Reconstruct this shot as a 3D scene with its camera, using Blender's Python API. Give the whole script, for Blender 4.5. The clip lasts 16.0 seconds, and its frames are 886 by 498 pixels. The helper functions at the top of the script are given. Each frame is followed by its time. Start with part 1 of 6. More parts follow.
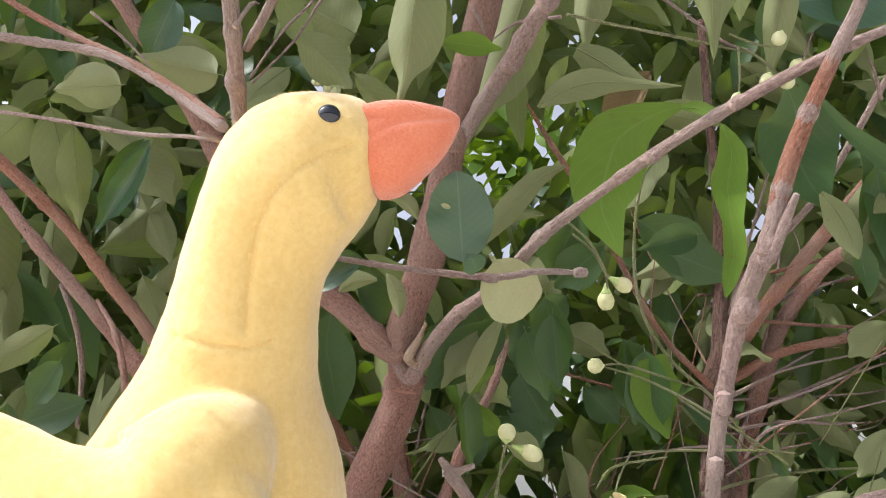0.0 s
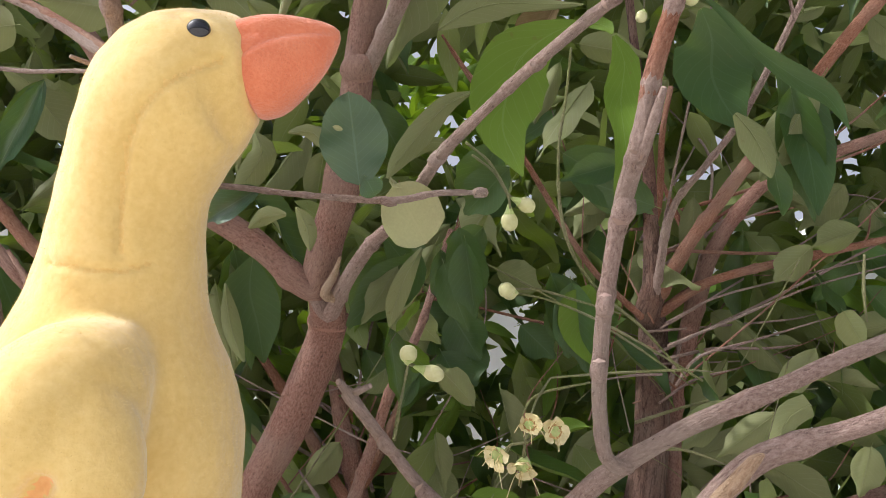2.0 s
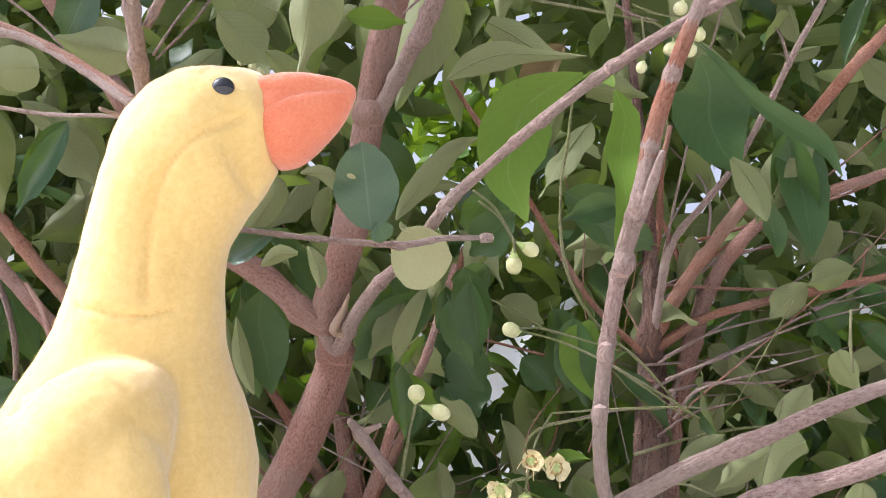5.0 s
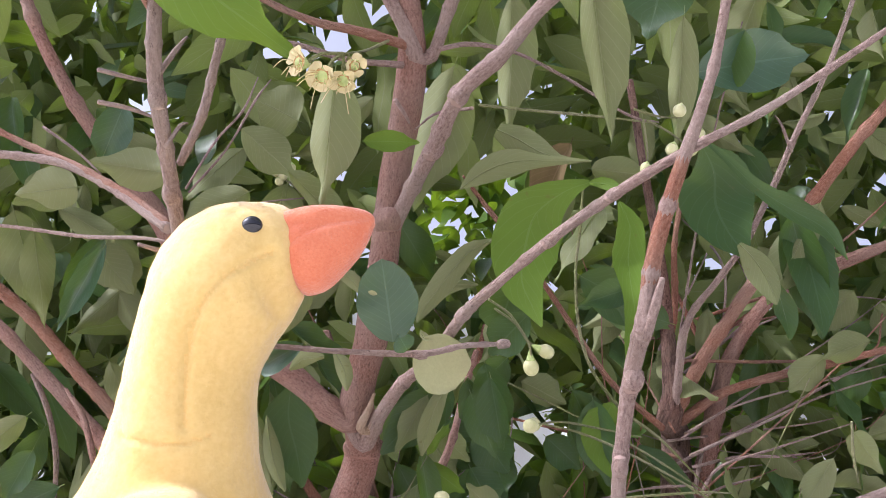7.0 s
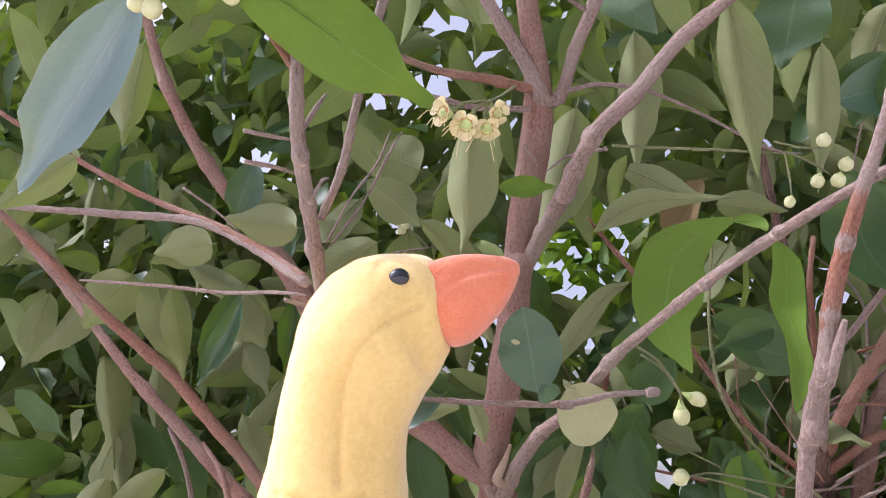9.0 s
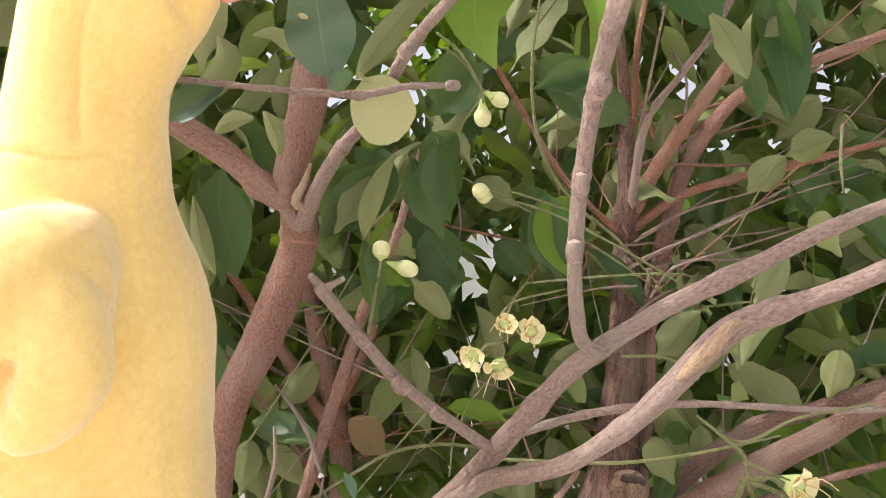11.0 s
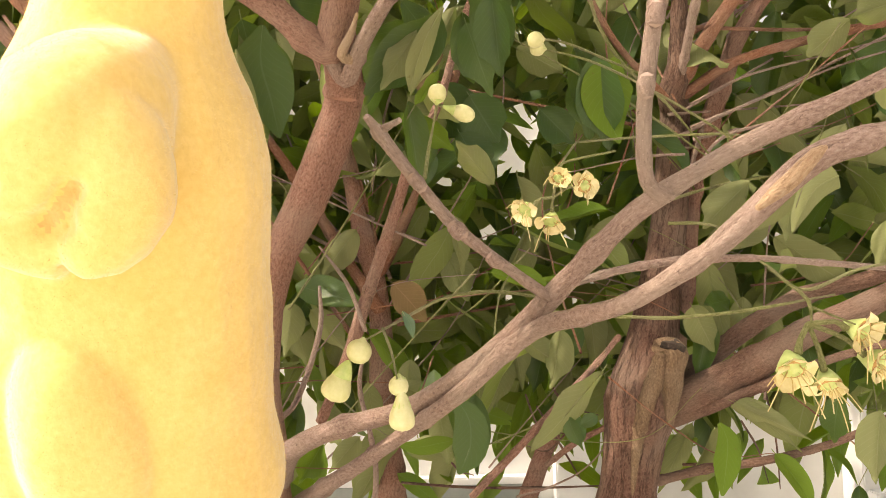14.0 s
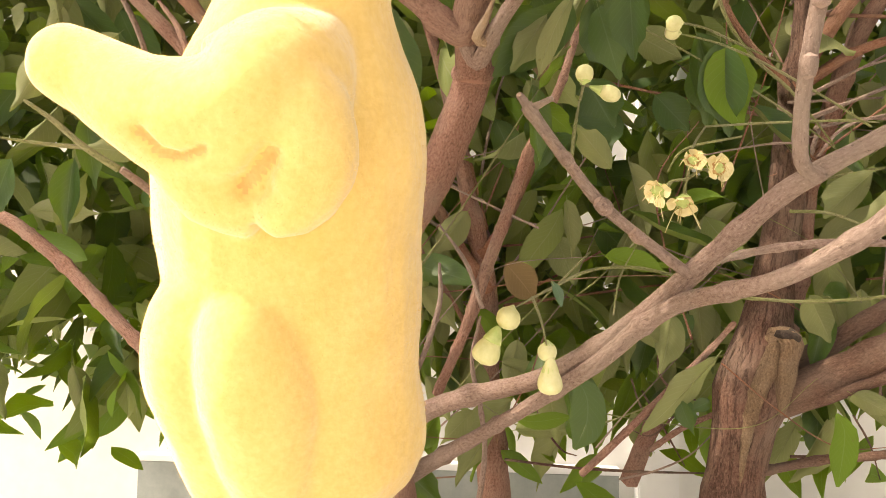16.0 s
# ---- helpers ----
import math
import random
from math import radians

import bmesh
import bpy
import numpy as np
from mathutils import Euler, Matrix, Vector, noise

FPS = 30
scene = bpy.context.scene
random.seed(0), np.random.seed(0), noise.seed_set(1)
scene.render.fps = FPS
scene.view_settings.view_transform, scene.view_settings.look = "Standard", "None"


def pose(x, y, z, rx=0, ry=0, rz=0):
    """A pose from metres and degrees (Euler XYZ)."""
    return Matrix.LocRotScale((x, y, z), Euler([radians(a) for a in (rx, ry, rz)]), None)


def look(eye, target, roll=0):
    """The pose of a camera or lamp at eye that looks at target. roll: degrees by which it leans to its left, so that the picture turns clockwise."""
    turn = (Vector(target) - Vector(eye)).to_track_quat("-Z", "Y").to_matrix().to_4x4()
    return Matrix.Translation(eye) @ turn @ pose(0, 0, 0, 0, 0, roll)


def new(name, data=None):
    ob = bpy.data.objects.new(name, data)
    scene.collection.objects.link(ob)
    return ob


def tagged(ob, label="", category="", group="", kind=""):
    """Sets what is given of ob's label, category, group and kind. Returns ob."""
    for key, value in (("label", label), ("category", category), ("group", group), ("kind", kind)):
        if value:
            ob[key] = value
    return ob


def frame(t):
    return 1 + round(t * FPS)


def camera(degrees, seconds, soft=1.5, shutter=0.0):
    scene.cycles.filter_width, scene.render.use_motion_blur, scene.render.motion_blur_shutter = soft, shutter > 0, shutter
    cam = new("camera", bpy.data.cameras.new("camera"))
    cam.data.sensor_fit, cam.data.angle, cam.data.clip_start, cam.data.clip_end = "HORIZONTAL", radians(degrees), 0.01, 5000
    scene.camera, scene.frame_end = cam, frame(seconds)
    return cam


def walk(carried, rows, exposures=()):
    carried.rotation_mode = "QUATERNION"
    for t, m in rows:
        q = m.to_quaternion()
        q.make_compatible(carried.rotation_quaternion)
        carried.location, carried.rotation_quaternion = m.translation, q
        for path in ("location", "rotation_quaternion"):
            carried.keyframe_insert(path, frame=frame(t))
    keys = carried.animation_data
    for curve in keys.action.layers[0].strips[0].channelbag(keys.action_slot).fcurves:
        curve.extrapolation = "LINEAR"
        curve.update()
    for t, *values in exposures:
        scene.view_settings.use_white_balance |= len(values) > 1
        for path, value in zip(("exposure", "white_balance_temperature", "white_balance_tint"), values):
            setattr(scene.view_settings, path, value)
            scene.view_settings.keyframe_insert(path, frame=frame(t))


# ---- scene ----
cam = camera(57.4, 16.0, 0.68)
METRES, EYE, TILT, LEAN, TURN = 0.7, 1.4, 18.0, -2.0, 0.0
ROWS = [
    (0.0, 0.0, 0.0, 0.0, 0.0, 0.0, -0.0),
    (0.5, 0.015, 0.0393, -0.0874, 0.38, -2.24, 0.91),
    (1.0, 0.0222, 0.055, -0.1144, -0.86, -4.33, 1.37),
    (1.5, 0.0647, 0.0382, -0.0969, -2.08, -4.17, 1.88),
    (2.0, 0.0867, 0.0093, -0.0526, -2.08, -2.51, 2.17),
    (2.5, 0.0736, -0.0111, -0.0349, -1.63, -1.64, 1.96),
    (3.0, 0.0732, -0.026, -0.0355, -1.66, -1.83, 1.91),
    (5.5, 0.0772, -0.0331, -0.0092, -2.24, -0.41, 1.64),
    (6.0, 0.0788, -0.0574, 0.0217, -2.35, 1.08, 2.15),
    (6.5, 0.0865, -0.0725, 0.032, -2.43, 1.85, 2.48),
    (7.0, 0.0851, -0.086, 0.0548, -0.47, 2.53, 3.74),
    (7.5, 0.0388, -0.0968, 0.0812, 4.55, 3.94, 5.92),
    (8.0, 0.01, -0.1049, 0.1114, 9.6, 6.44, 7.52),
    (8.5, -0.0006, -0.0878, 0.0915, 10.0, 7.37, 7.01),
    (9.0, 0.0231, -0.069, 0.0671, 6.14, 6.07, 5.21),
    (9.5, 0.0522, -0.0572, 0.0285, 1.92, 3.08, 3.9),
    (10.0, 0.0703, -0.0248, -0.033, -1.06, -0.71, 3.48),
    (12.5, 0.0907, 0.0432, -0.1636, -4.72, -12.55, 2.59),
    (13.0, 0.0742, 0.0458, -0.1802, -4.01, -14.18, 2.64),
    (13.5, 0.0667, 0.047, -0.1795, -3.42, -14.59, 2.51),
    (14.0, 0.0504, 0.0333, -0.1629, -2.05, -14.09, 2.58),
    (14.5, 0.0257, 0.0285, -0.1537, -0.08, -13.65, 2.73),
    (15.0, -0.0033, 0.0175, -0.1544, 1.49, -13.45, 2.47),
    (15.5, -0.0136, 0.012, -0.1659, 2.41, -14.11, 2.12),
    (16.0, -0.028, -0.0098, -0.1697, 3.48, -14.5, 2.2),
]
walk(cam, [(t, pose(0, 0, EYE, TILT, LEAN, TURN) @ pose(METRES * x, METRES * y, METRES * z, 90 + pitch, roll, yaw)) for t, x, y, z, yaw, pitch, roll in ROWS], exposures=[(0.0, -0.02, 5900, 15), (0.5, 0.15, 5900, 15), (1.0, 0.15, 6100, 15), (1.5, -0.12, 6300, 15), (2.0, -0.28, 6100, 15), (2.5, -0.06, 5750, 15), (3.0, 0.19, 5700, 15), (5.5, 0.15, 5700, 20), (7.0, 0.08, 5650, 23), (8.5, -0.05, 5600, 27), (10.0, 0.14, 5700, 20), (12.5, 0.34, 7750, 12), (14.5, 0.42, 8000, 15), (16.0, 0.34, 8000, 15)])

# The light: bright sky, a high sun to one side that the crowns mostly shade.
SUN_FROM = Vector((-0.72, -0.10, 0.84)).normalized()
world = bpy.data.worlds.new("world")
scene.world = world
world.use_nodes = True
wn, wl = world.node_tree.nodes, world.node_tree.links
sky = wn.new("ShaderNodeTexSky")
sky.sky_type, sky.sun_disc = "NISHITA", False
sky.sun_elevation = math.asin(SUN_FROM.z)
sky.sun_rotation = math.atan2(SUN_FROM.x, SUN_FROM.y)
sky.dust_density, sky.air_density = 7.0, 0.9
haze = wn.new("ShaderNodeHueSaturation")
haze.inputs["Saturation"].default_value, haze.inputs["Value"].default_value = 0.25, 1.45
wl.new(sky.outputs[0], haze.inputs["Color"])
wl.new(haze.outputs[0], wn["Background"].inputs[0])
wn["Background"].inputs[1].default_value = 0.18
sun = new("sun", bpy.data.lights.new("sun", "SUN"))
sun.data.energy, sun.data.angle, sun.data.color = 3.5, radians(0.6), (1.0, 0.95, 0.86)
sun.matrix_world = look(SUN_FROM * 30, (0, 0, 0))


# ---- materials ----
def material(name):
    m = bpy.data.materials.new(name)
    m.use_nodes = True
    nt = m.node_tree
    return m, nt, nt.nodes["Principled BSDF"]


def ramp(nt, fac, stops):
    r = nt.nodes.new("ShaderNodeValToRGB")
    while len(r.color_ramp.elements) < len(stops):
        r.color_ramp.elements.new(0.5)
    for e, (p, c) in zip(r.color_ramp.elements, stops):
        e.position, e.color = p, (*c, 1)
    nt.links.new(fac, r.inputs[0])
    return r.outputs[0]


def noise_tex(nt, scale, detail=5, rough=0.6, vector=None, stretch=None):
    n = nt.nodes.new("ShaderNodeTexNoise")
    n.inputs["Scale"].default_value, n.inputs["Detail"].default_value, n.inputs["Roughness"].default_value = scale, detail, rough
    if vector is None:
        vector = nt.nodes.new("ShaderNodeTexCoord").outputs["Object"]
    if stretch:
        mp = nt.nodes.new("ShaderNodeMapping")
        mp.inputs["Scale"].default_value = stretch
        nt.links.new(vector, mp.inputs[0])
        vector = mp.outputs[0]
    nt.links.new(vector, n.inputs["Vector"])
    return n.outputs["Fac"]


def mixed(nt, fac, a, b, mode="MIX"):
    m = nt.nodes.new("ShaderNodeMix")
    m.data_type, m.blend_type = "RGBA", mode
    for i, v in ((0, fac), (6, a), (7, b)):
        if isinstance(v, (int, float)):
            m.inputs[i].default_value = v
        elif isinstance(v, tuple):
            m.inputs[i].default_value = (*v, 1)
        else:
            nt.links.new(v, m.inputs[i])
    return m.outputs[2]


def mathn(nt, op, a, b=0.0):
    m = nt.nodes.new("ShaderNodeMath")
    m.operation = op
    for i, v in enumerate((a, b)):
        if isinstance(v, (int, float)):
            m.inputs[i].default_value = v
        else:
            nt.links.new(v, m.inputs[i])
    return m.outputs[0]


def bumped(nt, bsdf, height, strength, distance):
    b = nt.nodes.new("ShaderNodeBump")
    b.inputs["Strength"].default_value, b.inputs["Distance"].default_value = strength, distance
    nt.links.new(height, b.inputs["Height"])
    nt.links.new(b.outputs[0], bsdf.inputs["Normal"])


def bark_material(name, dark, mid, light, split=0.14):
    m, nt, b = material(name)
    uv = nt.nodes.new("ShaderNodeUVMap").outputs[0]
    fine = noise_tex(nt, 62, 6, 0.7, uv, (0.6, 1.0, 1.0))
    big = noise_tex(nt, 9, 3, 0.6)
    crack = noise_tex(nt, 40, 6, 0.7, uv, (0.42, 1.0, 1.0))
    col = ramp(nt, fine, [(0.3, dark), (0.5, mid), (0.72, light)])
    col = mixed(nt, ramp(nt, big, [(0.42, (0, 0, 0)), (0.68, (0.7, 0.7, 0.7))]), col, tuple(0.5 * (c + g) for c, g in zip(light, (0.34, 0.30, 0.25))))
    col = mixed(nt, ramp(nt, crack, [(0.30, (0.9, 0.9, 0.9)), (0.40, (0, 0, 0))]), col, tuple(0.45 * c for c in dark))
    pores = noise_tex(nt, 120, 2, 0.5, uv, (1.0, 0.6, 1.0))
    col = mixed(nt, ramp(nt, pores, [(0.64, (0, 0, 0)), (0.70, (0.45, 0.45, 0.45))]), col, tuple(min(1.0, 1.3 * c) for c in light))
    lines = noise_tex(nt, 13, 4, 0.6, uv, (0.16, 1.0, 1.0))
    split_at = ramp(nt, mathn(nt, "ABSOLUTE", mathn(nt, "SUBTRACT", lines, 0.5)), [(0.0, (split, split, split)), (0.035, (0, 0, 0))])
    col = mixed(nt, split_at, col, tuple(0.35 * c for c in dark))
    flecks = noise_tex(nt, 28, 6, 0.75)
    col = mixed(nt, ramp(nt, flecks, [(0.60, (0, 0, 0)), (0.72, (0.65, 0.65, 0.65))]), col, tuple(0.6 * c for c in dark))
    nt.links.new(col, b.inputs["Base Color"])
    b.inputs["Roughness"].default_value = 0.8
    b.inputs["Specular IOR Level"].default_value = 0.25
    relief = mathn(nt, "ADD", fine, mathn(nt, "MULTIPLY", crack, 1.4))
    bumped(nt, b, mathn(nt, "SUBTRACT", relief, mathn(nt, "MULTIPLY", split_at, 1.2)), 0.9, 0.006)
    return m


BARK = bark_material("trunk_bark", (0.16, 0.082, 0.06), (0.385, 0.20, 0.147), (0.50, 0.31, 0.245))
LIMB = bark_material("limb_bark", (0.22, 0.14, 0.115), (0.40, 0.275, 0.23), (0.54, 0.41, 0.345))
OLD = bark_material("old_bark", (0.10, 0.05, 0.036), (0.225, 0.118, 0.085), (0.33, 0.20, 0.15), 0.5)
AGED = bark_material("aged_limb_bark", (0.12, 0.065, 0.047), (0.25, 0.14, 0.10), (0.36, 0.23, 0.175))
CUT = bark_material("blackened_cut", (0.02, 0.014, 0.011), (0.05, 0.034, 0.026), (0.09, 0.06, 0.045))
RED = bark_material("young_bark", (0.22, 0.085, 0.045), (0.38, 0.165, 0.10), (0.50, 0.28, 0.19))
STALK = bark_material("green_stalk", (0.17, 0.19, 0.06), (0.30, 0.31, 0.12), (0.42, 0.40, 0.20))
PALE = bark_material("bared_wood", (0.36, 0.21, 0.12), (0.52, 0.35, 0.22), (0.64, 0.48, 0.34))
SAWN = bark_material("sawn_wood", (0.14, 0.085, 0.055), (0.28, 0.18, 0.11), (0.40, 0.28, 0.18))


def leaf_material(name, base, alt, vein, rough, through_light, shine, island=False):
    """A leaf's skin: colour by leaf, veins along the leaf's own lengthwise and crosswise coordinates, light passing through."""
    m, nt, b = material(name)
    uv = nt.nodes.new("ShaderNodeUVMap")
    sep = nt.nodes.new("ShaderNodeSeparateXYZ")
    nt.links.new(uv.outputs[0], sep.inputs[0])
    across = mathn(nt, "ABSOLUTE", sep.outputs[1])
    ribs = mathn(nt, "FRACT", mathn(nt, "SUBTRACT", mathn(nt, "MULTIPLY", sep.outputs[0], 11.0), mathn(nt, "MULTIPLY", across, 3.0)))
    rib = mathn(nt, "LESS_THAN", mathn(nt, "ABSOLUTE", mathn(nt, "SUBTRACT", ribs, 0.5)), 0.05)
    mid = mathn(nt, "LESS_THAN", across, 0.035)
    veins = mathn(nt, "MAXIMUM", mathn(nt, "MULTIPLY", rib, 0.26), mathn(nt, "MULTIPLY", mid, 0.5))
    if island:
        rnd = nt.nodes.new("ShaderNodeNewGeometry").outputs["Random Per Island"]
    else:
        rnd = nt.nodes.new("ShaderNodeObjectInfo").outputs["Random"]
    col = mixed(nt, rnd, base, alt)
    blotch = noise_tex(nt, 24, 4, 0.6)
    col = mixed(nt, ramp(nt, blotch, [(0.35, (0, 0, 0)), (0.75, (0.45, 0.45, 0.45))]), col, tuple(1.35 * c for c in base))
    spots = noise_tex(nt, 130, 2, 0.5)
    col = mixed(nt, ramp(nt, spots, [(0.70, (0, 0, 0)), (0.74, (0.55, 0.55, 0.55))]), col, (0.16, 0.10, 0.035))
    col = mixed(nt, veins, col, vein)
    nt.links.new(col, b.inputs["Base Color"])
    b.inputs["Roughness"].default_value = rough
    b.inputs["Specular IOR Level"].default_value = shine
    bumped(nt, b, mathn(nt, "ADD", veins, mathn(nt, "MULTIPLY", blotch, 0.6)), 0.35, 0.0015)
    tr = nt.nodes.new("ShaderNodeBsdfTranslucent")
    nt.links.new(mixed(nt, 1.0, mixed(nt, veins, (0.48, 0.60, 0.10), (0.56, 0.68, 0.19)), (0.9, 0.9, 0.9), "MULTIPLY"), tr.inputs[0])
    mx = nt.nodes.new("ShaderNodeMixShader")
    mx.inputs[0].default_value = through_light
    nt.links.new(b.outputs[0], mx.inputs[1])
    nt.links.new(tr.outputs[0], mx.inputs[2])
    nt.links.new(mx.outputs[0], nt.nodes["Material Output"].inputs[0])
    return m


TOP = leaf_material("leaf_upper_side", (0.032, 0.080, 0.024), (0.062, 0.122, 0.030), (0.13, 0.20, 0.07), 0.38, 0.38, 0.5)
UNDER = leaf_material("leaf_under_side", (0.205, 0.225, 0.098), (0.298, 0.312, 0.150), (0.39, 0.385, 0.20), 0.62, 0.36, 0.25)
FRESH = leaf_material("fresh_leaf", (0.112, 0.195, 0.018), (0.138, 0.222, 0.025), (0.19, 0.28, 0.07), 0.6, 0.30, 0.25)
BLUISH = leaf_material("glossy_leaf", (0.050, 0.105, 0.058), (0.065, 0.125, 0.068), (0.14, 0.24, 0.13), 0.30, 0.22, 0.6)
# Pale blue-grey base colour stands in for the sky's reflection on a leaf.
SKY_SHEEN = leaf_material("sky_sheen_leaf", (0.20, 0.28, 0.27), (0.22, 0.30, 0.29), (0.30, 0.38, 0.35), 0.28, 0.15, 1.0)
PALELEAF = leaf_material("yellowing_leaf", (0.44, 0.43, 0.23), (0.48, 0.46, 0.26), (0.50, 0.48, 0.25), 0.55, 0.25, 0.3)
DRY = leaf_material("dry_leaf", (0.19, 0.135, 0.062), (0.24, 0.15, 0.08), (0.34, 0.22, 0.13), 0.7, 0.15, 0.2)
MASS_TOP = leaf_material("mass_upper_side", (0.036, 0.085, 0.028), (0.075, 0.140, 0.040), (0.14, 0.20, 0.07), 0.42, 0.47, 0.45, True)
# A brighter, more see-through green: the look of sunlight put into the colour.
LIT_GREEN = leaf_material("lit_look_leaf", (0.13, 0.24, 0.04), (0.20, 0.33, 0.06), (0.25, 0.36, 0.12), 0.5, 0.62, 0.3, True)
MASS_UNDER = leaf_material("mass_under_side", (0.200, 0.245, 0.085), (0.345, 0.385, 0.155), (0.42, 0.42, 0.22), 0.62, 0.47, 0.25, True)


def simple(name, a, b_, scale, rough, bump=0.3, dist=0.002, spec=0.4, sheen=0.0, sss=0.0):
    m, nt, b = material(name)
    n = noise_tex(nt, scale, 5, 0.6)
    n2 = noise_tex(nt, scale * 0.11, 3, 0.5)
    nt.links.new(ramp(nt, mathn(nt, "ADD", mathn(nt, "MULTIPLY", n, 0.6), mathn(nt, "MULTIPLY", n2, 0.4)), [(0.35, a), (0.65, b_)]), b.inputs["Base Color"])
    b.inputs["Roughness"].default_value, b.inputs["Specular IOR Level"].default_value = rough, spec
    b.inputs["Sheen Weight"].default_value, b.inputs["Sheen Roughness"].default_value = sheen, 0.5
    if sss:
        b.inputs["Subsurface Weight"].default_value, b.inputs["Subsurface Scale"].default_value = sss, 0.004
    bumped(nt, b, n, bump, dist)
    return m


BUD = simple("bud_skin", (0.50, 0.50, 0.23), (0.64, 0.62, 0.36), 160, 0.45, 0.2, 0.001)
CALYX = simple("calyx_skin", (0.34, 0.45, 0.13), (0.55, 0.60, 0.26), 160, 0.5, 0.2, 0.001)
PETAL = simple("petal_skin", (0.62, 0.52, 0.24), (0.80, 0.72, 0.45), 110, 0.6, 0.3, 0.001)
STAMEN = simple("stamen_skin", (0.55, 0.40, 0.14), (0.70, 0.62, 0.35), 90, 0.6, 0.2, 0.001)
HEART = simple("flower_heart", (0.34, 0.17, 0.06), (0.56, 0.36, 0.15), 200, 0.8, 0.4, 0.001)
BLUSH = simple("apricot_plush", (0.80, 0.40, 0.15), (0.88, 0.50, 0.20), 300, 0.95, 0.45, 0.0016, 0.1, 0.5)
PLUSH = simple("yellow_plush", (0.73, 0.50, 0.16), (0.82, 0.60, 0.23), 190, 0.95, 0.45, 0.0016, 0.1, 0.6)
SEAM = simple("seam_plush", (0.79, 0.52, 0.16), (0.85, 0.62, 0.25), 420, 0.95, 0.9, 0.002, 0.1, 0.3)
FELT = simple("orange_plush", (0.72, 0.195, 0.09), (0.80, 0.27, 0.14), 420, 0.95, 0.8, 0.0015, 0.1, 0.5)
BEAD = simple("black_bead", (0.006, 0.006, 0.010), (0.012, 0.012, 0.018), 40, 0.06, 0.0, 0.001, 0.8)
WALL = simple("cream_wall_paint", (0.75, 0.75, 0.735), (0.81, 0.815, 0.805), 14, 0.85, 0.15, 0.002)
WHITE = simple("white_wall_paint", (0.78, 0.79, 0.80), (0.84, 0.85, 0.86), 14, 0.7, 0.1, 0.002)
GREY = simple("grey_plinth_paint", (0.30, 0.34, 0.33), (0.40, 0.43, 0.42), 16, 0.8, 0.2, 0.002)
PAVING = simple("pale_concrete", (0.55, 0.52, 0.47), (0.66, 0.63, 0.57), 22, 0.9, 0.3, 0.003)


# ---- building blocks ----
def stands_at(ob):
    """Where an unturned thing or part stands in the world."""
    return ob.location + stands_at(ob.parent) if ob.parent else ob.location.copy()


def part(name, bm, mats, parent=None, label="", at=None):
    """One mesh object, made in world metres, whose origin lies at its parent's or at the given place."""
    me = bpy.data.meshes.new(name)
    origin = Vector(at) if at is not None else (stands_at(parent) if parent else Vector((0, 0, 0)))
    bmesh.ops.translate(bm, verts=bm.verts, vec=-origin)
    bm.to_mesh(me)
    bm.free()
    for m in mats if isinstance(mats, (list, tuple)) else [mats]:
        me.materials.append(m)
    ob = new(name, me)
    ob.location = origin
    if parent:
        ob.location = origin - stands_at(parent)
        ob.parent = parent
    bpy.context.view_layer.update() if not parent else None
    if label:
        tagged(ob, label)
    return ob


def thing(name, at, label, category, group="", kind=""):
    ob = new(name)
    ob.empty_display_size = 0.05
    ob.location = at
    ob.matrix_world = Matrix.Translation(at)
    return tagged(ob, label, category, group, kind)


def curve_points(points, step):
    """A smooth run of (place, radius) through points of four numbers each."""
    p = [np.array(q, float) for q in points]
    p = [2 * p[0] - p[1]] + p + [2 * p[-1] - p[-2]]
    out = []
    for a, b, c, d in zip(p, p[1:], p[2:], p[3:]):
        n = max(2, int(np.linalg.norm((c - b)[:3]) / step))
        for i in range(n):
            t = i / n
            out.append(0.5 * (2 * b + (c - a) * t + (2 * a - 5 * b + 4 * c - d) * t * t + (3 * b - a - 3 * c + d) * t ** 3))
    out.append(p[-2])
    return out


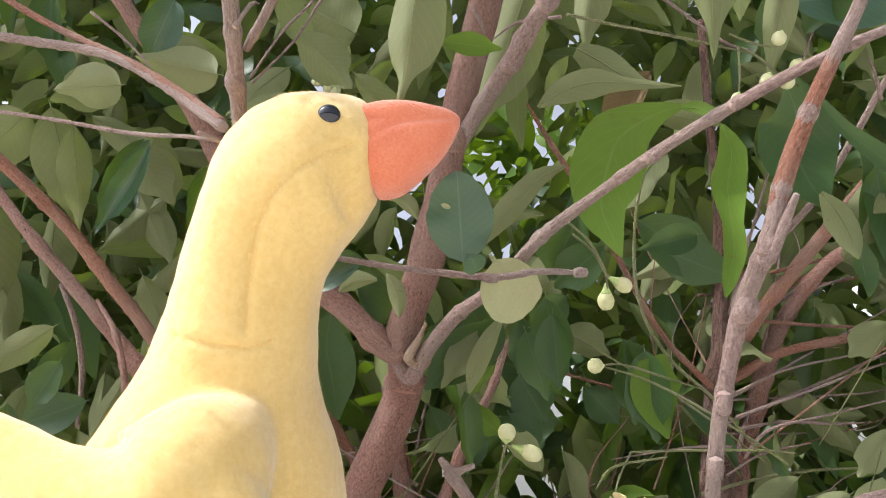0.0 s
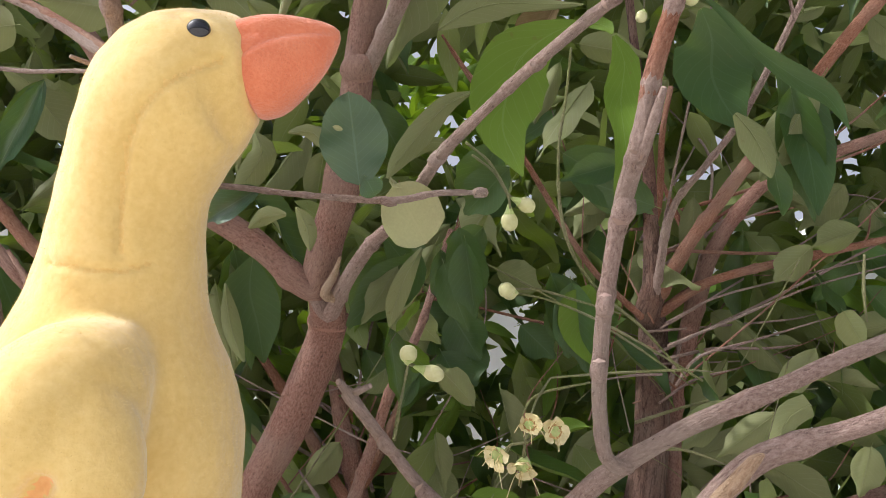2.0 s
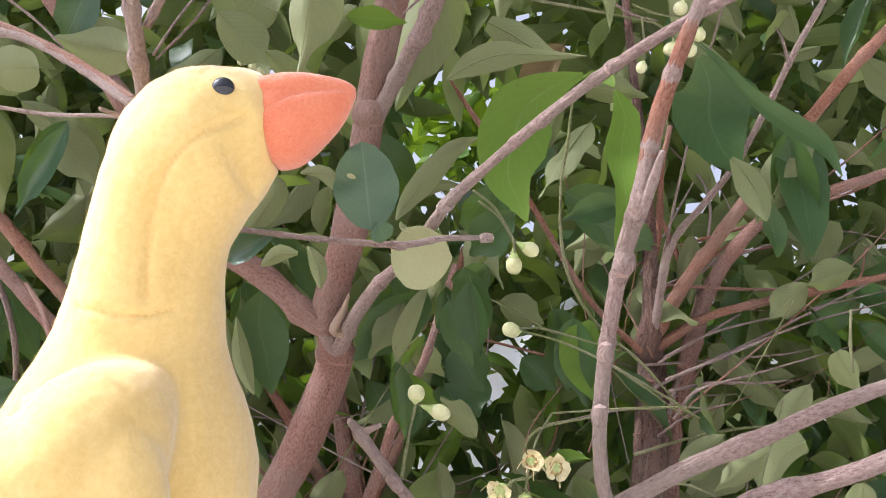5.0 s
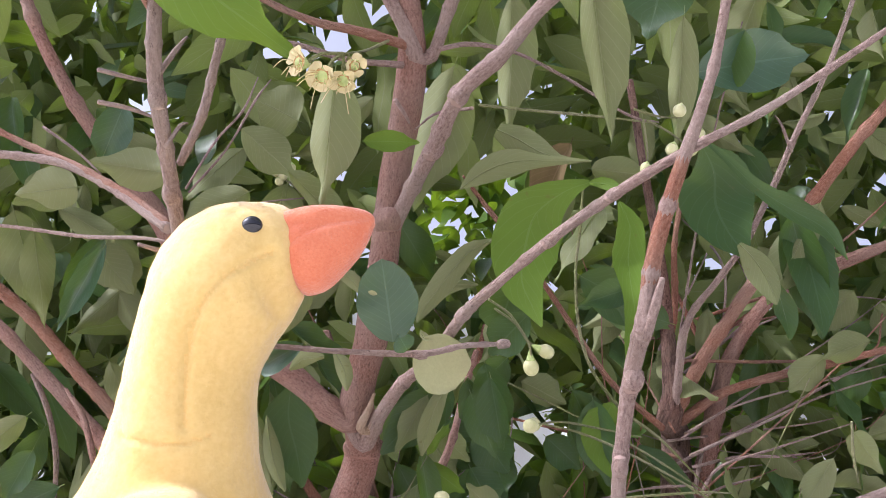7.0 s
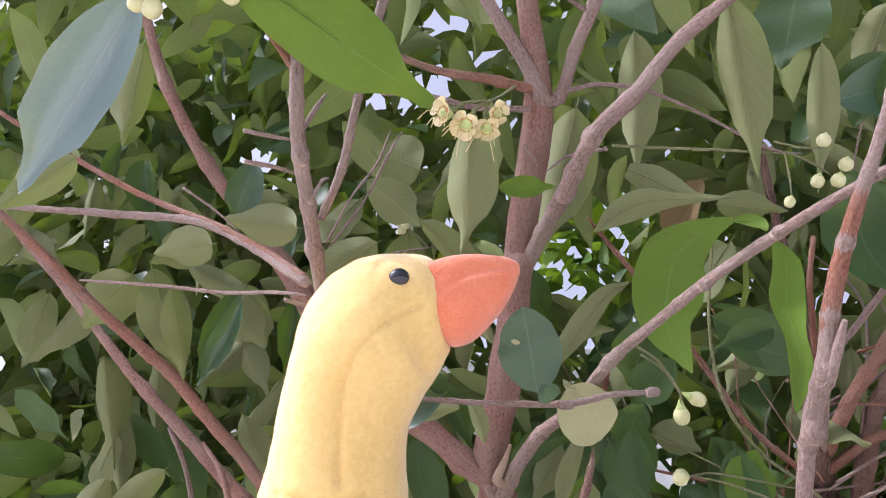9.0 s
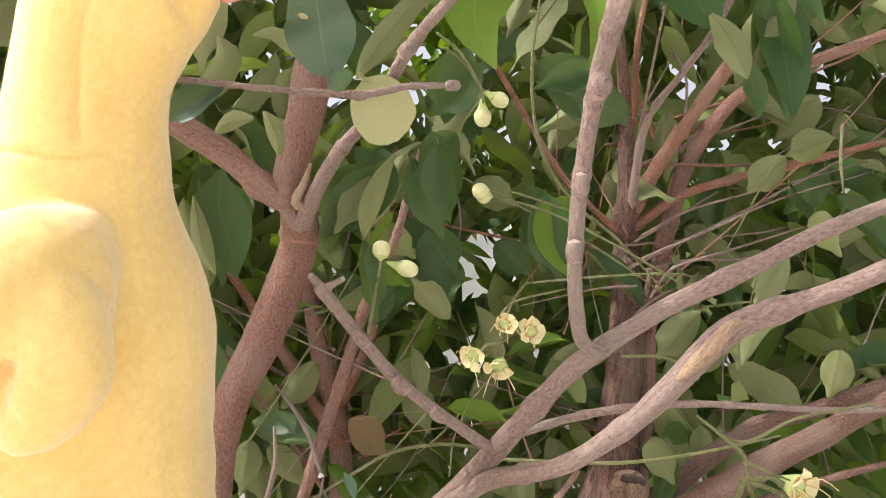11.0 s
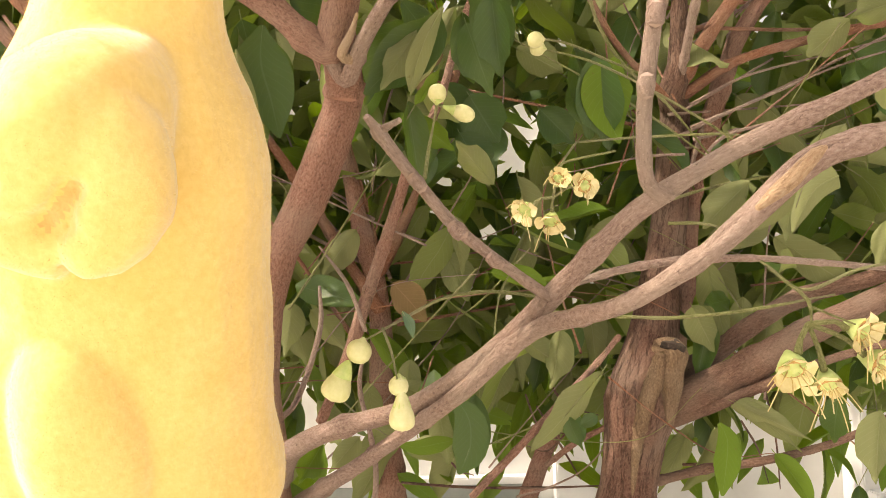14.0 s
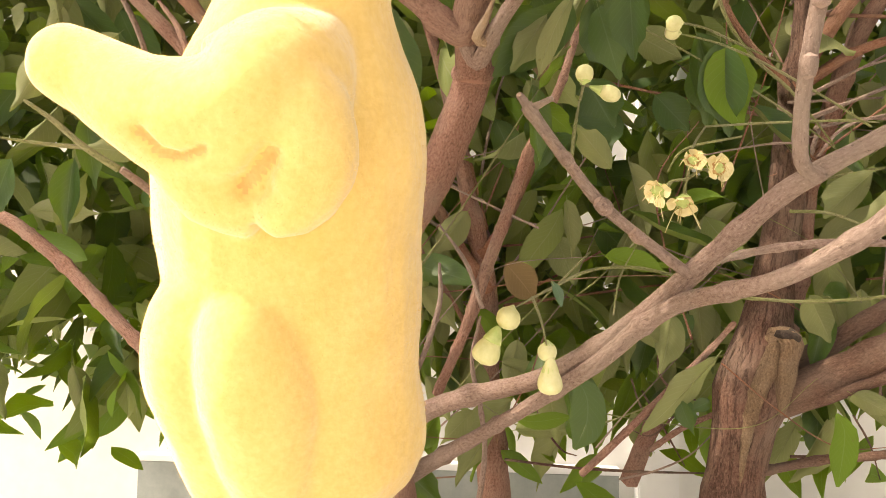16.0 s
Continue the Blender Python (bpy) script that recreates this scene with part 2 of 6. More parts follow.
def tube(bm, points, sides=10, step=0.012, rough=0.08, knots=0.0, mat=0, seed=0.0):
    """A tapered, slightly uneven rod with rounded ends through the points, with coordinates along and round it."""
    uvl = bm.loops.layers.uv.verify()
    pts = curve_points(points, step)
    rings, run, prev = [], 0.0, None
    normal = Vector((0.3, 0.9, 0.2))
    runs = []
    for i, q in enumerate(pts):
        c, r = Vector(q[:3]), max(q[3], 0.0004)
        tan = (Vector(pts[min(i + 1, len(pts) - 1)][:3]) - Vector(pts[max(i - 1, 0)][:3])).normalized()
        normal = (normal - tan * normal.dot(tan)).normalized()
        side = tan.cross(normal)
        if prev is not None:
            run += (c - prev).length
        prev = c
        if knots:
            r *= 1 + knots * max(0.0, math.sin(run * 2.2 / max(points[0][3], 0.004) * 0.35 + seed)) ** 14
        ring = []
        for k in range(sides):
            a = 2 * math.pi * k / sides
            d = normal * math.cos(a) + side * math.sin(a)
            if sides > 20 and mat == 0 and knots:
                ridge = noise.noise(Vector((math.cos(a) * r * 105, math.sin(a) * r * 105, run * 11 + seed)))
                d = d * (1 + 0.025 * ridge - 0.035 * max(0.0, 0.16 - abs(ridge)) / 0.16)
            w = 1 + rough * (noise.noise((c + d * r) * 38 + Vector((seed, 0, 0))) + 0.7 * noise.noise(d * 1.6 + c * 12 + Vector((0, seed, 0))))
            ring.append(bm.verts.new(c + d * r * w))
        rings.append(ring)
        runs.append(run)
    for i in range(len(rings) - 1):
        for k in range(sides):
            f = bm.faces.new((rings[i][k], rings[i][(k + 1) % sides], rings[i + 1][(k + 1) % sides], rings[i + 1][k]))
            f.smooth, f.material_index = True, mat
            rr = max(pts[i][3], 0.002)
            for lp, (u, v) in zip(f.loops, ((runs[i], k), (runs[i], k + 1), (runs[i + 1], k + 1), (runs[i + 1], k))):
                lp[uvl].uv = (u * 6 + seed, v / sides * rr * 6.28 * 6 + seed)
    for ring, inner, s in ((rings[0], rings[1], -1), (rings[-1], rings[-2], 1)):
        mid = sum((v.co for v in ring), Vector()) / sides
        out = (mid - sum((v.co for v in inner), Vector()) / sides).normalized()
        tip = bm.verts.new(mid + out * (ring[0].co - mid).length * 0.45)
        for k in range(sides):
            a, b = ring[k], ring[(k + 1) % sides]
            f = bm.faces.new((a, b, tip) if s > 0 else (b, a, tip))
            f.smooth, f.material_index = False, mat
    return pts


SEED = [0]


RODS = []


def rooted(tree, points):
    """The points of a branch with its thick end carried into the thicker wood that it springs from."""
    pts = list(points)
    back = pts[0][3] < pts[-1][3]
    if back:
        pts.reverse()
    base, r = Vector(pts[0][:3]), pts[0][3]
    best = None
    for owner, p, pr in RODS:
        if owner == tree.name and pr > r * 1.05:
            d = (p - base).length
            if d < pr + 0.045 and (best is None or d < best[0]):
                best = (d, p, pr)
    if best and best[0] > 0.4 * best[2]:
        away = (Vector(pts[1][:3]) - base).normalized()
        q = best[1] - away * best[2] * 0.3
        pts.insert(0, (*q, min(r * 1.25, best[2] * 0.8)))
    return pts[::-1] if back else pts


def branch(tree, name, mat, *points, label="", sides=10, rough=0.10, knots=0.22):
    SEED[0] += 1
    bm = bmesh.new()
    r = max(p[3] for p in points)
    if r > 0.004 and name in ("limb", "branch", "stub"):
        points = rooted(tree, points)
    if r > 0.03:
        sides, rough = 40, rough * 0.7
    elif r > 0.009:
        sides, rough = 24, rough * 1.15
    if name == "knot":
        a, b, c = [Vector(q[:3]) for q in points]
        w = points[1][3]
        points = [(*a, w * 0.84), (*((a + b) / 2), w * 0.98), (*b, w * 1.05), (*((b + c) / 2), w * 0.99), (*c, w * 0.84)]
    run_ = tube(bm, points, sides, max(0.006, r * 0.45), rough, knots, 0, SEED[0] * 1.7)
    if r > 0.006:
        RODS.extend((tree.name, Vector(q[:3]), float(q[3])) for q in run_)
    return part(name, bm, mat, tree, label)


def leaf_shape(segs, kind, bend, fold, wave, seed):
    """Half widths and heights along a leaf one long, as rows of (x, half width, height)."""
    rnd = random.Random(seed)
    ph = rnd.uniform(0, 6)
    rows = []
    for i in range(segs + 1):
        t = i / segs
        if kind == "lance":
            w = (math.sin(math.pi * t ** 0.80) ** 0.9) * (1 - 0.25 * t)
        elif kind == "round":
            w = math.sin(math.pi * t ** 0.95) ** 0.55
        else:
            w = math.sin(math.pi * t ** 0.88) ** 0.72
        if kind != "round" and t > 0.7:
            w *= 1 - 0.45 * math.sin(math.pi * (t - 0.7) / 0.3)
        w = max(w, 0.0) * (1 + 0.10 * noise.noise(Vector((t * 5, seed * 3.1, 0))))
        rows.append((t, 0.5 * w, -bend * (t * t) + wave * math.sin(t * 9 + ph) * t, fold))
    return rows


def leaf_data(bm, rows, wave=0.0, seed=0, m=Matrix.Identity(4), mats=(0, 1), thick=0.004):
    uvl = bm.loops.layers.uv.verify()
    rnd = random.Random(seed + 77)
    ph = rnd.uniform(0, 6)
    across = (-1.0, -0.55, 0.0, 0.55, 1.0)
    grid = []
    for t, w, z, fold in rows:
        line = []
        for v in across:
            zz = z + abs(v) * w * fold + wave * math.sin(t * 14 + v * 1.5 + ph) * abs(v) * 0.7
            line.append((t, v * w, zz, v))
        grid.append(line)
    sheets = []
    for s in (1, -1):
        sheets.append([[bm.verts.new(m @ Vector((x, y, z + s * thick * (1 - abs(v))))) for x, y, z, v in line] for line in grid])
    n = len(across)
    for s, sheet in enumerate(sheets):
        for i in range(len(rows) - 1):
            for k in range(n - 1):
                quad = [(i, k), (i + 1, k), (i + 1, k + 1), (i, k + 1)]
                if s:
                    quad = [quad[0], quad[3], quad[2], quad[1]]
                f = bm.faces.new([sheet[a][b] for a, b in quad])
                f.smooth, f.material_index = True, mats[s]
                for lp, (a, b) in zip(f.loops, quad):
                    lp[uvl].uv = (grid[a][b][0], grid[a][b][3])


LEAVES = {}


def leaf_mesh(kind, variant, mats, key):
    """Shared leaf meshes one long and one wide: the upper side is the first material, the under side the second."""
    k = (kind, variant, key)
    if k not in LEAVES:
        rnd = random.Random(variant * 13 + len(kind))
        bm = bmesh.new()
        rows = leaf_shape(16, kind, rnd.uniform(-0.05, 0.28), rnd.uniform(0.02, 0.5), rnd.uniform(0.0, 0.03), variant)
        leaf_data(bm, rows, rnd.uniform(0.015, 0.055), variant)
        tube(bm, [(-0.07, 0, 0.012, 0.009), (-0.03, 0, 0.003, 0.009), (0.05, 0, -0.004, 0.008), (0.5, 0, rows[8][2] - 0.006, 0.005), (0.92, 0, rows[15][2] - 0.004, 0.002)], 4, 0.2, 0.0, 0.0, 1)
        me = bpy.data.meshes.new("leaf")
        bm.to_mesh(me)
        bm.free()
        for m in mats:
            me.materials.append(m)
        LEAVES[k] = me
    return LEAVES[k]


SKINS = {"g": (SKY_SHEEN, UNDER), "u": (TOP, UNDER), "f": (FRESH, FRESH), "b": (BLUISH, UNDER), "y": (PALELEAF, PALELEAF), "d": (DRY, DRY), "t": (TOP, UNDER)}


def leaf(tree, base, tip, width, facing, skin="u", kind="ellip", variant=0, label=""):
    """A leaf from base to tip; facing is the way that its upper side looks."""
    base, tip, z = Vector(base), Vector(tip), Vector(facing)
    x = tip - base
    length = x.length
    x.normalize()
    z = (z - x * z.dot(x)).normalized()
    y = z.cross(x)
    me = leaf_mesh(kind, variant % 7, SKINS[skin], skin)
    ob = new("leaf", me)
    m = Matrix.Translation(base - tree.matrix_world.translation) @ Matrix((x, y, z)).transposed().to_4x4() @ Matrix.Diagonal((length, width, length, 1))
    ob.parent = tree
    ob.matrix_basis = m
    if label:
        tagged(ob, label)
    return ob


def blade(tree, skin, facing, fold, *rows, label=""):
    """A leaf that follows a bent midrib through rows of place and half width; facing is the way that its upper side looks."""
    SEED[0] += 1
    facing = Vector(facing)
    pts = curve_points(rows, 0.008)
    bm = bmesh.new()
    uvl = bm.loops.layers.uv.verify()
    across = (-1.0, -0.6, 0.0, 0.6, 1.0)
    grid = []
    run_ = [0.0]
    for a, b in zip(pts, pts[1:]):
        run_.append(run_[-1] + float(np.linalg.norm((b - a)[:3])))
    for i, q in enumerate(pts):
        c, w = Vector(q[:3]), max(q[3], 0.0003)
        tan = (Vector(pts[min(i + 1, len(pts) - 1)][:3]) - Vector(pts[max(i - 1, 0)][:3])).normalized()
        side = facing.cross(tan).normalized()
        z = tan.cross(side)
        line = []
        for v in across:
            edge = 1 + 0.07 * noise.noise(Vector((run_[i] * 70, v * 2, SEED[0] * 3.3))) * abs(v)
            lift = w * fold * abs(v) ** 1.5 + 0.10 * w * abs(v) * noise.noise(Vector((run_[i] * 45, v * 3, SEED[0])))
            line.append(c + side * (v * w * edge) + z * lift)
        grid.append((line, z))
    for s in (1, -1):
        sheet = [[bm.verts.new(p + z * (s * (0.0001 + 0.0004 * (1 - abs(v))))) for p, v in zip(line, across)] for line, z in grid]
        for i in range(len(pts) - 1):
            for j in range(4):
                quad = [(i, j), (i + 1, j), (i + 1, j + 1), (i, j + 1)]
                if s < 0:
                    quad = [quad[0], quad[3], quad[2], quad[1]]
                f = bm.faces.new([sheet[a][b] for a, b in quad])
                f.smooth, f.material_index = True, (s < 0)
                for lp, (a, b) in zip(f.loops, quad):
                    lp[uvl].uv = (run_[a] / run_[-1], across[b])
    rib = [(*(Vector(q[:3]) - z * 0.0004), 0.0011 * (1 - 0.8 * r / run_[-1])) for q, (_, z), r in list(zip(pts, grid, run_))[::3]]
    tube(bm, rib, 5, 0.02, 0.0, 0.0, 1)
    return part("leaf", bm, SKINS[skin], tree, label)


def leaf_mass(tree, name, count, place, length, seed, skins, flip=0.25, label=""):
    """Many leaves in one mesh: place() gives each one's base; they droop with their upper sides outwards and up."""
    rnd = random.Random(seed)
    verts, faces, uvs, idx = [], [], [], []
    segs = 6
    for _ in range(count):
        b = Vector(place(rnd))
        ln = length * rnd.uniform(0.65, 1.25)
        wd = ln * rnd.uniform(0.27, 0.42)
        yaw = rnd.uniform(0, 2 * math.pi)
        x = Vector((math.cos(yaw), math.sin(yaw), rnd.uniform(-1.6, 0.25))).normalized()
        z = Vector((rnd.gauss(0, 0.45), rnd.gauss(0.45, 0.4), rnd.gauss(0.75, 0.4)))
        if rnd.random() < flip:
            z = Vector((rnd.gauss(0, 0.5), rnd.gauss(-0.6, 0.4), rnd.gauss(0.7, 0.3)))
        z = (z - x * z.dot(x))
        z.normalize()
        y = z.cross(x)
        bend, fold, ph, wav = rnd.uniform(-0.06, 0.42), rnd.uniform(0.02, 0.55), rnd.uniform(0, 6), rnd.uniform(0.0, 0.05)
        start = len(verts)
        for s in (1, -1):
            for i in range(segs + 1):
                t = i / segs
                w = 0.5 * wd * (math.sin(math.pi * t ** 0.80) ** 0.85 if 0 < i < segs else 0.03)
                zz = (-bend * t * t + wav * math.sin(8 * t + ph)) * ln
                for v in (-1, 0, 1):
                    q = b + x * (t * ln) + y * (v * w) + z * (zz + abs(v) * w * fold + s * 0.0004 * (1 - abs(v)))
                    verts.append(q)
        for s in (0, 1):
            o = start + s * (segs + 1) * 3
            for i in range(segs):
                for k in (0, 1):
                    q = [(i, k), (i + 1, k), (i + 1, k + 1), (i, k + 1)]
                    if s:
                        q = [q[0], q[3], q[2], q[1]]
                    faces.append([o + a * 3 + c for a, c in q])
                    uvs += [(a / segs, c - 1.0) for a, c in q]
                    idx.append(s)
    origin = tree.matrix_world.translation
    me = bpy.data.meshes.new(name)
    me.from_pydata([v - origin for v in verts], [], faces)
    me.uv_layers.new(name="UVMap").data.foreach_set("uv", np.array(uvs, np.float32).ravel())
    me.polygons.foreach_set("material_index", np.array(idx, np.int32))
    me.polygons.foreach_set("use_smooth", np.ones(len(faces), bool))
    for m in skins:
        me.materials.append(m)
    ob = new(name, me)
    ob.parent = tree
    return tagged(ob, label, kind="stuff")


def slab(name, lo, hi, mat, label, category, bevel=0.006, parent=None):
    bm = bmesh.new()
    bmesh.ops.create_cube(bm, size=1)
    for v in bm.verts:
        v.co = Vector([lo[i] if v.co[i] < 0 else hi[i] for i in range(3)])
    bmesh.ops.bevel(bm, geom=bm.edges[:], offset=bevel, segments=2, affect="EDGES")
    ob = part(name, bm, mat, parent)
    return ob if parent else tagged(ob, label, category, kind="structure")


# ---- the setting ----
ground = slab("ground", (-60, -60, -0.10), (60, 60, 0.0), PAVING, "pale concrete paving round the trees", "ground")
wall = slab("wall_back", (-9, 3.6, 0), (9, 3.85, 2.5), WALL, "cream rendered wall behind the trees", "wall")
slab("plinth", (-1.6, 3.55, 0), (0.50, 3.6, 0.54), GREY, "grey-green panel along the foot of the cream wall", "plinth")
slab("trim", (-1.6, 3.53, 0.54), (0.50, 3.6, 0.57), WHITE, "white capping of the grey-green panel", "trim", 0.005)
slab("pilaster", (0.57, 3.5, 0), (0.74, 3.6, 2.5), WHITE, "white pilaster on the cream wall", "pilaster")
slab("wall_return", (1.83, 3.42, 0), (9, 3.6, 2.5), WALL, "cream wall that stands forward of the rest", "wall")
slab("ledge", (1.84, 3.34, 0.47), (2.08, 3.42, 0.51), WHITE, "short white ledge on the cream wall", "ledge", 0.005)
notice = slab("sign_board", (-2.35, 3.57, 1.10), (-1.85, 3.6, 1.42), WHITE, "white board with illegible grey strokes on the wall", "sign", 0.004)
for x, z, w, h in ((-2.22, 1.24, 0.10, 0.03), (-2.08, 1.26, 0.025, 0.12), (-2.02, 1.23, 0.06, 0.02), (-2.03, 1.28, 0.05, 0.02)):
    slab("stroke", (x, 3.564, z), (x + w, 3.567, z + h), GREY, "", "", 0.001, notice)
post = tagged(slab("post", (-0.54, 2.41, 0), (-0.48, 2.46, 0.80), BEAD, "black painted metal post behind the trees", "post", 0.008), "black painted metal post behind the trees", "post")
slab("pillar", (-0.34, 0.58, 0), (-0.06, 0.82, 1.075), WALL, "low cream pillar that carries the toy", "pillar", 0.02)


def bud(tree, at, r, toward_stalk, longer):
    """A flower bud: a round head that narrows into its calyx."""
    at, d = Vector(at), Vector(toward_stalk).normalized()
    k = r * longer
    bm = bmesh.new()
    rows = [(-1.0, 0.12), (-0.92, 0.5), (-0.6, 0.86), (-0.1, 1.0), (0.35, 0.94), (0.72, 0.70), (0.92, 0.42), (1.05, 0.24), (1.2, 0.13)]
    if longer > 1.1:
        rows = rows[:4] + [(0.3, 0.90), (0.65, 0.62), (0.95, 0.42), (1.3, 0.28), (1.6, 0.14)]
    if r > 0.009:
        rows = [(-0.98, 0.22), (-0.90, 0.60), (-0.66, 0.92), (-0.30, 1.0), (0.10, 0.90), (0.45, 0.70), (0.80, 0.55), (1.10, 0.40), (1.40, 0.18)]
    tube(bm, [(*(at + d * (a * k)), b * r) for a, b in rows], 18, r * 0.15, 0.13, 0.0, 0, at.x * 50)
    ob = part("bud", bm, BUD, tree)
    cap = bmesh.new()
    tube(cap, [(*(at + d * (a * k)), b * r * 1.06) for a, b in rows[5:]], 12, r * 0.2, 0.10, 0.0, 0, at.z * 50)
    part("calyx", cap, CALYX, ob)
    return ob


def flower_cluster(tree, root, flowers, label):
    """Spent flowers on short stalks: a green cup, curled cream petals, a brown heart and thread-like stamens."""
    root = Vector(root)
    bm = bmesh.new()
    for x, y, z, r in flowers:
        p = Vector((x, y, z))
        mid = (root + p) / 2 + Vector((0, 0, 0.004))
        tube(bm, [(*root, r * 0.14), (*mid, r * 0.13), (*(p + (root - p).normalized() * r * 0.7), r * 0.2)], 6, r * 0.4, 0.1)
    stem = part("flower_stalk", bm, STALK, tree, label)
    rnd = random.Random(int(abs(root.x) * 1000))
    for x, y, z, r in flowers:
        c = Vector((x, y, z))
        axis = (c - root).normalized() + Vector((rnd.uniform(-0.4, 0.4), -1.1, -0.25 + rnd.uniform(-0.3, 0.3)))
        axis.normalize()
        u = axis.orthogonal().normalized()
        v = axis.cross(u)
        bm = bmesh.new()
        tube(bm, [(*(c - axis * r * 0.95), r * 0.14), (*(c - axis * r * 0.5), r * 0.42), (*(c - axis * 0.1 * r), r * 0.62), (*(c + axis * 0.04 * r), r * 0.60)], 12, r * 0.15, 0.12, 0.0, 0, c.x * 90)
        tube(bm, [(*(c + axis * 0.02 * r), r * 0.58), (*(c + axis * 0.12 * r), r * 0.50), (*(c + axis * 0.12 * r), r * 0.1)], 12, r * 0.05, 0.3, 0.0, 2, c.z * 90)
        n = 5
        for i in range(n):
            a = 2 * math.pi * i / n + rnd.uniform(-0.3, 0.3)
            out = u * math.cos(a) + v * math.sin(a)
            side = axis.cross(out)
            m = Matrix((out, side, axis)).transposed().to_4x4()
            m.translation = c + out * r * 0.42
            tilt = Matrix.Rotation(rnd.uniform(-0.75, 0.05), 4, "Y")
            rows = leaf_shape(5, "round", rnd.uniform(-0.35, 0.25), rnd.uniform(0.4, 0.8), 0.05, i)
            leaf_data(bm, rows, 0.07, i + int(c.x * 999), m @ tilt @ Matrix.Diagonal((r * rnd.uniform(0.60, 0.90), r * rnd.uniform(0.95, 1.25), r * 0.8, 1)), (1, 1), 0.02)
        for i in range(9):
            a, w = rnd.uniform(0, 6.28), rnd.uniform(0.15, 0.5)
            out = u * math.cos(a) + v * math.sin(a)
            h, s = rnd.uniform(0.35, 1.1), rnd.uniform(0.1, 0.8)
            if i < 3:
                h, s = 1.1, 1.1
            tip = c + axis * r * h + out * r * (w + s) + Vector((0, 0, -0.35 * r * (1 + (i < 3) * 1.5)))
            tube(bm, [(*(c + out * r * w * 0.9), r * 0.022), (*(c + axis * r * h * 0.7 + out * r * (w + s * 0.4)), r * 0.02), (*tip, r * 0.018)], 4, r, 0.0, 0.0, 3)
        part("flower", bm, [CALYX, PETAL, HEART, STAMEN], stem)
    return stem


near_tree = thing("tree", (-0.12, 0.95, 0.0), "broad-leaved tree with slender reddish stems and cream buds", "tree", "trees by the wall")
back_tree = thing("tree", (0.02, 1.33, 0.0), "young tree with thin red-brown stems behind the others", "tree", "trees by the wall")
far_tree = thing("tree", (0.33, 1.15, 0.0), "broad-leaved tree with a thick forked brown trunk", "tree", "trees by the wall")
branch(near_tree, "trunk", BARK, (-0.097, 0.979, -0.050, 0.0750), (-0.117, 0.969, 0.500, 0.0550), (-0.137, 0.959, 0.950, 0.0450), (-0.147, 0.989, 1.095, 0.0290), (-0.150, 0.985, 1.146, 0.0238), (-0.148, 0.984, 1.222, 0.0190), (-0.142, 0.983, 1.300, 0.0185), (-0.126, 0.979, 1.364, 0.0204), (-0.096, 0.975, 1.419, 0.0222), (-0.068, 0.970, 1.487, 0.0228), (-0.049, 0.966, 1.545, 0.0222), (-0.050, 0.884, 1.590, 0.0197), (-0.031, 0.855, 1.648, 0.0184), (-0.014, 0.821, 1.717, 0.0171), (-0.002, 0.780, 1.790, 0.0163), (0.014, 0.742, 1.854, 0.0167), (0.029, 0.690, 1.901, 0.0173), (0.031, 0.657, 1.951, 0.0137), (0.026, 0.619, 2.010, 0.0107), (0.024, 0.564, 2.111, 0.0095), (0.027, 0.512, 2.229, 0.0072), label="main stem with peeling reddish brown bark")
branch(near_tree, "limb", BARK, (-0.145, 0.967, 1.085, 0.0216), (-0.184, 0.973, 1.141, 0.0219), (-0.230, 0.977, 1.231, 0.0196), (-0.272, 0.981, 1.331, 0.0199), (-0.300, 0.987, 1.400, 0.0189), (-0.321, 1.019, 1.458, 0.0150), (-0.368, 1.013, 1.534, 0.0117), (-0.409, 1.009, 1.582, 0.0098), (-0.476, 1.003, 1.651, 0.0091), (-0.564, 0.995, 1.740, 0.0078), (-0.714, 1.000, 1.904, 0.0066), (-0.968, 0.998, 2.160, 0.0054))
branch(near_tree, "limb", BARK, (-0.063, 0.893, 1.567, 0.0136), (-0.121, 0.890, 1.617, 0.0146), (-0.192, 0.884, 1.670, 0.0149), (-0.248, 0.869, 1.747, 0.0146), (-0.295, 0.857, 1.821, 0.0136), (-0.348, 0.845, 1.891, 0.0111), (-0.410, 0.825, 1.978, 0.0092), (-0.465, 0.795, 2.089, 0.0080), (-0.499, 0.766, 2.205, 0.0067))
branch(near_tree, "limb", LIMB, (-0.132, 0.977, 1.116, 0.0164), (-0.103, 0.925, 1.153, 0.0119), (-0.049, 0.863, 1.182, 0.0096), (0.019, 0.802, 1.207, 0.0089), (0.067, 0.750, 1.239, 0.0087), (0.111, 0.712, 1.278, 0.0090), (0.148, 0.664, 1.320, 0.0084), (0.181, 0.627, 1.357, 0.0079), (0.201, 0.611, 1.373, 0.0074), (0.243, 0.579, 1.398, 0.0064), (0.290, 0.548, 1.419, 0.0060), (0.340, 0.527, 1.441, 0.0052), (0.408, 0.506, 1.464, 0.0041))
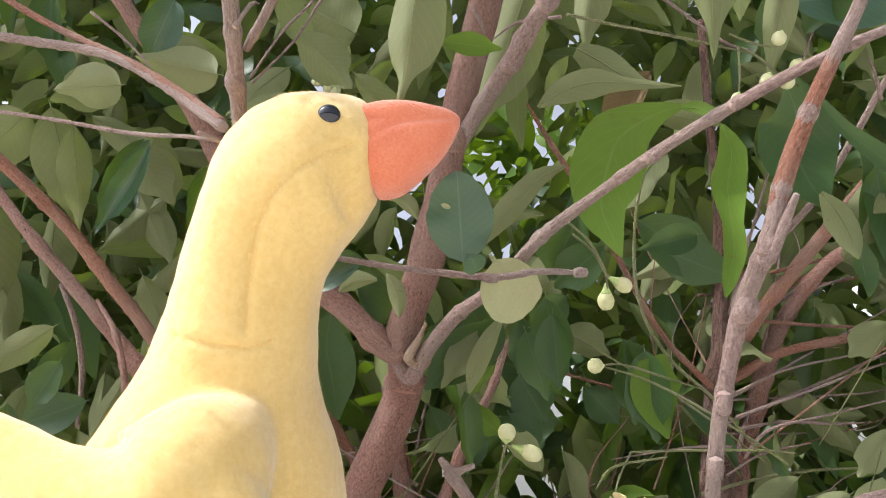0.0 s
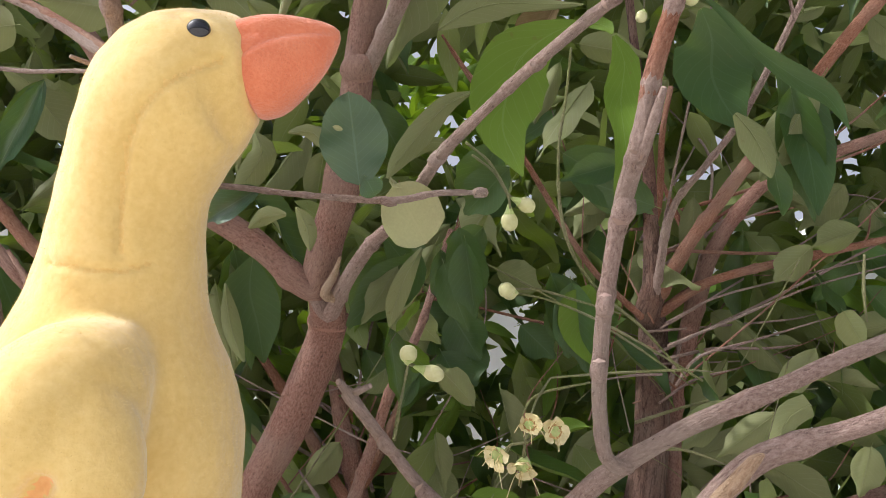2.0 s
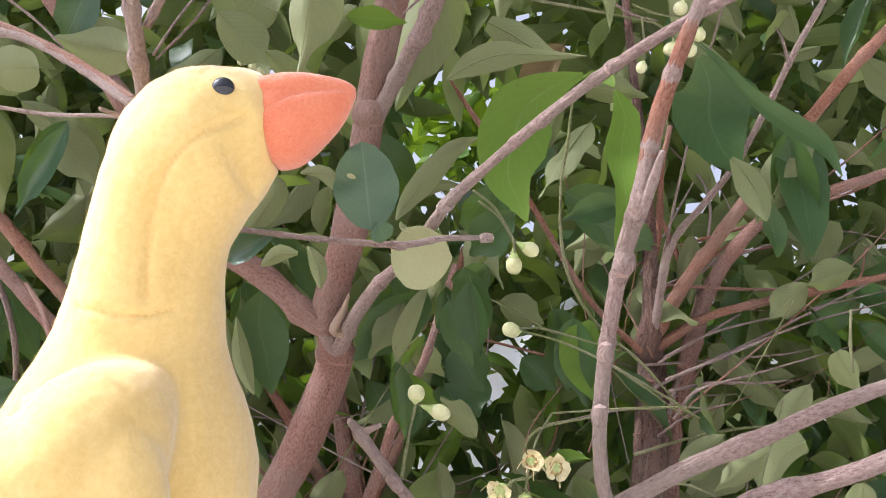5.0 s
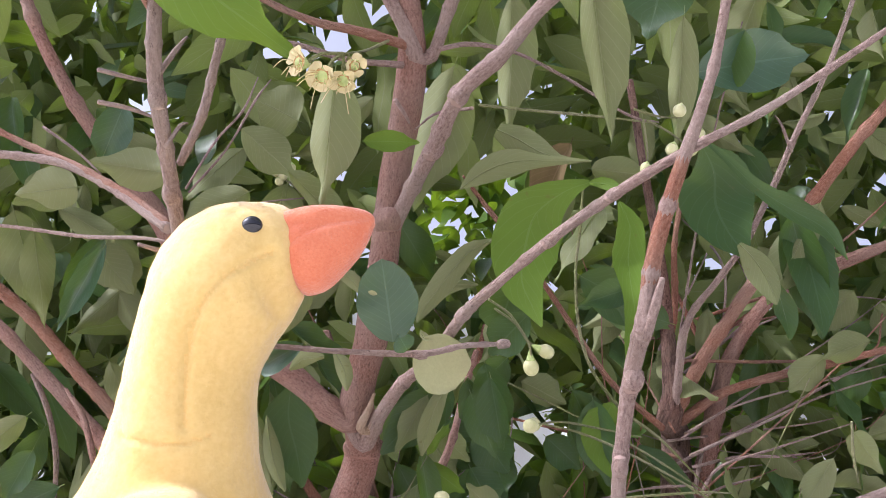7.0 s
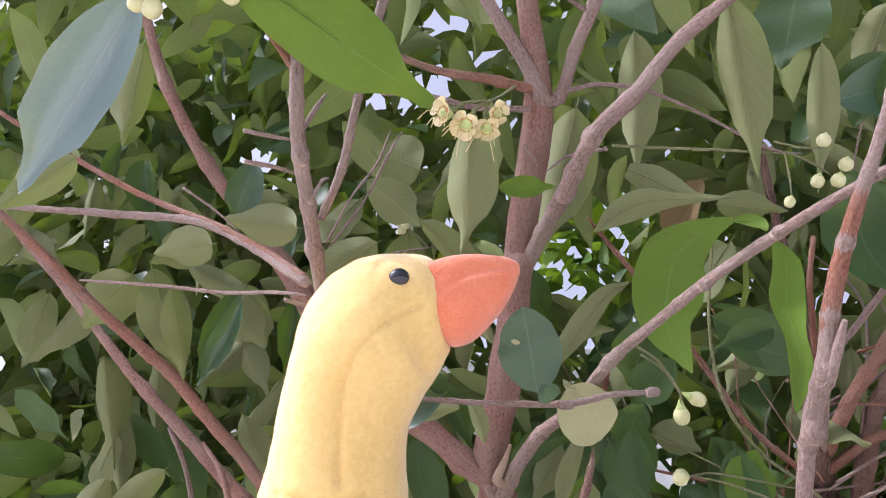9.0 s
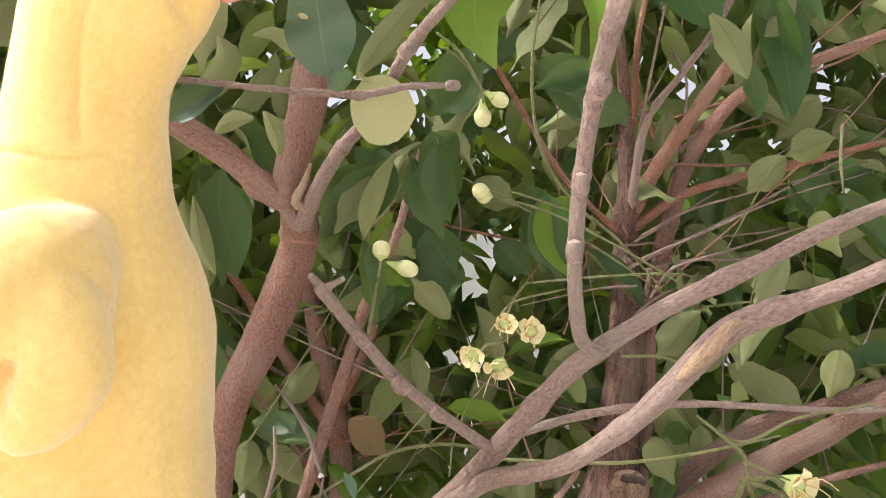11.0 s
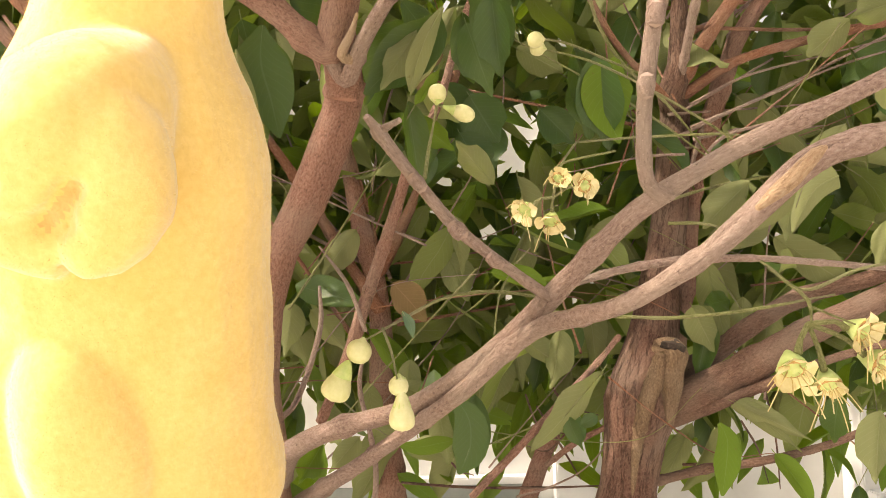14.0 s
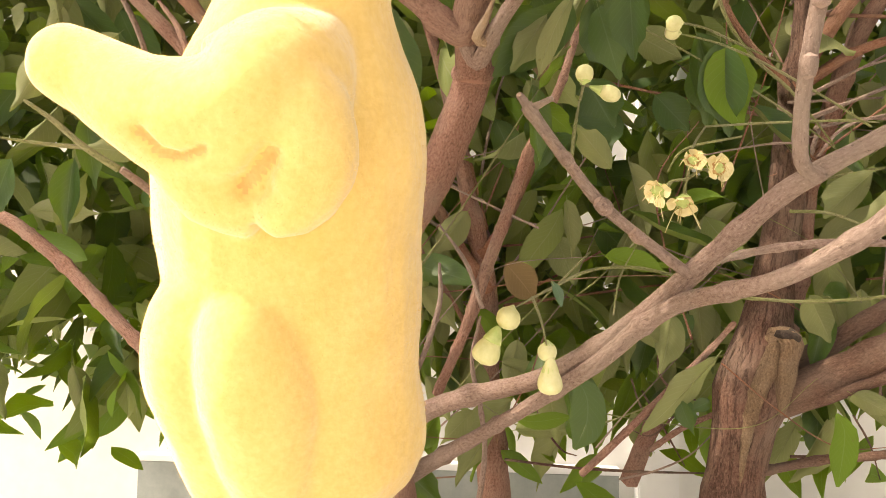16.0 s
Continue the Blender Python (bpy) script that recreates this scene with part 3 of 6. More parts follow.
branch(near_tree, "limb", LIMB, (-0.135, 0.991, 1.062, 0.0111), (-0.111, 0.985, 1.078, 0.0099), (-0.083, 0.959, 1.100, 0.0091), (-0.028, 0.886, 1.144, 0.0079), (0.018, 0.803, 1.185, 0.0071), (0.066, 0.741, 1.226, 0.0074), (0.106, 0.708, 1.266, 0.0074), (0.130, 0.667, 1.284, 0.0073), (0.161, 0.564, 1.298, 0.0060), (0.193, 0.516, 1.322, 0.0064), (0.213, 0.498, 1.341, 0.0071), (0.245, 0.479, 1.373, 0.0077), (0.279, 0.471, 1.385, 0.0061), (0.307, 0.459, 1.394, 0.0054), (0.353, 0.445, 1.413, 0.0048), (0.400, 0.430, 1.433, 0.0042), label="grey-brown limb with a strip of bark torn off")
branch(near_tree, "torn_strip", PALE, (0.212, 0.474, 1.347, 0.0017), (0.220, 0.471, 1.354, 0.0038), (0.229, 0.467, 1.362, 0.0044), (0.240, 0.464, 1.374, 0.0035), (0.244, 0.461, 1.377, 0.0011), label="bare pale wood where the bark is torn")
branch(near_tree, "twig", LIMB, (0.138, 0.695, 1.310, 0.0031), (0.193, 0.705, 1.325, 0.0035), (0.251, 0.715, 1.333, 0.0036), (0.315, 0.726, 1.334, 0.0032), (0.385, 0.737, 1.329, 0.0029), (0.454, 0.748, 1.324, 0.0027), (0.582, 0.760, 1.323, 0.0013))
branch(near_tree, "branch", LIMB, (0.200, 0.600, 1.372, 0.0056), (0.187, 0.588, 1.379, 0.0052), (0.181, 0.572, 1.405, 0.0049), (0.179, 0.556, 1.434, 0.0050), (0.183, 0.538, 1.482, 0.0056), (0.191, 0.512, 1.535, 0.0060), (0.197, 0.475, 1.568, 0.0064), (0.201, 0.461, 1.596, 0.0057), (0.209, 0.446, 1.626, 0.0053), (0.220, 0.425, 1.658, 0.0046), (0.231, 0.405, 1.686, 0.0039), (0.241, 0.384, 1.719, 0.0035), (0.250, 0.357, 1.770, 0.0029), (0.260, 0.334, 1.840, 0.0023), label="upright side shoot with swollen knots")
branch(near_tree, "stub", LIMB, (0.196, 0.476, 1.555, 0.0041), (0.202, 0.464, 1.574, 0.0034), (0.206, 0.452, 1.589, 0.0019))
branch(near_tree, "branch", LIMB, (0.133, 0.676, 1.304, 0.0048), (0.106, 0.669, 1.323, 0.0042), (0.063, 0.661, 1.357, 0.0046), (0.034, 0.653, 1.391, 0.0047), (0.003, 0.644, 1.431, 0.0049), label="broken side shoot ending in a stub")
branch(near_tree, "stub", LIMB, (0.007, 0.645, 1.426, 0.0036), (-0.001, 0.641, 1.436, 0.0032), (-0.003, 0.639, 1.438, 0.0025))
branch(near_tree, "stub", LIMB, (0.008, 0.644, 1.429, 0.0029), (0.022, 0.634, 1.434, 0.0021))
branch(near_tree, "branch", LIMB, (-0.043, 0.906, 1.542, 0.0095), (-0.023, 0.866, 1.564, 0.0086), (0.005, 0.814, 1.591, 0.0072), (0.041, 0.746, 1.605, 0.0058), (0.076, 0.653, 1.626, 0.0052), (0.106, 0.596, 1.637, 0.0046), (0.145, 0.539, 1.653, 0.0045), (0.185, 0.474, 1.662, 0.0040), (0.229, 0.430, 1.674, 0.0033), (0.282, 0.406, 1.693, 0.0029), (0.358, 0.376, 1.733, 0.0023))
branch(near_tree, "stub", LIMB, (-0.030, 0.868, 1.559, 0.0059), (-0.005, 0.840, 1.590, 0.0043), (0.002, 0.821, 1.598, 0.0021))
branch(near_tree, "stub", PALE, (-0.043, 0.867, 1.556, 0.0054), (-0.032, 0.855, 1.575, 0.0036), (-0.025, 0.843, 1.590, 0.0015))
branch(near_tree, "branch", LIMB, (-0.001, 0.790, 1.766, 0.0093), (0.023, 0.748, 1.794, 0.0085), (0.051, 0.678, 1.811, 0.0084), (0.079, 0.615, 1.836, 0.0086), (0.122, 0.586, 1.863, 0.0077), (0.157, 0.556, 1.891, 0.0066), (0.198, 0.530, 1.911, 0.0058), (0.254, 0.510, 1.948, 0.0050))
branch(near_tree, "branch", LIMB, (-0.194, 0.682, 1.538, 0.0055), (-0.183, 0.647, 1.594, 0.0059), (-0.175, 0.604, 1.668, 0.0064), (-0.175, 0.568, 1.721, 0.0068), (-0.174, 0.505, 1.786, 0.0067), (-0.169, 0.475, 1.830, 0.0062), (-0.160, 0.445, 1.876, 0.0049), (-0.152, 0.418, 1.913, 0.0040), (-0.138, 0.384, 1.968, 0.0036), label="slender upright shoot with side twigs")
branch(near_tree, "twig", LIMB, (-0.168, 0.560, 1.742, 0.0035), (-0.146, 0.541, 1.778, 0.0043), (-0.130, 0.518, 1.821, 0.0039), (-0.109, 0.490, 1.876, 0.0043), (-0.084, 0.461, 1.935, 0.0047), (-0.062, 0.436, 1.984, 0.0023))
branch(near_tree, "twig", RED, (-0.169, 0.473, 1.834, 0.0033), (-0.187, 0.449, 1.861, 0.0033), (-0.212, 0.422, 1.892, 0.0032), (-0.230, 0.401, 1.914, 0.0032), (-0.246, 0.378, 1.939, 0.0015))
branch(near_tree, "twig", LIMB, (-0.191, 0.655, 1.585, 0.0020), (-0.149, 0.652, 1.597, 0.0024), (-0.108, 0.652, 1.601, 0.0026), (-0.042, 0.660, 1.596, 0.0026), (0.034, 0.668, 1.593, 0.0033), (0.074, 0.667, 1.599, 0.0030), (0.115, 0.669, 1.600, 0.0020))
branch(near_tree, "twig", LIMB, (-0.218, 0.493, 1.796, 0.0021), (-0.199, 0.505, 1.796, 0.0019), (-0.177, 0.517, 1.796, 0.0009))
branch(near_tree, "twig", LIMB, (-0.219, 0.503, 1.772, 0.0021), (-0.197, 0.516, 1.772, 0.0019), (-0.175, 0.530, 1.768, 0.0009))
branch(near_tree, "twig", LIMB, (-0.169, 0.527, 1.741, 0.0019), (-0.159, 0.528, 1.762, 0.0017), (-0.155, 0.534, 1.767, 0.0007))
branch(near_tree, "twig", LIMB, (-0.172, 0.502, 1.795, 0.0025), (-0.159, 0.502, 1.819, 0.0023), (-0.152, 0.505, 1.834, 0.0009))
branch(near_tree, "twig", LIMB, (-0.195, 0.556, 1.667, 0.0017), (-0.178, 0.568, 1.665, 0.0019), (-0.168, 0.577, 1.670, 0.0011))
branch(near_tree, "branch", LIMB, (0.035, 0.664, 1.915, 0.0077), (0.024, 0.649, 1.943, 0.0077), (-0.003, 0.624, 1.988, 0.0072), (-0.032, 0.595, 2.038, 0.0067), (-0.061, 0.564, 2.095, 0.0057))
branch(near_tree, "branch", RED, (0.028, 0.659, 1.924, 0.0057), (-0.021, 0.637, 1.928, 0.0051), (-0.066, 0.617, 1.928, 0.0040), (-0.115, 0.592, 1.939, 0.0030), (-0.162, 0.565, 1.953, 0.0025))
branch(near_tree, "twig", LIMB, (0.022, 0.666, 1.905, 0.0036), (-0.036, 0.649, 1.903, 0.0031), (-0.087, 0.629, 1.910, 0.0025), (-0.127, 0.616, 1.906, 0.0011))
branch(near_tree, "branch", LIMB, (0.053, 0.667, 1.917, 0.0067), (0.073, 0.643, 1.959, 0.0072), (0.092, 0.623, 1.991, 0.0071), (0.106, 0.605, 2.018, 0.0065), (0.130, 0.575, 2.076, 0.0055))
branch(near_tree, "twig", LIMB, (0.085, 0.618, 1.988, 0.0025), (0.041, 0.583, 1.998, 0.0022), (-0.018, 0.548, 2.002, 0.0011))
branch(near_tree, "twig", LIMB, (0.059, 0.657, 1.917, 0.0028), (0.095, 0.658, 1.923, 0.0025), (0.141, 0.667, 1.917, 0.0020), (0.190, 0.683, 1.898, 0.0018), (0.266, 0.712, 1.862, 0.0015), (0.300, 0.719, 1.856, 0.0007))
branch(near_tree, "twig", STALK, (0.099, 0.643, 1.840, 0.0014), (0.158, 0.673, 1.849, 0.0015), (0.225, 0.704, 1.858, 0.0015), (0.301, 0.737, 1.865, 0.0009))
branch(near_tree, "twig", LIMB, (0.012, 0.680, 1.872, 0.0026), (0.022, 0.692, 1.860, 0.0021), (0.026, 0.701, 1.854, 0.0009))
branch(near_tree, "twig", LIMB, (0.092, 0.635, 1.832, 0.0017), (0.056, 0.662, 1.843, 0.0015), (0.032, 0.696, 1.844, 0.0007))
branch(near_tree, "twig", LIMB, (-0.165, 0.580, 1.724, 0.0011), (-0.136, 0.587, 1.770, 0.0011), (-0.113, 0.590, 1.822, 0.0012), (-0.102, 0.601, 1.851, 0.0005))
branch(near_tree, "twig", LIMB, (-0.167, 0.578, 1.727, 0.0011), (-0.146, 0.583, 1.775, 0.0011), (-0.125, 0.592, 1.812, 0.0012), (-0.114, 0.598, 1.852, 0.0005))
branch(near_tree, "twig", LIMB, (-0.169, 0.662, 1.689, 0.0014), (-0.158, 0.682, 1.732, 0.0015), (-0.138, 0.707, 1.767, 0.0013), (-0.093, 0.742, 1.789, 0.0006))
branch(near_tree, "branch", LIMB, (-0.820, 0.801, 1.981, 0.0034), (-0.678, 0.786, 1.915, 0.0038), (-0.498, 0.764, 1.874, 0.0047), (-0.371, 0.738, 1.841, 0.0051), (-0.298, 0.716, 1.798, 0.0053), (-0.249, 0.691, 1.758, 0.0051), (-0.211, 0.665, 1.725, 0.0053))
branch(near_tree, "branch", RED, (-0.797, 0.804, 2.134, 0.0030), (-0.646, 0.796, 2.024, 0.0034), (-0.509, 0.782, 1.932, 0.0038), (-0.420, 0.756, 1.875, 0.0039), (-0.335, 0.727, 1.826, 0.0040), (-0.262, 0.699, 1.774, 0.0042), (-0.214, 0.668, 1.732, 0.0044))
branch(near_tree, "twig", LIMB, (-0.515, 0.762, 1.787, 0.0015), (-0.406, 0.742, 1.765, 0.0020), (-0.320, 0.721, 1.743, 0.0021), (-0.255, 0.697, 1.730, 0.0021), (-0.212, 0.673, 1.715, 0.0012))
branch(near_tree, "twig", LIMB, (-0.362, 0.684, 1.855, 0.0014), (-0.328, 0.691, 1.830, 0.0014), (-0.300, 0.698, 1.804, 0.0008))
branch(near_tree, "branch", RED, (-0.981, 0.765, 2.180, 0.0040), (-0.797, 0.812, 2.014, 0.0051), (-0.653, 0.848, 1.887, 0.0057), (-0.561, 0.875, 1.798, 0.0069), (-0.495, 0.892, 1.741, 0.0078), (-0.456, 0.904, 1.706, 0.0081), (-0.404, 0.923, 1.645, 0.0087), (-0.361, 0.939, 1.597, 0.0081), (-0.305, 0.964, 1.516, 0.0081), (-0.231, 0.995, 1.412, 0.0087))
branch(near_tree, "twig", LIMB, (-0.503, 1.010, 1.663, 0.0038), (-0.482, 1.024, 1.613, 0.0038), (-0.471, 1.040, 1.557, 0.0038), (-0.474, 1.061, 1.486, 0.0021))
branch(near_tree, "twig", BARK, (-0.365, 0.899, 1.458, 0.0048), (-0.359, 0.913, 1.506, 0.0043), (-0.386, 0.924, 1.581, 0.0037), (-0.420, 0.936, 1.626, 0.0021))
branch(near_tree, "twig", STALK, (-0.393, 0.800, 1.404, 0.0038), (-0.423, 0.790, 1.424, 0.0033), (-0.453, 0.780, 1.450, 0.0028), (-0.475, 0.770, 1.466, 0.0015))
branch(near_tree, "twig", STALK, (-0.426, 0.796, 1.425, 0.0024), (-0.460, 0.784, 1.426, 0.0021), (-0.509, 0.770, 1.431, 0.0010))
branch(near_tree, "twig", LIMB, (-0.390, 0.800, 1.404, 0.0038), (-0.354, 0.835, 1.372, 0.0045), (-0.306, 0.871, 1.325, 0.0028))
branch(near_tree, "branch", BARK, (-0.717, 1.079, 1.392, 0.0088), (-0.656, 1.060, 1.368, 0.0086), (-0.582, 1.042, 1.319, 0.0091), (-0.504, 1.027, 1.252, 0.0088), (-0.400, 1.015, 1.156, 0.0093))
branch(back_tree, "trunk", BARK, (0.030, 1.400, -0.050, 0.0450), (0.000, 1.370, 0.600, 0.0340), (-0.023, 1.350, 1.007, 0.0249), (-0.034, 1.350, 1.147, 0.0209), (-0.034, 1.352, 1.252, 0.0185), (-0.044, 1.356, 1.342, 0.0170), (-0.068, 1.350, 1.440, 0.0136), (-0.090, 1.363, 1.552, 0.0112), (-0.118, 1.357, 1.662, 0.0095), (-0.160, 1.349, 1.799, 0.0086))
branch(back_tree, "branch", RED, (-0.034, 1.344, 1.359, 0.0114), (0.003, 1.357, 1.430, 0.0085), (0.060, 1.364, 1.568, 0.0079), (0.101, 1.371, 1.709, 0.0072), (0.133, 1.382, 1.809, 0.0065))
branch(back_tree, "branch", RED, (-0.043, 1.339, 1.306, 0.0106), (-0.095, 1.344, 1.387, 0.0091), (-0.155, 1.348, 1.487, 0.0084), (-0.226, 1.352, 1.589, 0.0077), (-0.289, 1.359, 1.656, 0.0070), (-0.388, 1.366, 1.752, 0.0062))
branch(near_tree, "branch", BARK, (-0.094, 1.065, 1.159, 0.0066), (-0.059, 1.066, 1.242, 0.0073), (-0.038, 1.069, 1.305, 0.0081), (-0.001, 1.068, 1.411, 0.0075), (0.021, 1.071, 1.476, 0.0068), (0.058, 1.072, 1.556, 0.0055), (0.081, 1.074, 1.630, 0.0048), (0.101, 1.077, 1.691, 0.0042))
branch(near_tree, "branch", LIMB, (-0.148, 0.994, 1.164, 0.0050), (-0.181, 0.980, 1.204, 0.0044), (-0.223, 0.966, 1.250, 0.0038), (-0.257, 0.952, 1.292, 0.0032))
branch(near_tree, "twig", LIMB, (-0.037, 1.057, 1.270, 0.0030), (-0.058, 1.063, 1.326, 0.0027), (-0.094, 1.068, 1.376, 0.0013))
branch(near_tree, "twig", LIMB, (-0.142, 1.013, 1.167, 0.0040), (-0.117, 1.029, 1.191, 0.0035), (-0.091, 1.040, 1.271, 0.0035), (-0.092, 1.052, 1.326, 0.0017))
branch(near_tree, "branch", BARK, (0.090, 1.074, 1.063, 0.0046), (0.129, 1.077, 1.100, 0.0050), (0.201, 1.078, 1.172, 0.0047), (0.252, 1.079, 1.224, 0.0040), (0.282, 1.082, 1.257, 0.0034))
branch(far_tree, "stub", BARK, (0.189, 1.331, 0.998, 0.0149), (0.212, 1.327, 1.058, 0.0141), (0.230, 1.324, 1.100, 0.0124))
branch(far_tree, "twig", BARK, (0.216, 1.297, 1.056, 0.0040), (0.256, 1.261, 1.095, 0.0043), (0.298, 1.226, 1.124, 0.0038), (0.330, 1.191, 1.149, 0.0020))
branch(near_tree, "stem", BARK, (-0.210, 1.187, -0.050, 0.0300), (-0.220, 1.187, 0.600, 0.0220), (-0.230, 1.187, 0.995, 0.0137), (-0.243, 1.195, 1.058, 0.0131), (-0.265, 1.201, 1.137, 0.0109), (-0.291, 1.207, 1.218, 0.0087), (-0.320, 1.212, 1.318, 0.0072))
branch(far_tree, "twig", LIMB, (-0.042, 1.170, 0.992, 0.0040), (-0.033, 1.161, 1.071, 0.0037), (-0.040, 1.152, 1.134, 0.0033), (-0.052, 1.142, 1.196, 0.0030), (-0.041, 1.135, 1.258, 0.0015))
branch(far_tree, "trunk", OLD, (0.267, 1.169, -0.050, 0.0850), (0.287, 1.189, 0.500, 0.0620), (0.307, 1.199, 0.950, 0.0480), (0.315, 1.199, 1.042, 0.0401), (0.325, 1.194, 1.114, 0.0409), (0.342, 1.188, 1.191, 0.0431), (0.356, 1.194, 1.245, 0.0375), (0.375, 1.219, 1.325, 0.0285), (0.401, 1.241, 1.424, 0.0261), (0.415, 1.265, 1.512, 0.0243), (0.427, 1.279, 1.593, 0.0230), (0.401, 1.214, 1.601, 0.0207), (0.410, 1.201, 1.642, 0.0166), (0.408, 1.182, 1.736, 0.0100), (0.406, 1.159, 1.841, 0.0084), (0.387, 1.116, 1.976, 0.0067), (0.369, 1.069, 2.128, 0.0059), label="thick forked trunk with cracked brown bark")
branch(far_tree, "stub", SAWN, (0.361, 1.150, 1.135, 0.0060), (0.363, 1.142, 1.177, 0.0135), (0.365, 1.138, 1.209, 0.0165), (0.367, 1.136, 1.233, 0.0165), label="short sawn-off stub", rough=0.2, knots=0)
branch(far_tree, "cut_face", CUT, (0.367, 1.136, 1.2343, 0.0168), (0.369, 1.136, 1.2415, 0.0160), label="blackened saw cut", rough=0.25, knots=0)
branch(far_tree, "torn_strip", SAWN, (0.310, 1.161, 1.036, 0.0022), (0.316, 1.152, 1.099, 0.0065), (0.325, 1.145, 1.148, 0.0100), (0.340, 1.137, 1.196, 0.0121), (0.347, 1.131, 1.229, 0.0071), label="bare wood where the bark has split")
branch(far_tree, "limb", AGED, (0.361, 1.191, 1.152, 0.0297), (0.397, 1.157, 1.171, 0.0252), (0.459, 1.121, 1.211, 0.0210), (0.517, 1.085, 1.253, 0.0186), (0.570, 1.050, 1.285, 0.0157), (0.659, 1.014, 1.331, 0.0126), (0.823, 0.978, 1.398, 0.0092))
branch(far_tree, "limb", AGED, (0.388, 1.209, 1.189, 0.0189), (0.415, 1.184, 1.210, 0.0163), (0.476, 1.158, 1.261, 0.0138), (0.542, 1.132, 1.302, 0.0121), (0.604, 1.108, 1.320, 0.0111), (0.706, 1.083, 1.354, 0.0095), (0.893, 1.058, 1.406, 0.0073))
branch(far_tree, "branch", AGED, (0.363, 1.172, 1.140, 0.0146), (0.406, 1.142, 1.155, 0.0092), (0.453, 1.110, 1.180, 0.0076), (0.512, 1.078, 1.211, 0.0060), (0.579, 1.047, 1.237, 0.0049), (0.682, 1.016, 1.264, 0.0038))
branch(far_tree, "branch", AGED, (0.360, 1.199, 1.051, 0.0067), (0.414, 1.154, 1.075, 0.0064), (0.470, 1.109, 1.092, 0.0055), (0.547, 1.064, 1.123, 0.0046), (0.611, 1.016, 1.173, 0.0038), (0.678, 0.968, 1.241, 0.0030))
branch(far_tree, "stem", BARK, (0.397, 1.246, 1.226, 0.0196), (0.421, 1.259, 1.325, 0.0175), (0.437, 1.273, 1.410, 0.0170), (0.454, 1.287, 1.498, 0.0165), (0.465, 1.249, 1.553, 0.0152), (0.482, 1.227, 1.621, 0.0143), (0.504, 1.205, 1.688, 0.0126), (0.574, 1.173, 1.781, 0.0101), (0.672, 1.155, 1.827, 0.0093), (0.801, 1.118, 1.865, 0.0075), (0.981, 1.044, 1.917, 0.0056))
branch(far_tree, "branch", RED, (0.410, 1.210, 1.613, 0.0128), (0.456, 1.166, 1.692, 0.0104), (0.519, 1.120, 1.777, 0.0102), (0.620, 1.059, 1.903, 0.0094), (0.678, 1.017, 1.974, 0.0089), (0.751, 0.973, 2.051, 0.0077), (0.900, 0.896, 2.224, 0.0062))
branch(far_tree, "branch", RED, (0.419, 1.214, 1.601, 0.0090), (0.474, 1.184, 1.634, 0.0074), (0.528, 1.160, 1.649, 0.0066), (0.647, 1.132, 1.671, 0.0058), (0.746, 1.107, 1.688, 0.0050), (0.834, 1.082, 1.701, 0.0042), (0.983, 1.055, 1.719, 0.0035))
branch(far_tree, "branch", LIMB, (0.409, 1.199, 1.615, 0.0067), (0.422, 1.126, 1.729, 0.0058), (0.460, 1.073, 1.782, 0.0049), (0.492, 1.022, 1.823, 0.0048), (0.521, 0.967, 1.883, 0.0046), (0.543, 0.912, 1.939, 0.0042), (0.574, 0.855, 2.004, 0.0037), (0.609, 0.786, 2.103, 0.0030))
branch(far_tree, "twig", LIMB, (0.514, 0.876, 1.893, 0.0025), (0.499, 0.857, 1.922, 0.0018), (0.487, 0.845, 1.930, 0.0008))
branch(far_tree, "branch", RED, (0.413, 1.213, 1.636, 0.0061), (0.411, 1.202, 1.705, 0.0061), (0.427, 1.189, 1.776, 0.0054), (0.434, 1.169, 1.873, 0.0046), (0.450, 1.155, 1.946, 0.0039))
branch(far_tree, "twig", RED, (0.482, 1.205, 1.688, 0.0053), (0.455, 1.202, 1.752, 0.0046), (0.432, 1.197, 1.817, 0.0021))
branch(far_tree, "twig", RED, (0.379, 1.168, 1.584, 0.0050), (0.296, 1.112, 1.648, 0.0045), (0.225, 1.048, 1.738, 0.0041), (0.173, 0.992, 1.800, 0.0036), (0.118, 0.938, 1.857, 0.0035), (0.087, 0.893, 1.882, 0.0015))
branch(far_tree, "twig", STALK, (0.258, 0.964, 1.905, 0.0017), (0.251, 0.988, 1.840, 0.0020), (0.243, 1.010, 1.783, 0.0020), (0.245, 1.036, 1.710, 0.0023), (0.262, 1.057, 1.652, 0.0023), (0.301, 1.075, 1.600, 0.0023), (0.357, 1.091, 1.556, 0.0020), (0.420, 1.113, 1.489, 0.0009))
branch(far_tree, "twig", LIMB, (0.417, 1.179, 1.544, 0.0029), (0.521, 1.164, 1.584, 0.0022), (0.622, 1.148, 1.623, 0.0018), (0.746, 1.135, 1.654, 0.0010), sides=6)
branch(far_tree, "twig", LIMB, (0.421, 1.184, 1.528, 0.0029), (0.488, 1.179, 1.540, 0.0025), (0.555, 1.177, 1.539, 0.0022), (0.605, 1.174, 1.543, 0.0010), sides=6)
branch(far_tree, "twig", LIMB, (0.423, 1.177, 1.487, 0.0025), (0.456, 1.163, 1.526, 0.0025), (0.539, 1.153, 1.549, 0.0018), (0.678, 1.137, 1.587, 0.0008), sides=6)
branch(far_tree, "twig", STALK, (0.252, 0.946, 1.468, 0.0014), (0.192, 0.952, 1.455, 0.0017), (0.173, 0.961, 1.430, 0.0008), sides=6)
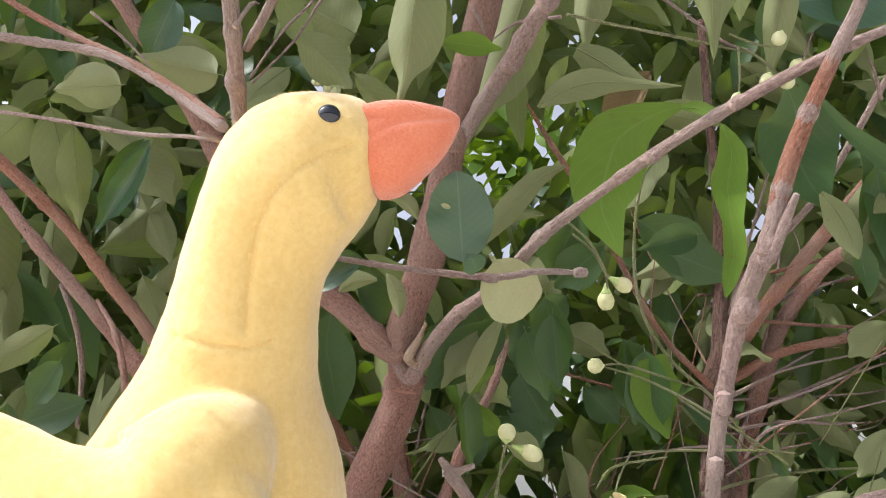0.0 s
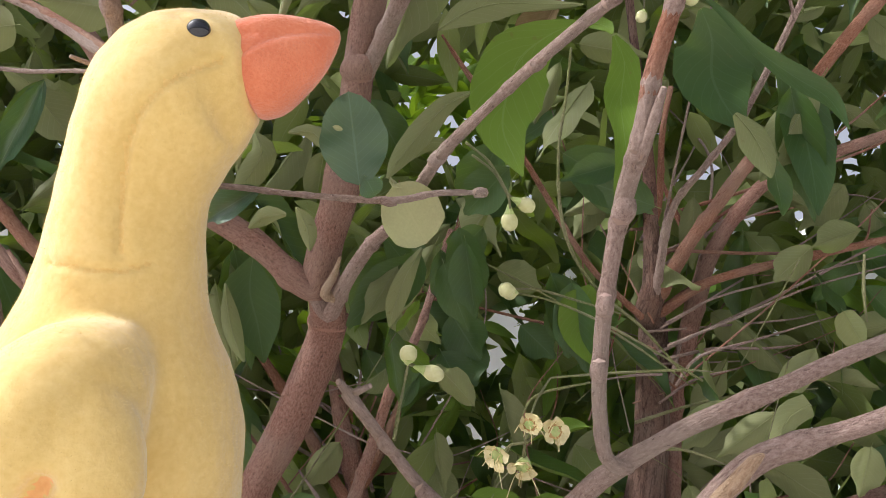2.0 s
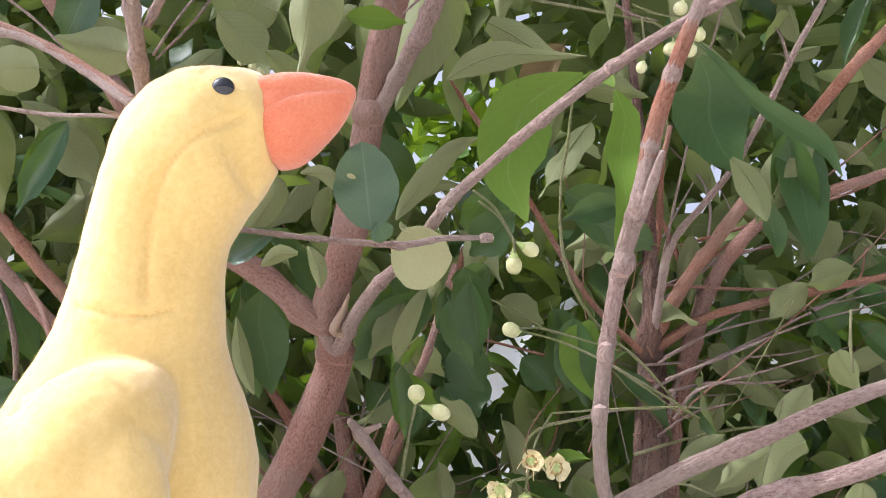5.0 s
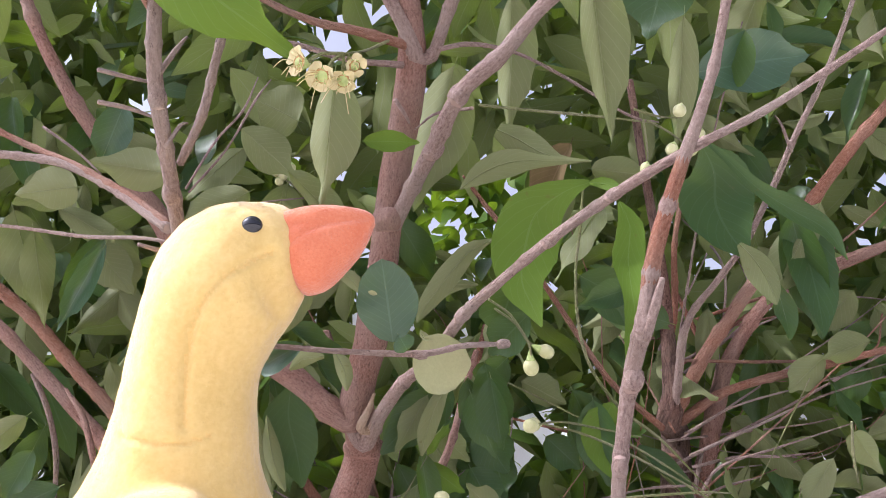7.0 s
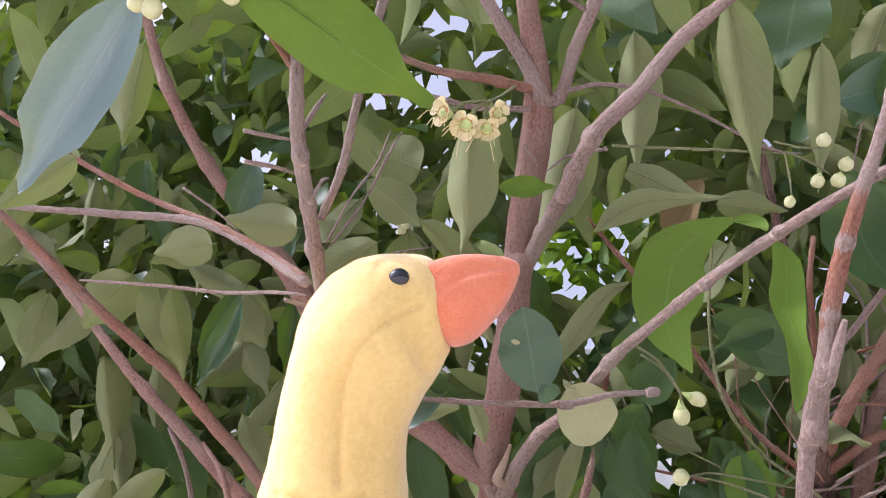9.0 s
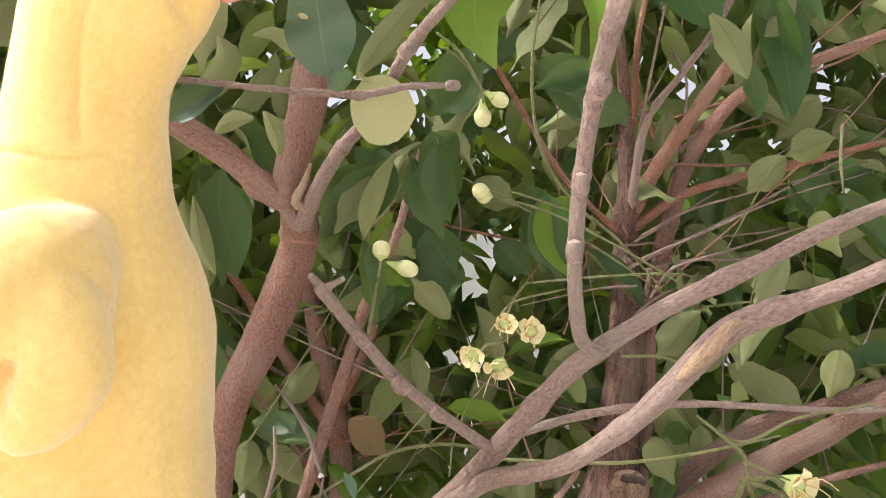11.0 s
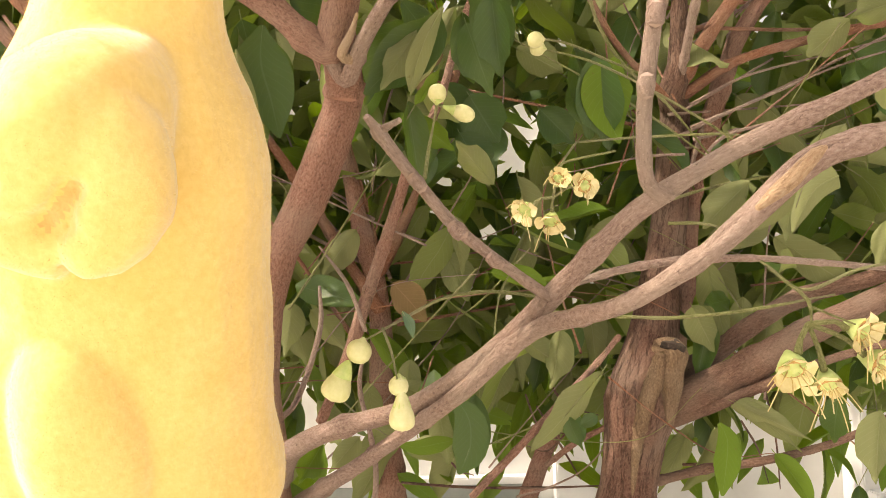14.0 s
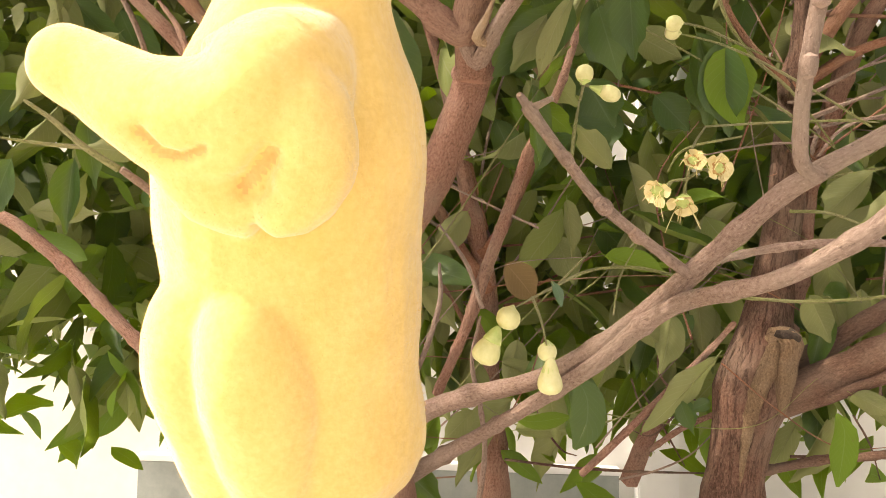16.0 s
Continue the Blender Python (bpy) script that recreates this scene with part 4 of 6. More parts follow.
branch(far_tree, "twig", STALK, (0.121, 1.050, 1.649, 0.0013), (0.221, 1.063, 1.598, 0.0013), (0.329, 1.079, 1.539, 0.0017), (0.422, 1.096, 1.476, 0.0009), sides=6)
branch(far_tree, "twig", LIMB, (0.419, 1.189, 1.579, 0.0022), (0.495, 1.175, 1.615, 0.0018), (0.614, 1.163, 1.643, 0.0015), (0.757, 1.149, 1.675, 0.0008), sides=6)
branch(far_tree, "twig", LIMB, (0.399, 1.185, 1.463, 0.0021), (0.448, 1.173, 1.494, 0.0021), (0.514, 1.167, 1.510, 0.0010), sides=6)
branch(far_tree, "twig", STALK, (0.513, 0.945, 1.611, 0.0009), (0.479, 0.966, 1.551, 0.0009), (0.444, 0.986, 1.491, 0.0005), sides=6)
branch(far_tree, "twig", STALK, (0.411, 0.783, 1.470, 0.0007), (0.400, 0.797, 1.428, 0.0007), (0.389, 0.811, 1.385, 0.0004), sides=6)
branch(far_tree, "twig", STALK, (0.329, 0.484, 1.494, 0.0009), (0.329, 0.491, 1.473, 0.0011), (0.331, 0.496, 1.455, 0.0006), sides=6)
branch(far_tree, "twig", LIMB, (0.394, 1.142, 1.499, 0.0021), (0.334, 1.145, 1.496, 0.0017), (0.230, 1.154, 1.477, 0.0008), sides=6)
branch(near_tree, "twig", STALK, (0.140, 0.777, 1.293, 0.0017), (0.211, 0.778, 1.287, 0.0017), (0.266, 0.779, 1.285, 0.0017), (0.331, 0.779, 1.291, 0.0015), (0.406, 0.779, 1.303, 0.0008), sides=6)
branch(near_tree, "twig", STALK, (0.341, 1.052, 1.396, 0.0024), (0.390, 1.053, 1.394, 0.0021), (0.439, 1.055, 1.376, 0.0010), sides=6)
branch(near_tree, "twig", STALK, (0.366, 1.200, 1.437, 0.0028), (0.446, 1.199, 1.460, 0.0024), (0.527, 1.199, 1.475, 0.0024), (0.638, 1.200, 1.483, 0.0011), sides=6)
branch(near_tree, "twig", STALK, (0.199, 0.895, 1.468, 0.0013), (0.259, 0.895, 1.472, 0.0015), (0.342, 0.896, 1.475, 0.0015), (0.378, 0.896, 1.473, 0.0007), sides=6)
branch(near_tree, "twig", STALK, (0.348, 0.847, 1.458, 0.0014), (0.301, 0.844, 1.488, 0.0014), (0.246, 0.841, 1.519, 0.0014), (0.201, 0.839, 1.539, 0.0014), (0.159, 0.838, 1.550, 0.0008), sides=6)
branch(near_tree, "twig", STALK, (0.113, 0.959, 1.266, 0.0011), (0.120, 0.956, 1.309, 0.0011), (0.139, 0.953, 1.347, 0.0006), sides=6)
branch(near_tree, "twig", STALK, (0.181, 1.152, 1.375, 0.0013), (0.119, 1.156, 1.311, 0.0013), (0.080, 1.158, 1.281, 0.0007), sides=6)
branch(near_tree, "twig", STALK, (0.130, 0.715, 1.305, 0.0012), (0.091, 0.692, 1.310, 0.0013), (0.054, 0.669, 1.306, 0.0013), (0.024, 0.647, 1.292, 0.0012), (-0.004, 0.626, 1.277, 0.0006))
branch(near_tree, "twig", STALK, (0.008, 0.620, 1.285, 0.0010), (0.014, 0.614, 1.269, 0.0010), (0.018, 0.608, 1.251, 0.0005))
branch(near_tree, "twig", STALK, (0.039, 0.657, 1.395, 0.0016), (0.042, 0.671, 1.417, 0.0015), (0.047, 0.684, 1.444, 0.0007))
branch(near_tree, "twig", STALK, (0.421, 0.648, 1.329, 0.0011), (0.354, 0.635, 1.321, 0.0011), (0.305, 0.623, 1.306, 0.0012), (0.268, 0.606, 1.326, 0.0005))
branch(near_tree, "twig", STALK, (0.105, 0.667, 1.634, 0.0011), (0.124, 0.675, 1.621, 0.0011), (0.138, 0.687, 1.601, 0.0006))
# this leaf's sky reflection is painted in by its skin colour
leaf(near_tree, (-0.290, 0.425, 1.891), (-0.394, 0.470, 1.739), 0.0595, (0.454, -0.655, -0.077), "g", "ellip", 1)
leaf(near_tree, (-0.206, 0.388, 1.884), (-0.050, 0.464, 1.778), 0.0670, (-0.197, 0.724, 0.811), "f", "ellip", 2)
leaf(near_tree, (-0.032, 0.543, 1.818), (-0.043, 0.575, 1.701), 0.0529, (0.235, 0.879, 0.439), "u", "lance", 3)
leaf(near_tree, (-0.096, 0.670, 1.787), (-0.024, 0.704, 1.714), 0.0354, (0.307, 0.948, 0.432), "u", "lance", 4)
leaf(near_tree, (-0.014, 0.605, 1.783), (0.042, 0.615, 1.786), 0.0210, (0.033, -0.883, -0.385), "f", "ellip", 5)
leaf(near_tree, (0.080, 0.800, 1.990), (0.025, 0.879, 1.826), 0.0913, (0.183, 0.852, 0.510), "u", "lance", 6)
leaf(near_tree, (0.150, 0.730, 2.043), (0.148, 0.820, 1.898), 0.0591, (0.349, 0.812, 0.738), "u", "lance", 0)
leaf(near_tree, (0.201, 0.536, 1.923), (0.222, 0.618, 1.778), 0.0533, (0.464, 0.780, 0.543), "u", "lance", 1)
leaf(near_tree, (0.329, 0.689, 2.062), (0.307, 0.736, 1.973), 0.0885, (-0.724, -0.783, -0.570), "t", "ellip", 2)
leaf(near_tree, (0.334, 0.686, 1.970), (0.330, 0.771, 1.835), 0.0377, (0.523, 0.791, 0.663), "u", "lance", 3)
leaf(near_tree, (0.216, 0.801, 1.877), (0.171, 0.856, 1.806), 0.0479, (-0.562, -0.916, -0.148), "d", "ellip", 6)
leaf(near_tree, (0.010, 0.650, 1.600), (0.002, 0.624, 1.672), 0.0561, (-0.033, -0.978, -0.210), "b", "round", 2)
leaf(near_tree, (0.015, 0.645, 1.606), (0.023, 0.662, 1.594), 0.0210, (0.109, -0.956, -0.195), "b", "round", 3)
leaf(near_tree, (0.037, 0.677, 1.611), (0.065, 0.714, 1.569), 0.0584, (0.067, -0.959, -0.144), "y", "round", 4)
leaf(near_tree, (0.036, 0.673, 1.607), (0.047, 0.700, 1.623), 0.0178, (-0.117, -0.984, -0.172), "y", "round", 5)
leaf(near_tree, (-0.078, 0.684, 1.611), (-0.138, 0.713, 1.588), 0.0280, (0.229, -0.950, -0.136), "b", "ellip", 6)
leaf(near_tree, (-0.139, 0.842, 1.834), (-0.151, 0.883, 1.697), 0.0658, (0.283, 0.959, 0.679), "u", "lance", 2)
leaf(near_tree, (-0.179, 0.785, 1.903), (-0.114, 0.802, 1.843), 0.0509, (-0.276, 0.845, 0.741), "u", "ellip", 3)
leaf(near_tree, (-0.166, 0.790, 1.821), (-0.247, 0.787, 1.774), 0.0560, (0.050, 0.924, 0.437), "u", "ellip", 4)
leaf(near_tree, (-0.482, 0.664, 1.894), (-0.592, 0.696, 1.851), 0.0458, (-0.398, 0.743, 0.385), "u", "lance", 5)
leaf(near_tree, (-0.375, 0.585, 1.977), (-0.400, 0.612, 1.865), 0.0499, (-0.570, 0.673, 0.813), "u", "lance", 6)
leaf(near_tree, (0.150, 0.896, 1.742), (0.117, 0.951, 1.669), 0.0637, (-0.128, -0.942, 0.034), "t", "ellip", 0)
leaf(near_tree, (0.419, 0.734, 1.985), (0.389, 0.790, 1.924), 0.0716, (-0.762, -0.806, -0.482), "t", "ellip", 1)
leaf(far_tree, (0.382, 1.067, 1.720), (0.248, 1.042, 1.764), 0.0694, (-0.571, -0.959, -0.318), "t", "lance", 2)
leaf(near_tree, (-0.250, 0.923, 1.571), (-0.187, 0.906, 1.583), 0.0231, (-0.424, 0.935, 0.430), "u", "lance", 4)
leaf(near_tree, (0.359, 0.752, 1.938), (0.535, 0.767, 1.978), 0.0754, (-0.328, -0.809, -0.418), "b", "ellip", 5)
leaf(near_tree, (0.100, 0.819, 1.616), (0.119, 0.866, 1.535), 0.0444, (-0.224, -0.978, -0.203), "t", "ellip", 2)
leaf(near_tree, (0.143, 0.723, 1.644), (0.100, 0.766, 1.610), 0.0420, (-0.058, -0.957, -0.138), "t", "ellip", 3)
leaf(far_tree, (0.315, 0.982, 1.750), (0.232, 0.972, 1.722), 0.0472, (-0.155, -0.928, -0.207), "t", "lance", 4)
leaf(near_tree, (0.039, 0.927, 1.612), (-0.008, 0.936, 1.534), 0.0360, (0.099, 0.983, 0.363), "u", "ellip", 5)
leaf(near_tree, (0.105, 0.805, 1.597), (0.117, 0.846, 1.523), 0.0372, (-0.454, -0.957, -0.333), "t", "ellip", 1)
leaf(near_tree, (0.056, 0.958, 1.613), (0.049, 0.987, 1.570), 0.0239, (-0.225, -0.968, 0.111), "d", "ellip", 2)
leaf(far_tree, (0.272, 1.116, 1.624), (0.264, 1.152, 1.521), 0.0681, (-0.347, -0.958, -0.032), "t", "ellip", 3)
leaf(far_tree, (0.103, 1.173, 1.593), (0.145, 1.191, 1.528), 0.0703, (-0.157, -0.981, -0.128), "t", "ellip", 4)
leaf(near_tree, (-0.376, 0.851, 1.794), (-0.325, 0.881, 1.726), 0.0515, (-0.520, 0.830, 0.421), "u", "ellip", 5)
leaf(near_tree, (-0.255, 0.761, 1.834), (-0.346, 0.775, 1.859), 0.0540, (-0.263, 0.820, 0.380), "u", "ellip", 6)
leaf(near_tree, (-0.306, 0.740, 1.739), (-0.371, 0.787, 1.653), 0.0301, (0.320, -0.832, -0.372), "b", "lance", 0)
leaf(near_tree, (-0.374, 0.800, 1.839), (-0.460, 0.822, 1.843), 0.0534, (-0.696, 0.793, 0.464), "u", "ellip", 1)
leaf(near_tree, (-0.427, 0.815, 1.793), (-0.412, 0.849, 1.681), 0.0415, (-0.818, 0.797, 0.620), "u", "lance", 2)
leaf(near_tree, (-0.320, 0.770, 1.760), (-0.373, 0.794, 1.666), 0.0284, (0.483, -0.825, -0.394), "b", "lance", 3)
leaf(near_tree, (-0.351, 0.864, 1.797), (-0.327, 0.885, 1.729), 0.0478, (-0.681, 0.836, 0.690), "u", "ellip", 4)
leaf(far_tree, (-0.179, 1.018, 1.649), (-0.144, 1.058, 1.498), 0.0776, (0.559, -0.950, -0.063), "t", "lance", 5)
leaf(near_tree, (0.518, 0.872, 1.534), (0.559, 0.907, 1.489), 0.0318, (0.262, 0.876, 0.144), "u", "ellip", 1)
leaf(far_tree, (-0.235, 1.259, 1.490), (-0.206, 1.289, 1.362), 0.0790, (0.481, -0.964, 0.037), "t", "ellip", 2)
leaf(far_tree, (-0.293, 1.127, 1.359), (-0.259, 1.133, 1.251), 0.0603, (0.093, -0.961, -0.088), "t", "ellip", 3)
leaf(near_tree, (0.077, 0.931, 1.630), (0.023, 0.957, 1.533), 0.0305, (-0.079, 0.934, 0.370), "u", "lance", 4)
leaf(near_tree, (0.085, 0.884, 1.594), (0.109, 0.890, 1.518), 0.0392, (-0.154, -0.943, -0.238), "t", "ellip", 5)
leaf(near_tree, (0.023, 1.010, 1.642), (-0.038, 1.042, 1.547), 0.0569, (-0.448, -0.949, -0.357), "t", "lance", 6)
leaf(near_tree, (0.130, 0.881, 1.635), (0.090, 0.910, 1.602), 0.0434, (0.317, -0.916, -0.076), "t", "ellip", 0)
leaf(far_tree, (0.087, 1.139, 1.533), (0.121, 1.146, 1.468), 0.0569, (0.326, -0.972, 0.118), "t", "ellip", 1)
leaf(near_tree, (0.038, 1.088, 1.532), (0.030, 1.084, 1.467), 0.0453, (0.287, -0.973, 0.018), "t", "ellip", 2)
leaf(near_tree, (0.258, 1.055, 1.611), (0.274, 1.077, 1.492), 0.0602, (-0.410, -0.936, -0.149), "t", "ellip", 3)
leaf(far_tree, (0.042, 1.130, 1.645), (0.039, 1.132, 1.576), 0.0338, (-0.407, -0.959, -0.294), "d", "ellip", 4)
leaf(far_tree, (-0.008, 1.173, 1.332), (0.044, 1.187, 1.277), 0.0487, (0.306, -0.996, 0.002), "d", "ellip", 5)
leaf(far_tree, (0.485, 1.149, 1.462), (0.407, 1.136, 1.394), 0.0488, (0.561, 0.915, 0.435), "u", "ellip", 6)
leaf(near_tree, (0.065, 1.034, 1.192), (0.090, 1.069, 1.090), 0.0426, (0.315, -0.988, 0.413), "t", "ellip", 0)
leaf(far_tree, (0.009, 1.171, 1.101), (0.072, 1.179, 1.122), 0.0355, (0.210, 0.987, -0.275), "u", "lance", 1)
leaf(near_tree, (0.217, 1.119, 1.157), (0.236, 1.111, 1.120), 0.0292, (-0.032, -0.973, 0.168), "t", "round", 2)
leaf(far_tree, (0.222, 1.161, 1.264), (0.209, 1.173, 1.183), 0.0416, (0.573, 0.989, 0.046), "u", "ellip", 3)
leaf(near_tree, (0.385, 1.111, 1.293), (0.419, 1.127, 1.230), 0.0427, (0.102, 0.943, 0.046), "u", "ellip", 4)
leaf(near_tree, (0.426, 1.070, 1.171), (0.506, 1.098, 1.119), 0.0297, (0.621, 0.926, -0.009), "u", "lance", 5)
leaf(near_tree, (0.417, 1.123, 1.135), (0.434, 1.127, 1.055), 0.0381, (0.374, 0.928, -0.158), "u", "lance", 6)
leaf(near_tree, (-0.091, 1.067, 1.135), (-0.128, 1.092, 1.075), 0.0353, (0.187, -0.979, 0.156), "f", "lance", 0)
leaf(near_tree, (-0.420, 0.954, 1.509), (-0.514, 0.981, 1.477), 0.0534, (0.722, -0.876, 0.060), "t", "lance", 1)
leaf(near_tree, (-0.462, 0.978, 1.584), (-0.488, 0.964, 1.501), 0.0407, (0.773, -0.852, -0.079), "t", "ellip", 2)
leaf(near_tree, (0.523, 1.086, 1.440), (0.443, 1.101, 1.383), 0.0427, (0.388, 0.903, 0.221), "u", "lance", 4)
leaf(near_tree, (0.470, 0.906, 1.198), (0.467, 0.929, 1.139), 0.0312, (-0.839, -0.871, 0.016), "t", "ellip", 5)
leaf(near_tree, (0.485, 0.855, 1.189), (0.468, 0.848, 1.119), 0.0343, (0.086, 0.894, -0.149), "u", "ellip", 6)
leaf(near_tree, (0.417, 1.061, 1.173), (0.517, 1.088, 1.125), 0.0312, (-0.034, 0.955, 0.182), "u", "lance", 0)
leaf(far_tree, (-0.199, 1.166, 1.585), (-0.209, 1.178, 1.501), 0.0339, (-0.387, 0.952, 0.298), "u", "lance", 1)
leaf(near_tree, (0.533, 0.850, 1.229), (0.522, 0.852, 1.174), 0.0335, (-0.440, -0.857, 0.260), "t", "ellip", 2)
leaf(near_tree, (0.097, 1.078, 1.188), (0.097, 1.084, 1.084), 0.0460, (-0.192, -0.985, 0.095), "t", "lance", 3)
leaf(near_tree, (0.051, 1.133, 1.170), (0.064, 1.124, 1.092), 0.0437, (0.187, 0.983, 0.028), "u", "ellip", 4)
leaf(near_tree, (0.211, 1.074, 1.160), (0.229, 1.076, 1.111), 0.0237, (-0.438, -0.964, 0.075), "t", "lance", 5)
leaf(near_tree, (0.249, 1.072, 1.159), (0.228, 1.073, 1.148), 0.0181, (0.068, -0.988, 0.295), "t", "round", 6)
leaf(near_tree, (0.012, 1.140, 1.105), (0.093, 1.134, 1.110), 0.0322, (0.068, 0.978, 0.084), "u", "lance", 0)
leaf(near_tree, (-0.112, 1.145, 1.124), (-0.107, 1.152, 1.056), 0.0308, (0.153, -0.976, 0.175), "f", "lance", 1)
leaf(near_tree, (-0.048, 1.090, 1.137), (-0.093, 1.112, 1.086), 0.0324, (0.073, 0.974, -0.067), "u", "lance", 2)
leaf(far_tree, (-0.164, 1.286, 1.292), (-0.142, 1.295, 1.208), 0.0503, (-0.147, 0.982, 0.008), "u", "lance", 3)
leaf(far_tree, (-0.105, 1.336, 1.255), (-0.127, 1.359, 1.167), 0.0439, (-0.195, 0.995, -0.096), "u", "lance", 4)
leaf(far_tree, (0.014, 1.282, 1.220), (-0.001, 1.290, 1.137), 0.0436, (0.356, 0.976, 0.223), "u", "lance", 5)
leaf(far_tree, (0.166, 1.319, 1.282), (0.189, 1.324, 1.168), 0.0523, (0.348, 0.982, 0.286), "u", "lance", 6)
leaf(far_tree, (0.233, 1.368, 1.243), (0.203, 1.369, 1.154), 0.0507, (-0.472, -0.972, 0.158), "t", "lance", 0)
leaf(far_tree, (0.325, 1.360, 1.276), (0.303, 1.389, 1.185), 0.0476, (0.550, 0.960, 0.174), "u", "lance", 1)
leaf(far_tree, (0.196, 1.330, 1.107), (0.228, 1.353, 1.032), 0.0422, (0.318, 0.972, 0.048), "u", "ellip", 2)
leaf(far_tree, (0.307, 1.276, 1.077), (0.350, 1.285, 1.032), 0.0286, (0.278, 0.960, -0.229), "u", "lance", 3)
leaf(far_tree, (0.533, 1.213, 1.291), (0.507, 1.200, 1.197), 0.0478, (0.650, 0.918, -0.049), "u", "lance", 4)
leaf(far_tree, (0.556, 1.166, 1.260), (0.562, 1.153, 1.185), 0.0427, (-0.793, -0.906, -0.019), "t", "lance", 5)
leaf(far_tree, (0.479, 1.265, 1.257), (0.513, 1.296, 1.171), 0.0457, (-0.076, 0.929, -0.051), "u", "lance", 6)
leaf(far_tree, (0.289, 1.310, 1.293), (0.310, 1.340, 1.195), 0.0458, (0.518, 0.982, -0.058), "u", "lance", 0)
leaf(far_tree, (0.157, 1.314, 1.224), (0.140, 1.334, 1.136), 0.0474, (0.514, 0.998, 0.209), "u", "lance", 1)
leaf(far_tree, (-0.050, 1.264, 1.188), (-0.039, 1.279, 1.103), 0.0421, (-0.476, 0.988, 0.168), "u", "lance", 2)
leaf(far_tree, (-0.132, 1.254, 1.297), (-0.076, 1.279, 1.229), 0.0439, (0.067, 0.995, 0.122), "u", "lance", 3)
leaf(far_tree, (-0.067, 1.296, 1.418), (-0.119, 1.286, 1.349), 0.0486, (0.320, 0.999, 0.324), "u", "ellip", 4)
leaf(far_tree, (0.074, 1.351, 1.385), (0.108, 1.340, 1.303), 0.0541, (0.098, 0.998, 0.107), "u", "ellip", 5)
leaf(far_tree, (0.138, 1.349, 1.411), (0.203, 1.377, 1.348), 0.0513, (-0.377, -0.997, -0.070), "t", "ellip", 6)
leaf(far_tree, (0.174, 1.200, 1.668), (0.243, 1.201, 1.633), 0.0522, (0.323, 0.964, 0.399), "u", "ellip", 0)
leaf(far_tree, (0.209, 1.225, 1.585), (0.262, 1.239, 1.535), 0.0524, (-0.215, -0.978, -0.089), "t", "ellip", 1)
leaf(far_tree, (0.515, 1.261, 1.609), (0.587, 1.273, 1.556), 0.0508, (-0.041, 0.940, 0.249), "u", "ellip", 2)
leaf(far_tree, (0.605, 1.187, 1.833), (0.671, 1.215, 1.756), 0.0637, (0.315, 0.865, 0.656), "u", "ellip", 3)
leaf(far_tree, (0.723, 1.195, 1.798), (0.658, 1.235, 1.734), 0.0640, (0.634, 0.835, 0.255), "u", "lance", 4)
leaf(far_tree, (0.715, 1.184, 1.666), (0.654, 1.220, 1.619), 0.0527, (-0.456, -0.860, 0.005), "t", "ellip", 5)
leaf(far_tree, (0.342, 1.205, 1.800), (0.297, 1.238, 1.714), 0.0546, (0.574, 0.915, 0.498), "u", "lance", 6)
leaf(far_tree, (0.019, 1.176, 1.594), (0.069, 1.184, 1.520), 0.0500, (0.194, 0.979, 0.111), "u", "ellip", 0)
leaf(far_tree, (-0.026, 1.242, 1.553), (0.017, 1.294, 1.471), 0.0529, (0.012, -0.988, 0.004), "t", "lance", 1)
leaf(near_tree, (-0.476, 0.852, 1.836), (-0.445, 0.912, 1.703), 0.0736, (-0.655, 0.797, 0.384), "u", "lance", 2)
leaf(near_tree, (-0.404, 0.844, 1.863), (-0.471, 0.840, 1.840), 0.0528, (-0.553, 0.808, 0.602), "u", "ellip", 3)
leaf(near_tree, (-0.308, 0.875, 1.932), (-0.394, 0.877, 1.898), 0.0626, (0.120, 0.818, 0.722), "u", "ellip", 4)
leaf(near_tree, (-0.363, 0.890, 1.821), (-0.349, 0.908, 1.748), 0.0478, (-0.424, 0.848, 0.616), "u", "ellip", 5)
leaf(near_tree, (-0.127, 0.869, 1.958), (-0.192, 0.878, 2.002), 0.0777, (-0.332, 0.835, 0.692), "u", "ellip", 6)
leaf(near_tree, (-0.317, 0.770, 1.931), (-0.345, 0.785, 1.856), 0.0438, (0.315, -0.780, -0.565), "b", "ellip", 0)
leaf(near_tree, (-0.346, 0.818, 1.783), (-0.399, 0.849, 1.683), 0.0377, (0.232, -0.846, -0.423), "t", "lance", 1)
leaf(near_tree, (-0.153, 0.939, 1.901), (-0.170, 0.968, 1.802), 0.0732, (-0.462, 0.873, 0.703), "u", "lance", 2)
leaf(near_tree, (-0.200, 0.881, 1.853), (-0.286, 0.921, 1.824), 0.0556, (-0.109, 0.872, 0.567), "u", "ellip", 3)
leaf(near_tree, (-0.529, 0.899, 1.851), (-0.605, 0.924, 1.783), 0.0769, (-0.176, 0.791, 0.683), "u", "ellip", 4)
leaf(far_tree, (0.252, 1.034, 1.786), (0.396, 1.069, 1.709), 0.0848, (-0.024, -0.913, -0.218), "t", "lance", 5)
leaf(far_tree, (0.235, 1.084, 1.632), (0.291, 1.145, 1.519), 0.0699, (0.003, -0.957, -0.117), "t", "ellip", 6)
leaf(near_tree, (0.083, 0.928, 1.622), (0.115, 0.983, 1.545), 0.0471, (-0.329, -0.969, -0.129), "t", "ellip", 0)
leaf(far_tree, (0.056, 1.193, 1.614), (0.113, 1.213, 1.528), 0.0752, (0.111, -0.983, 0.052), "t", "ellip", 1)
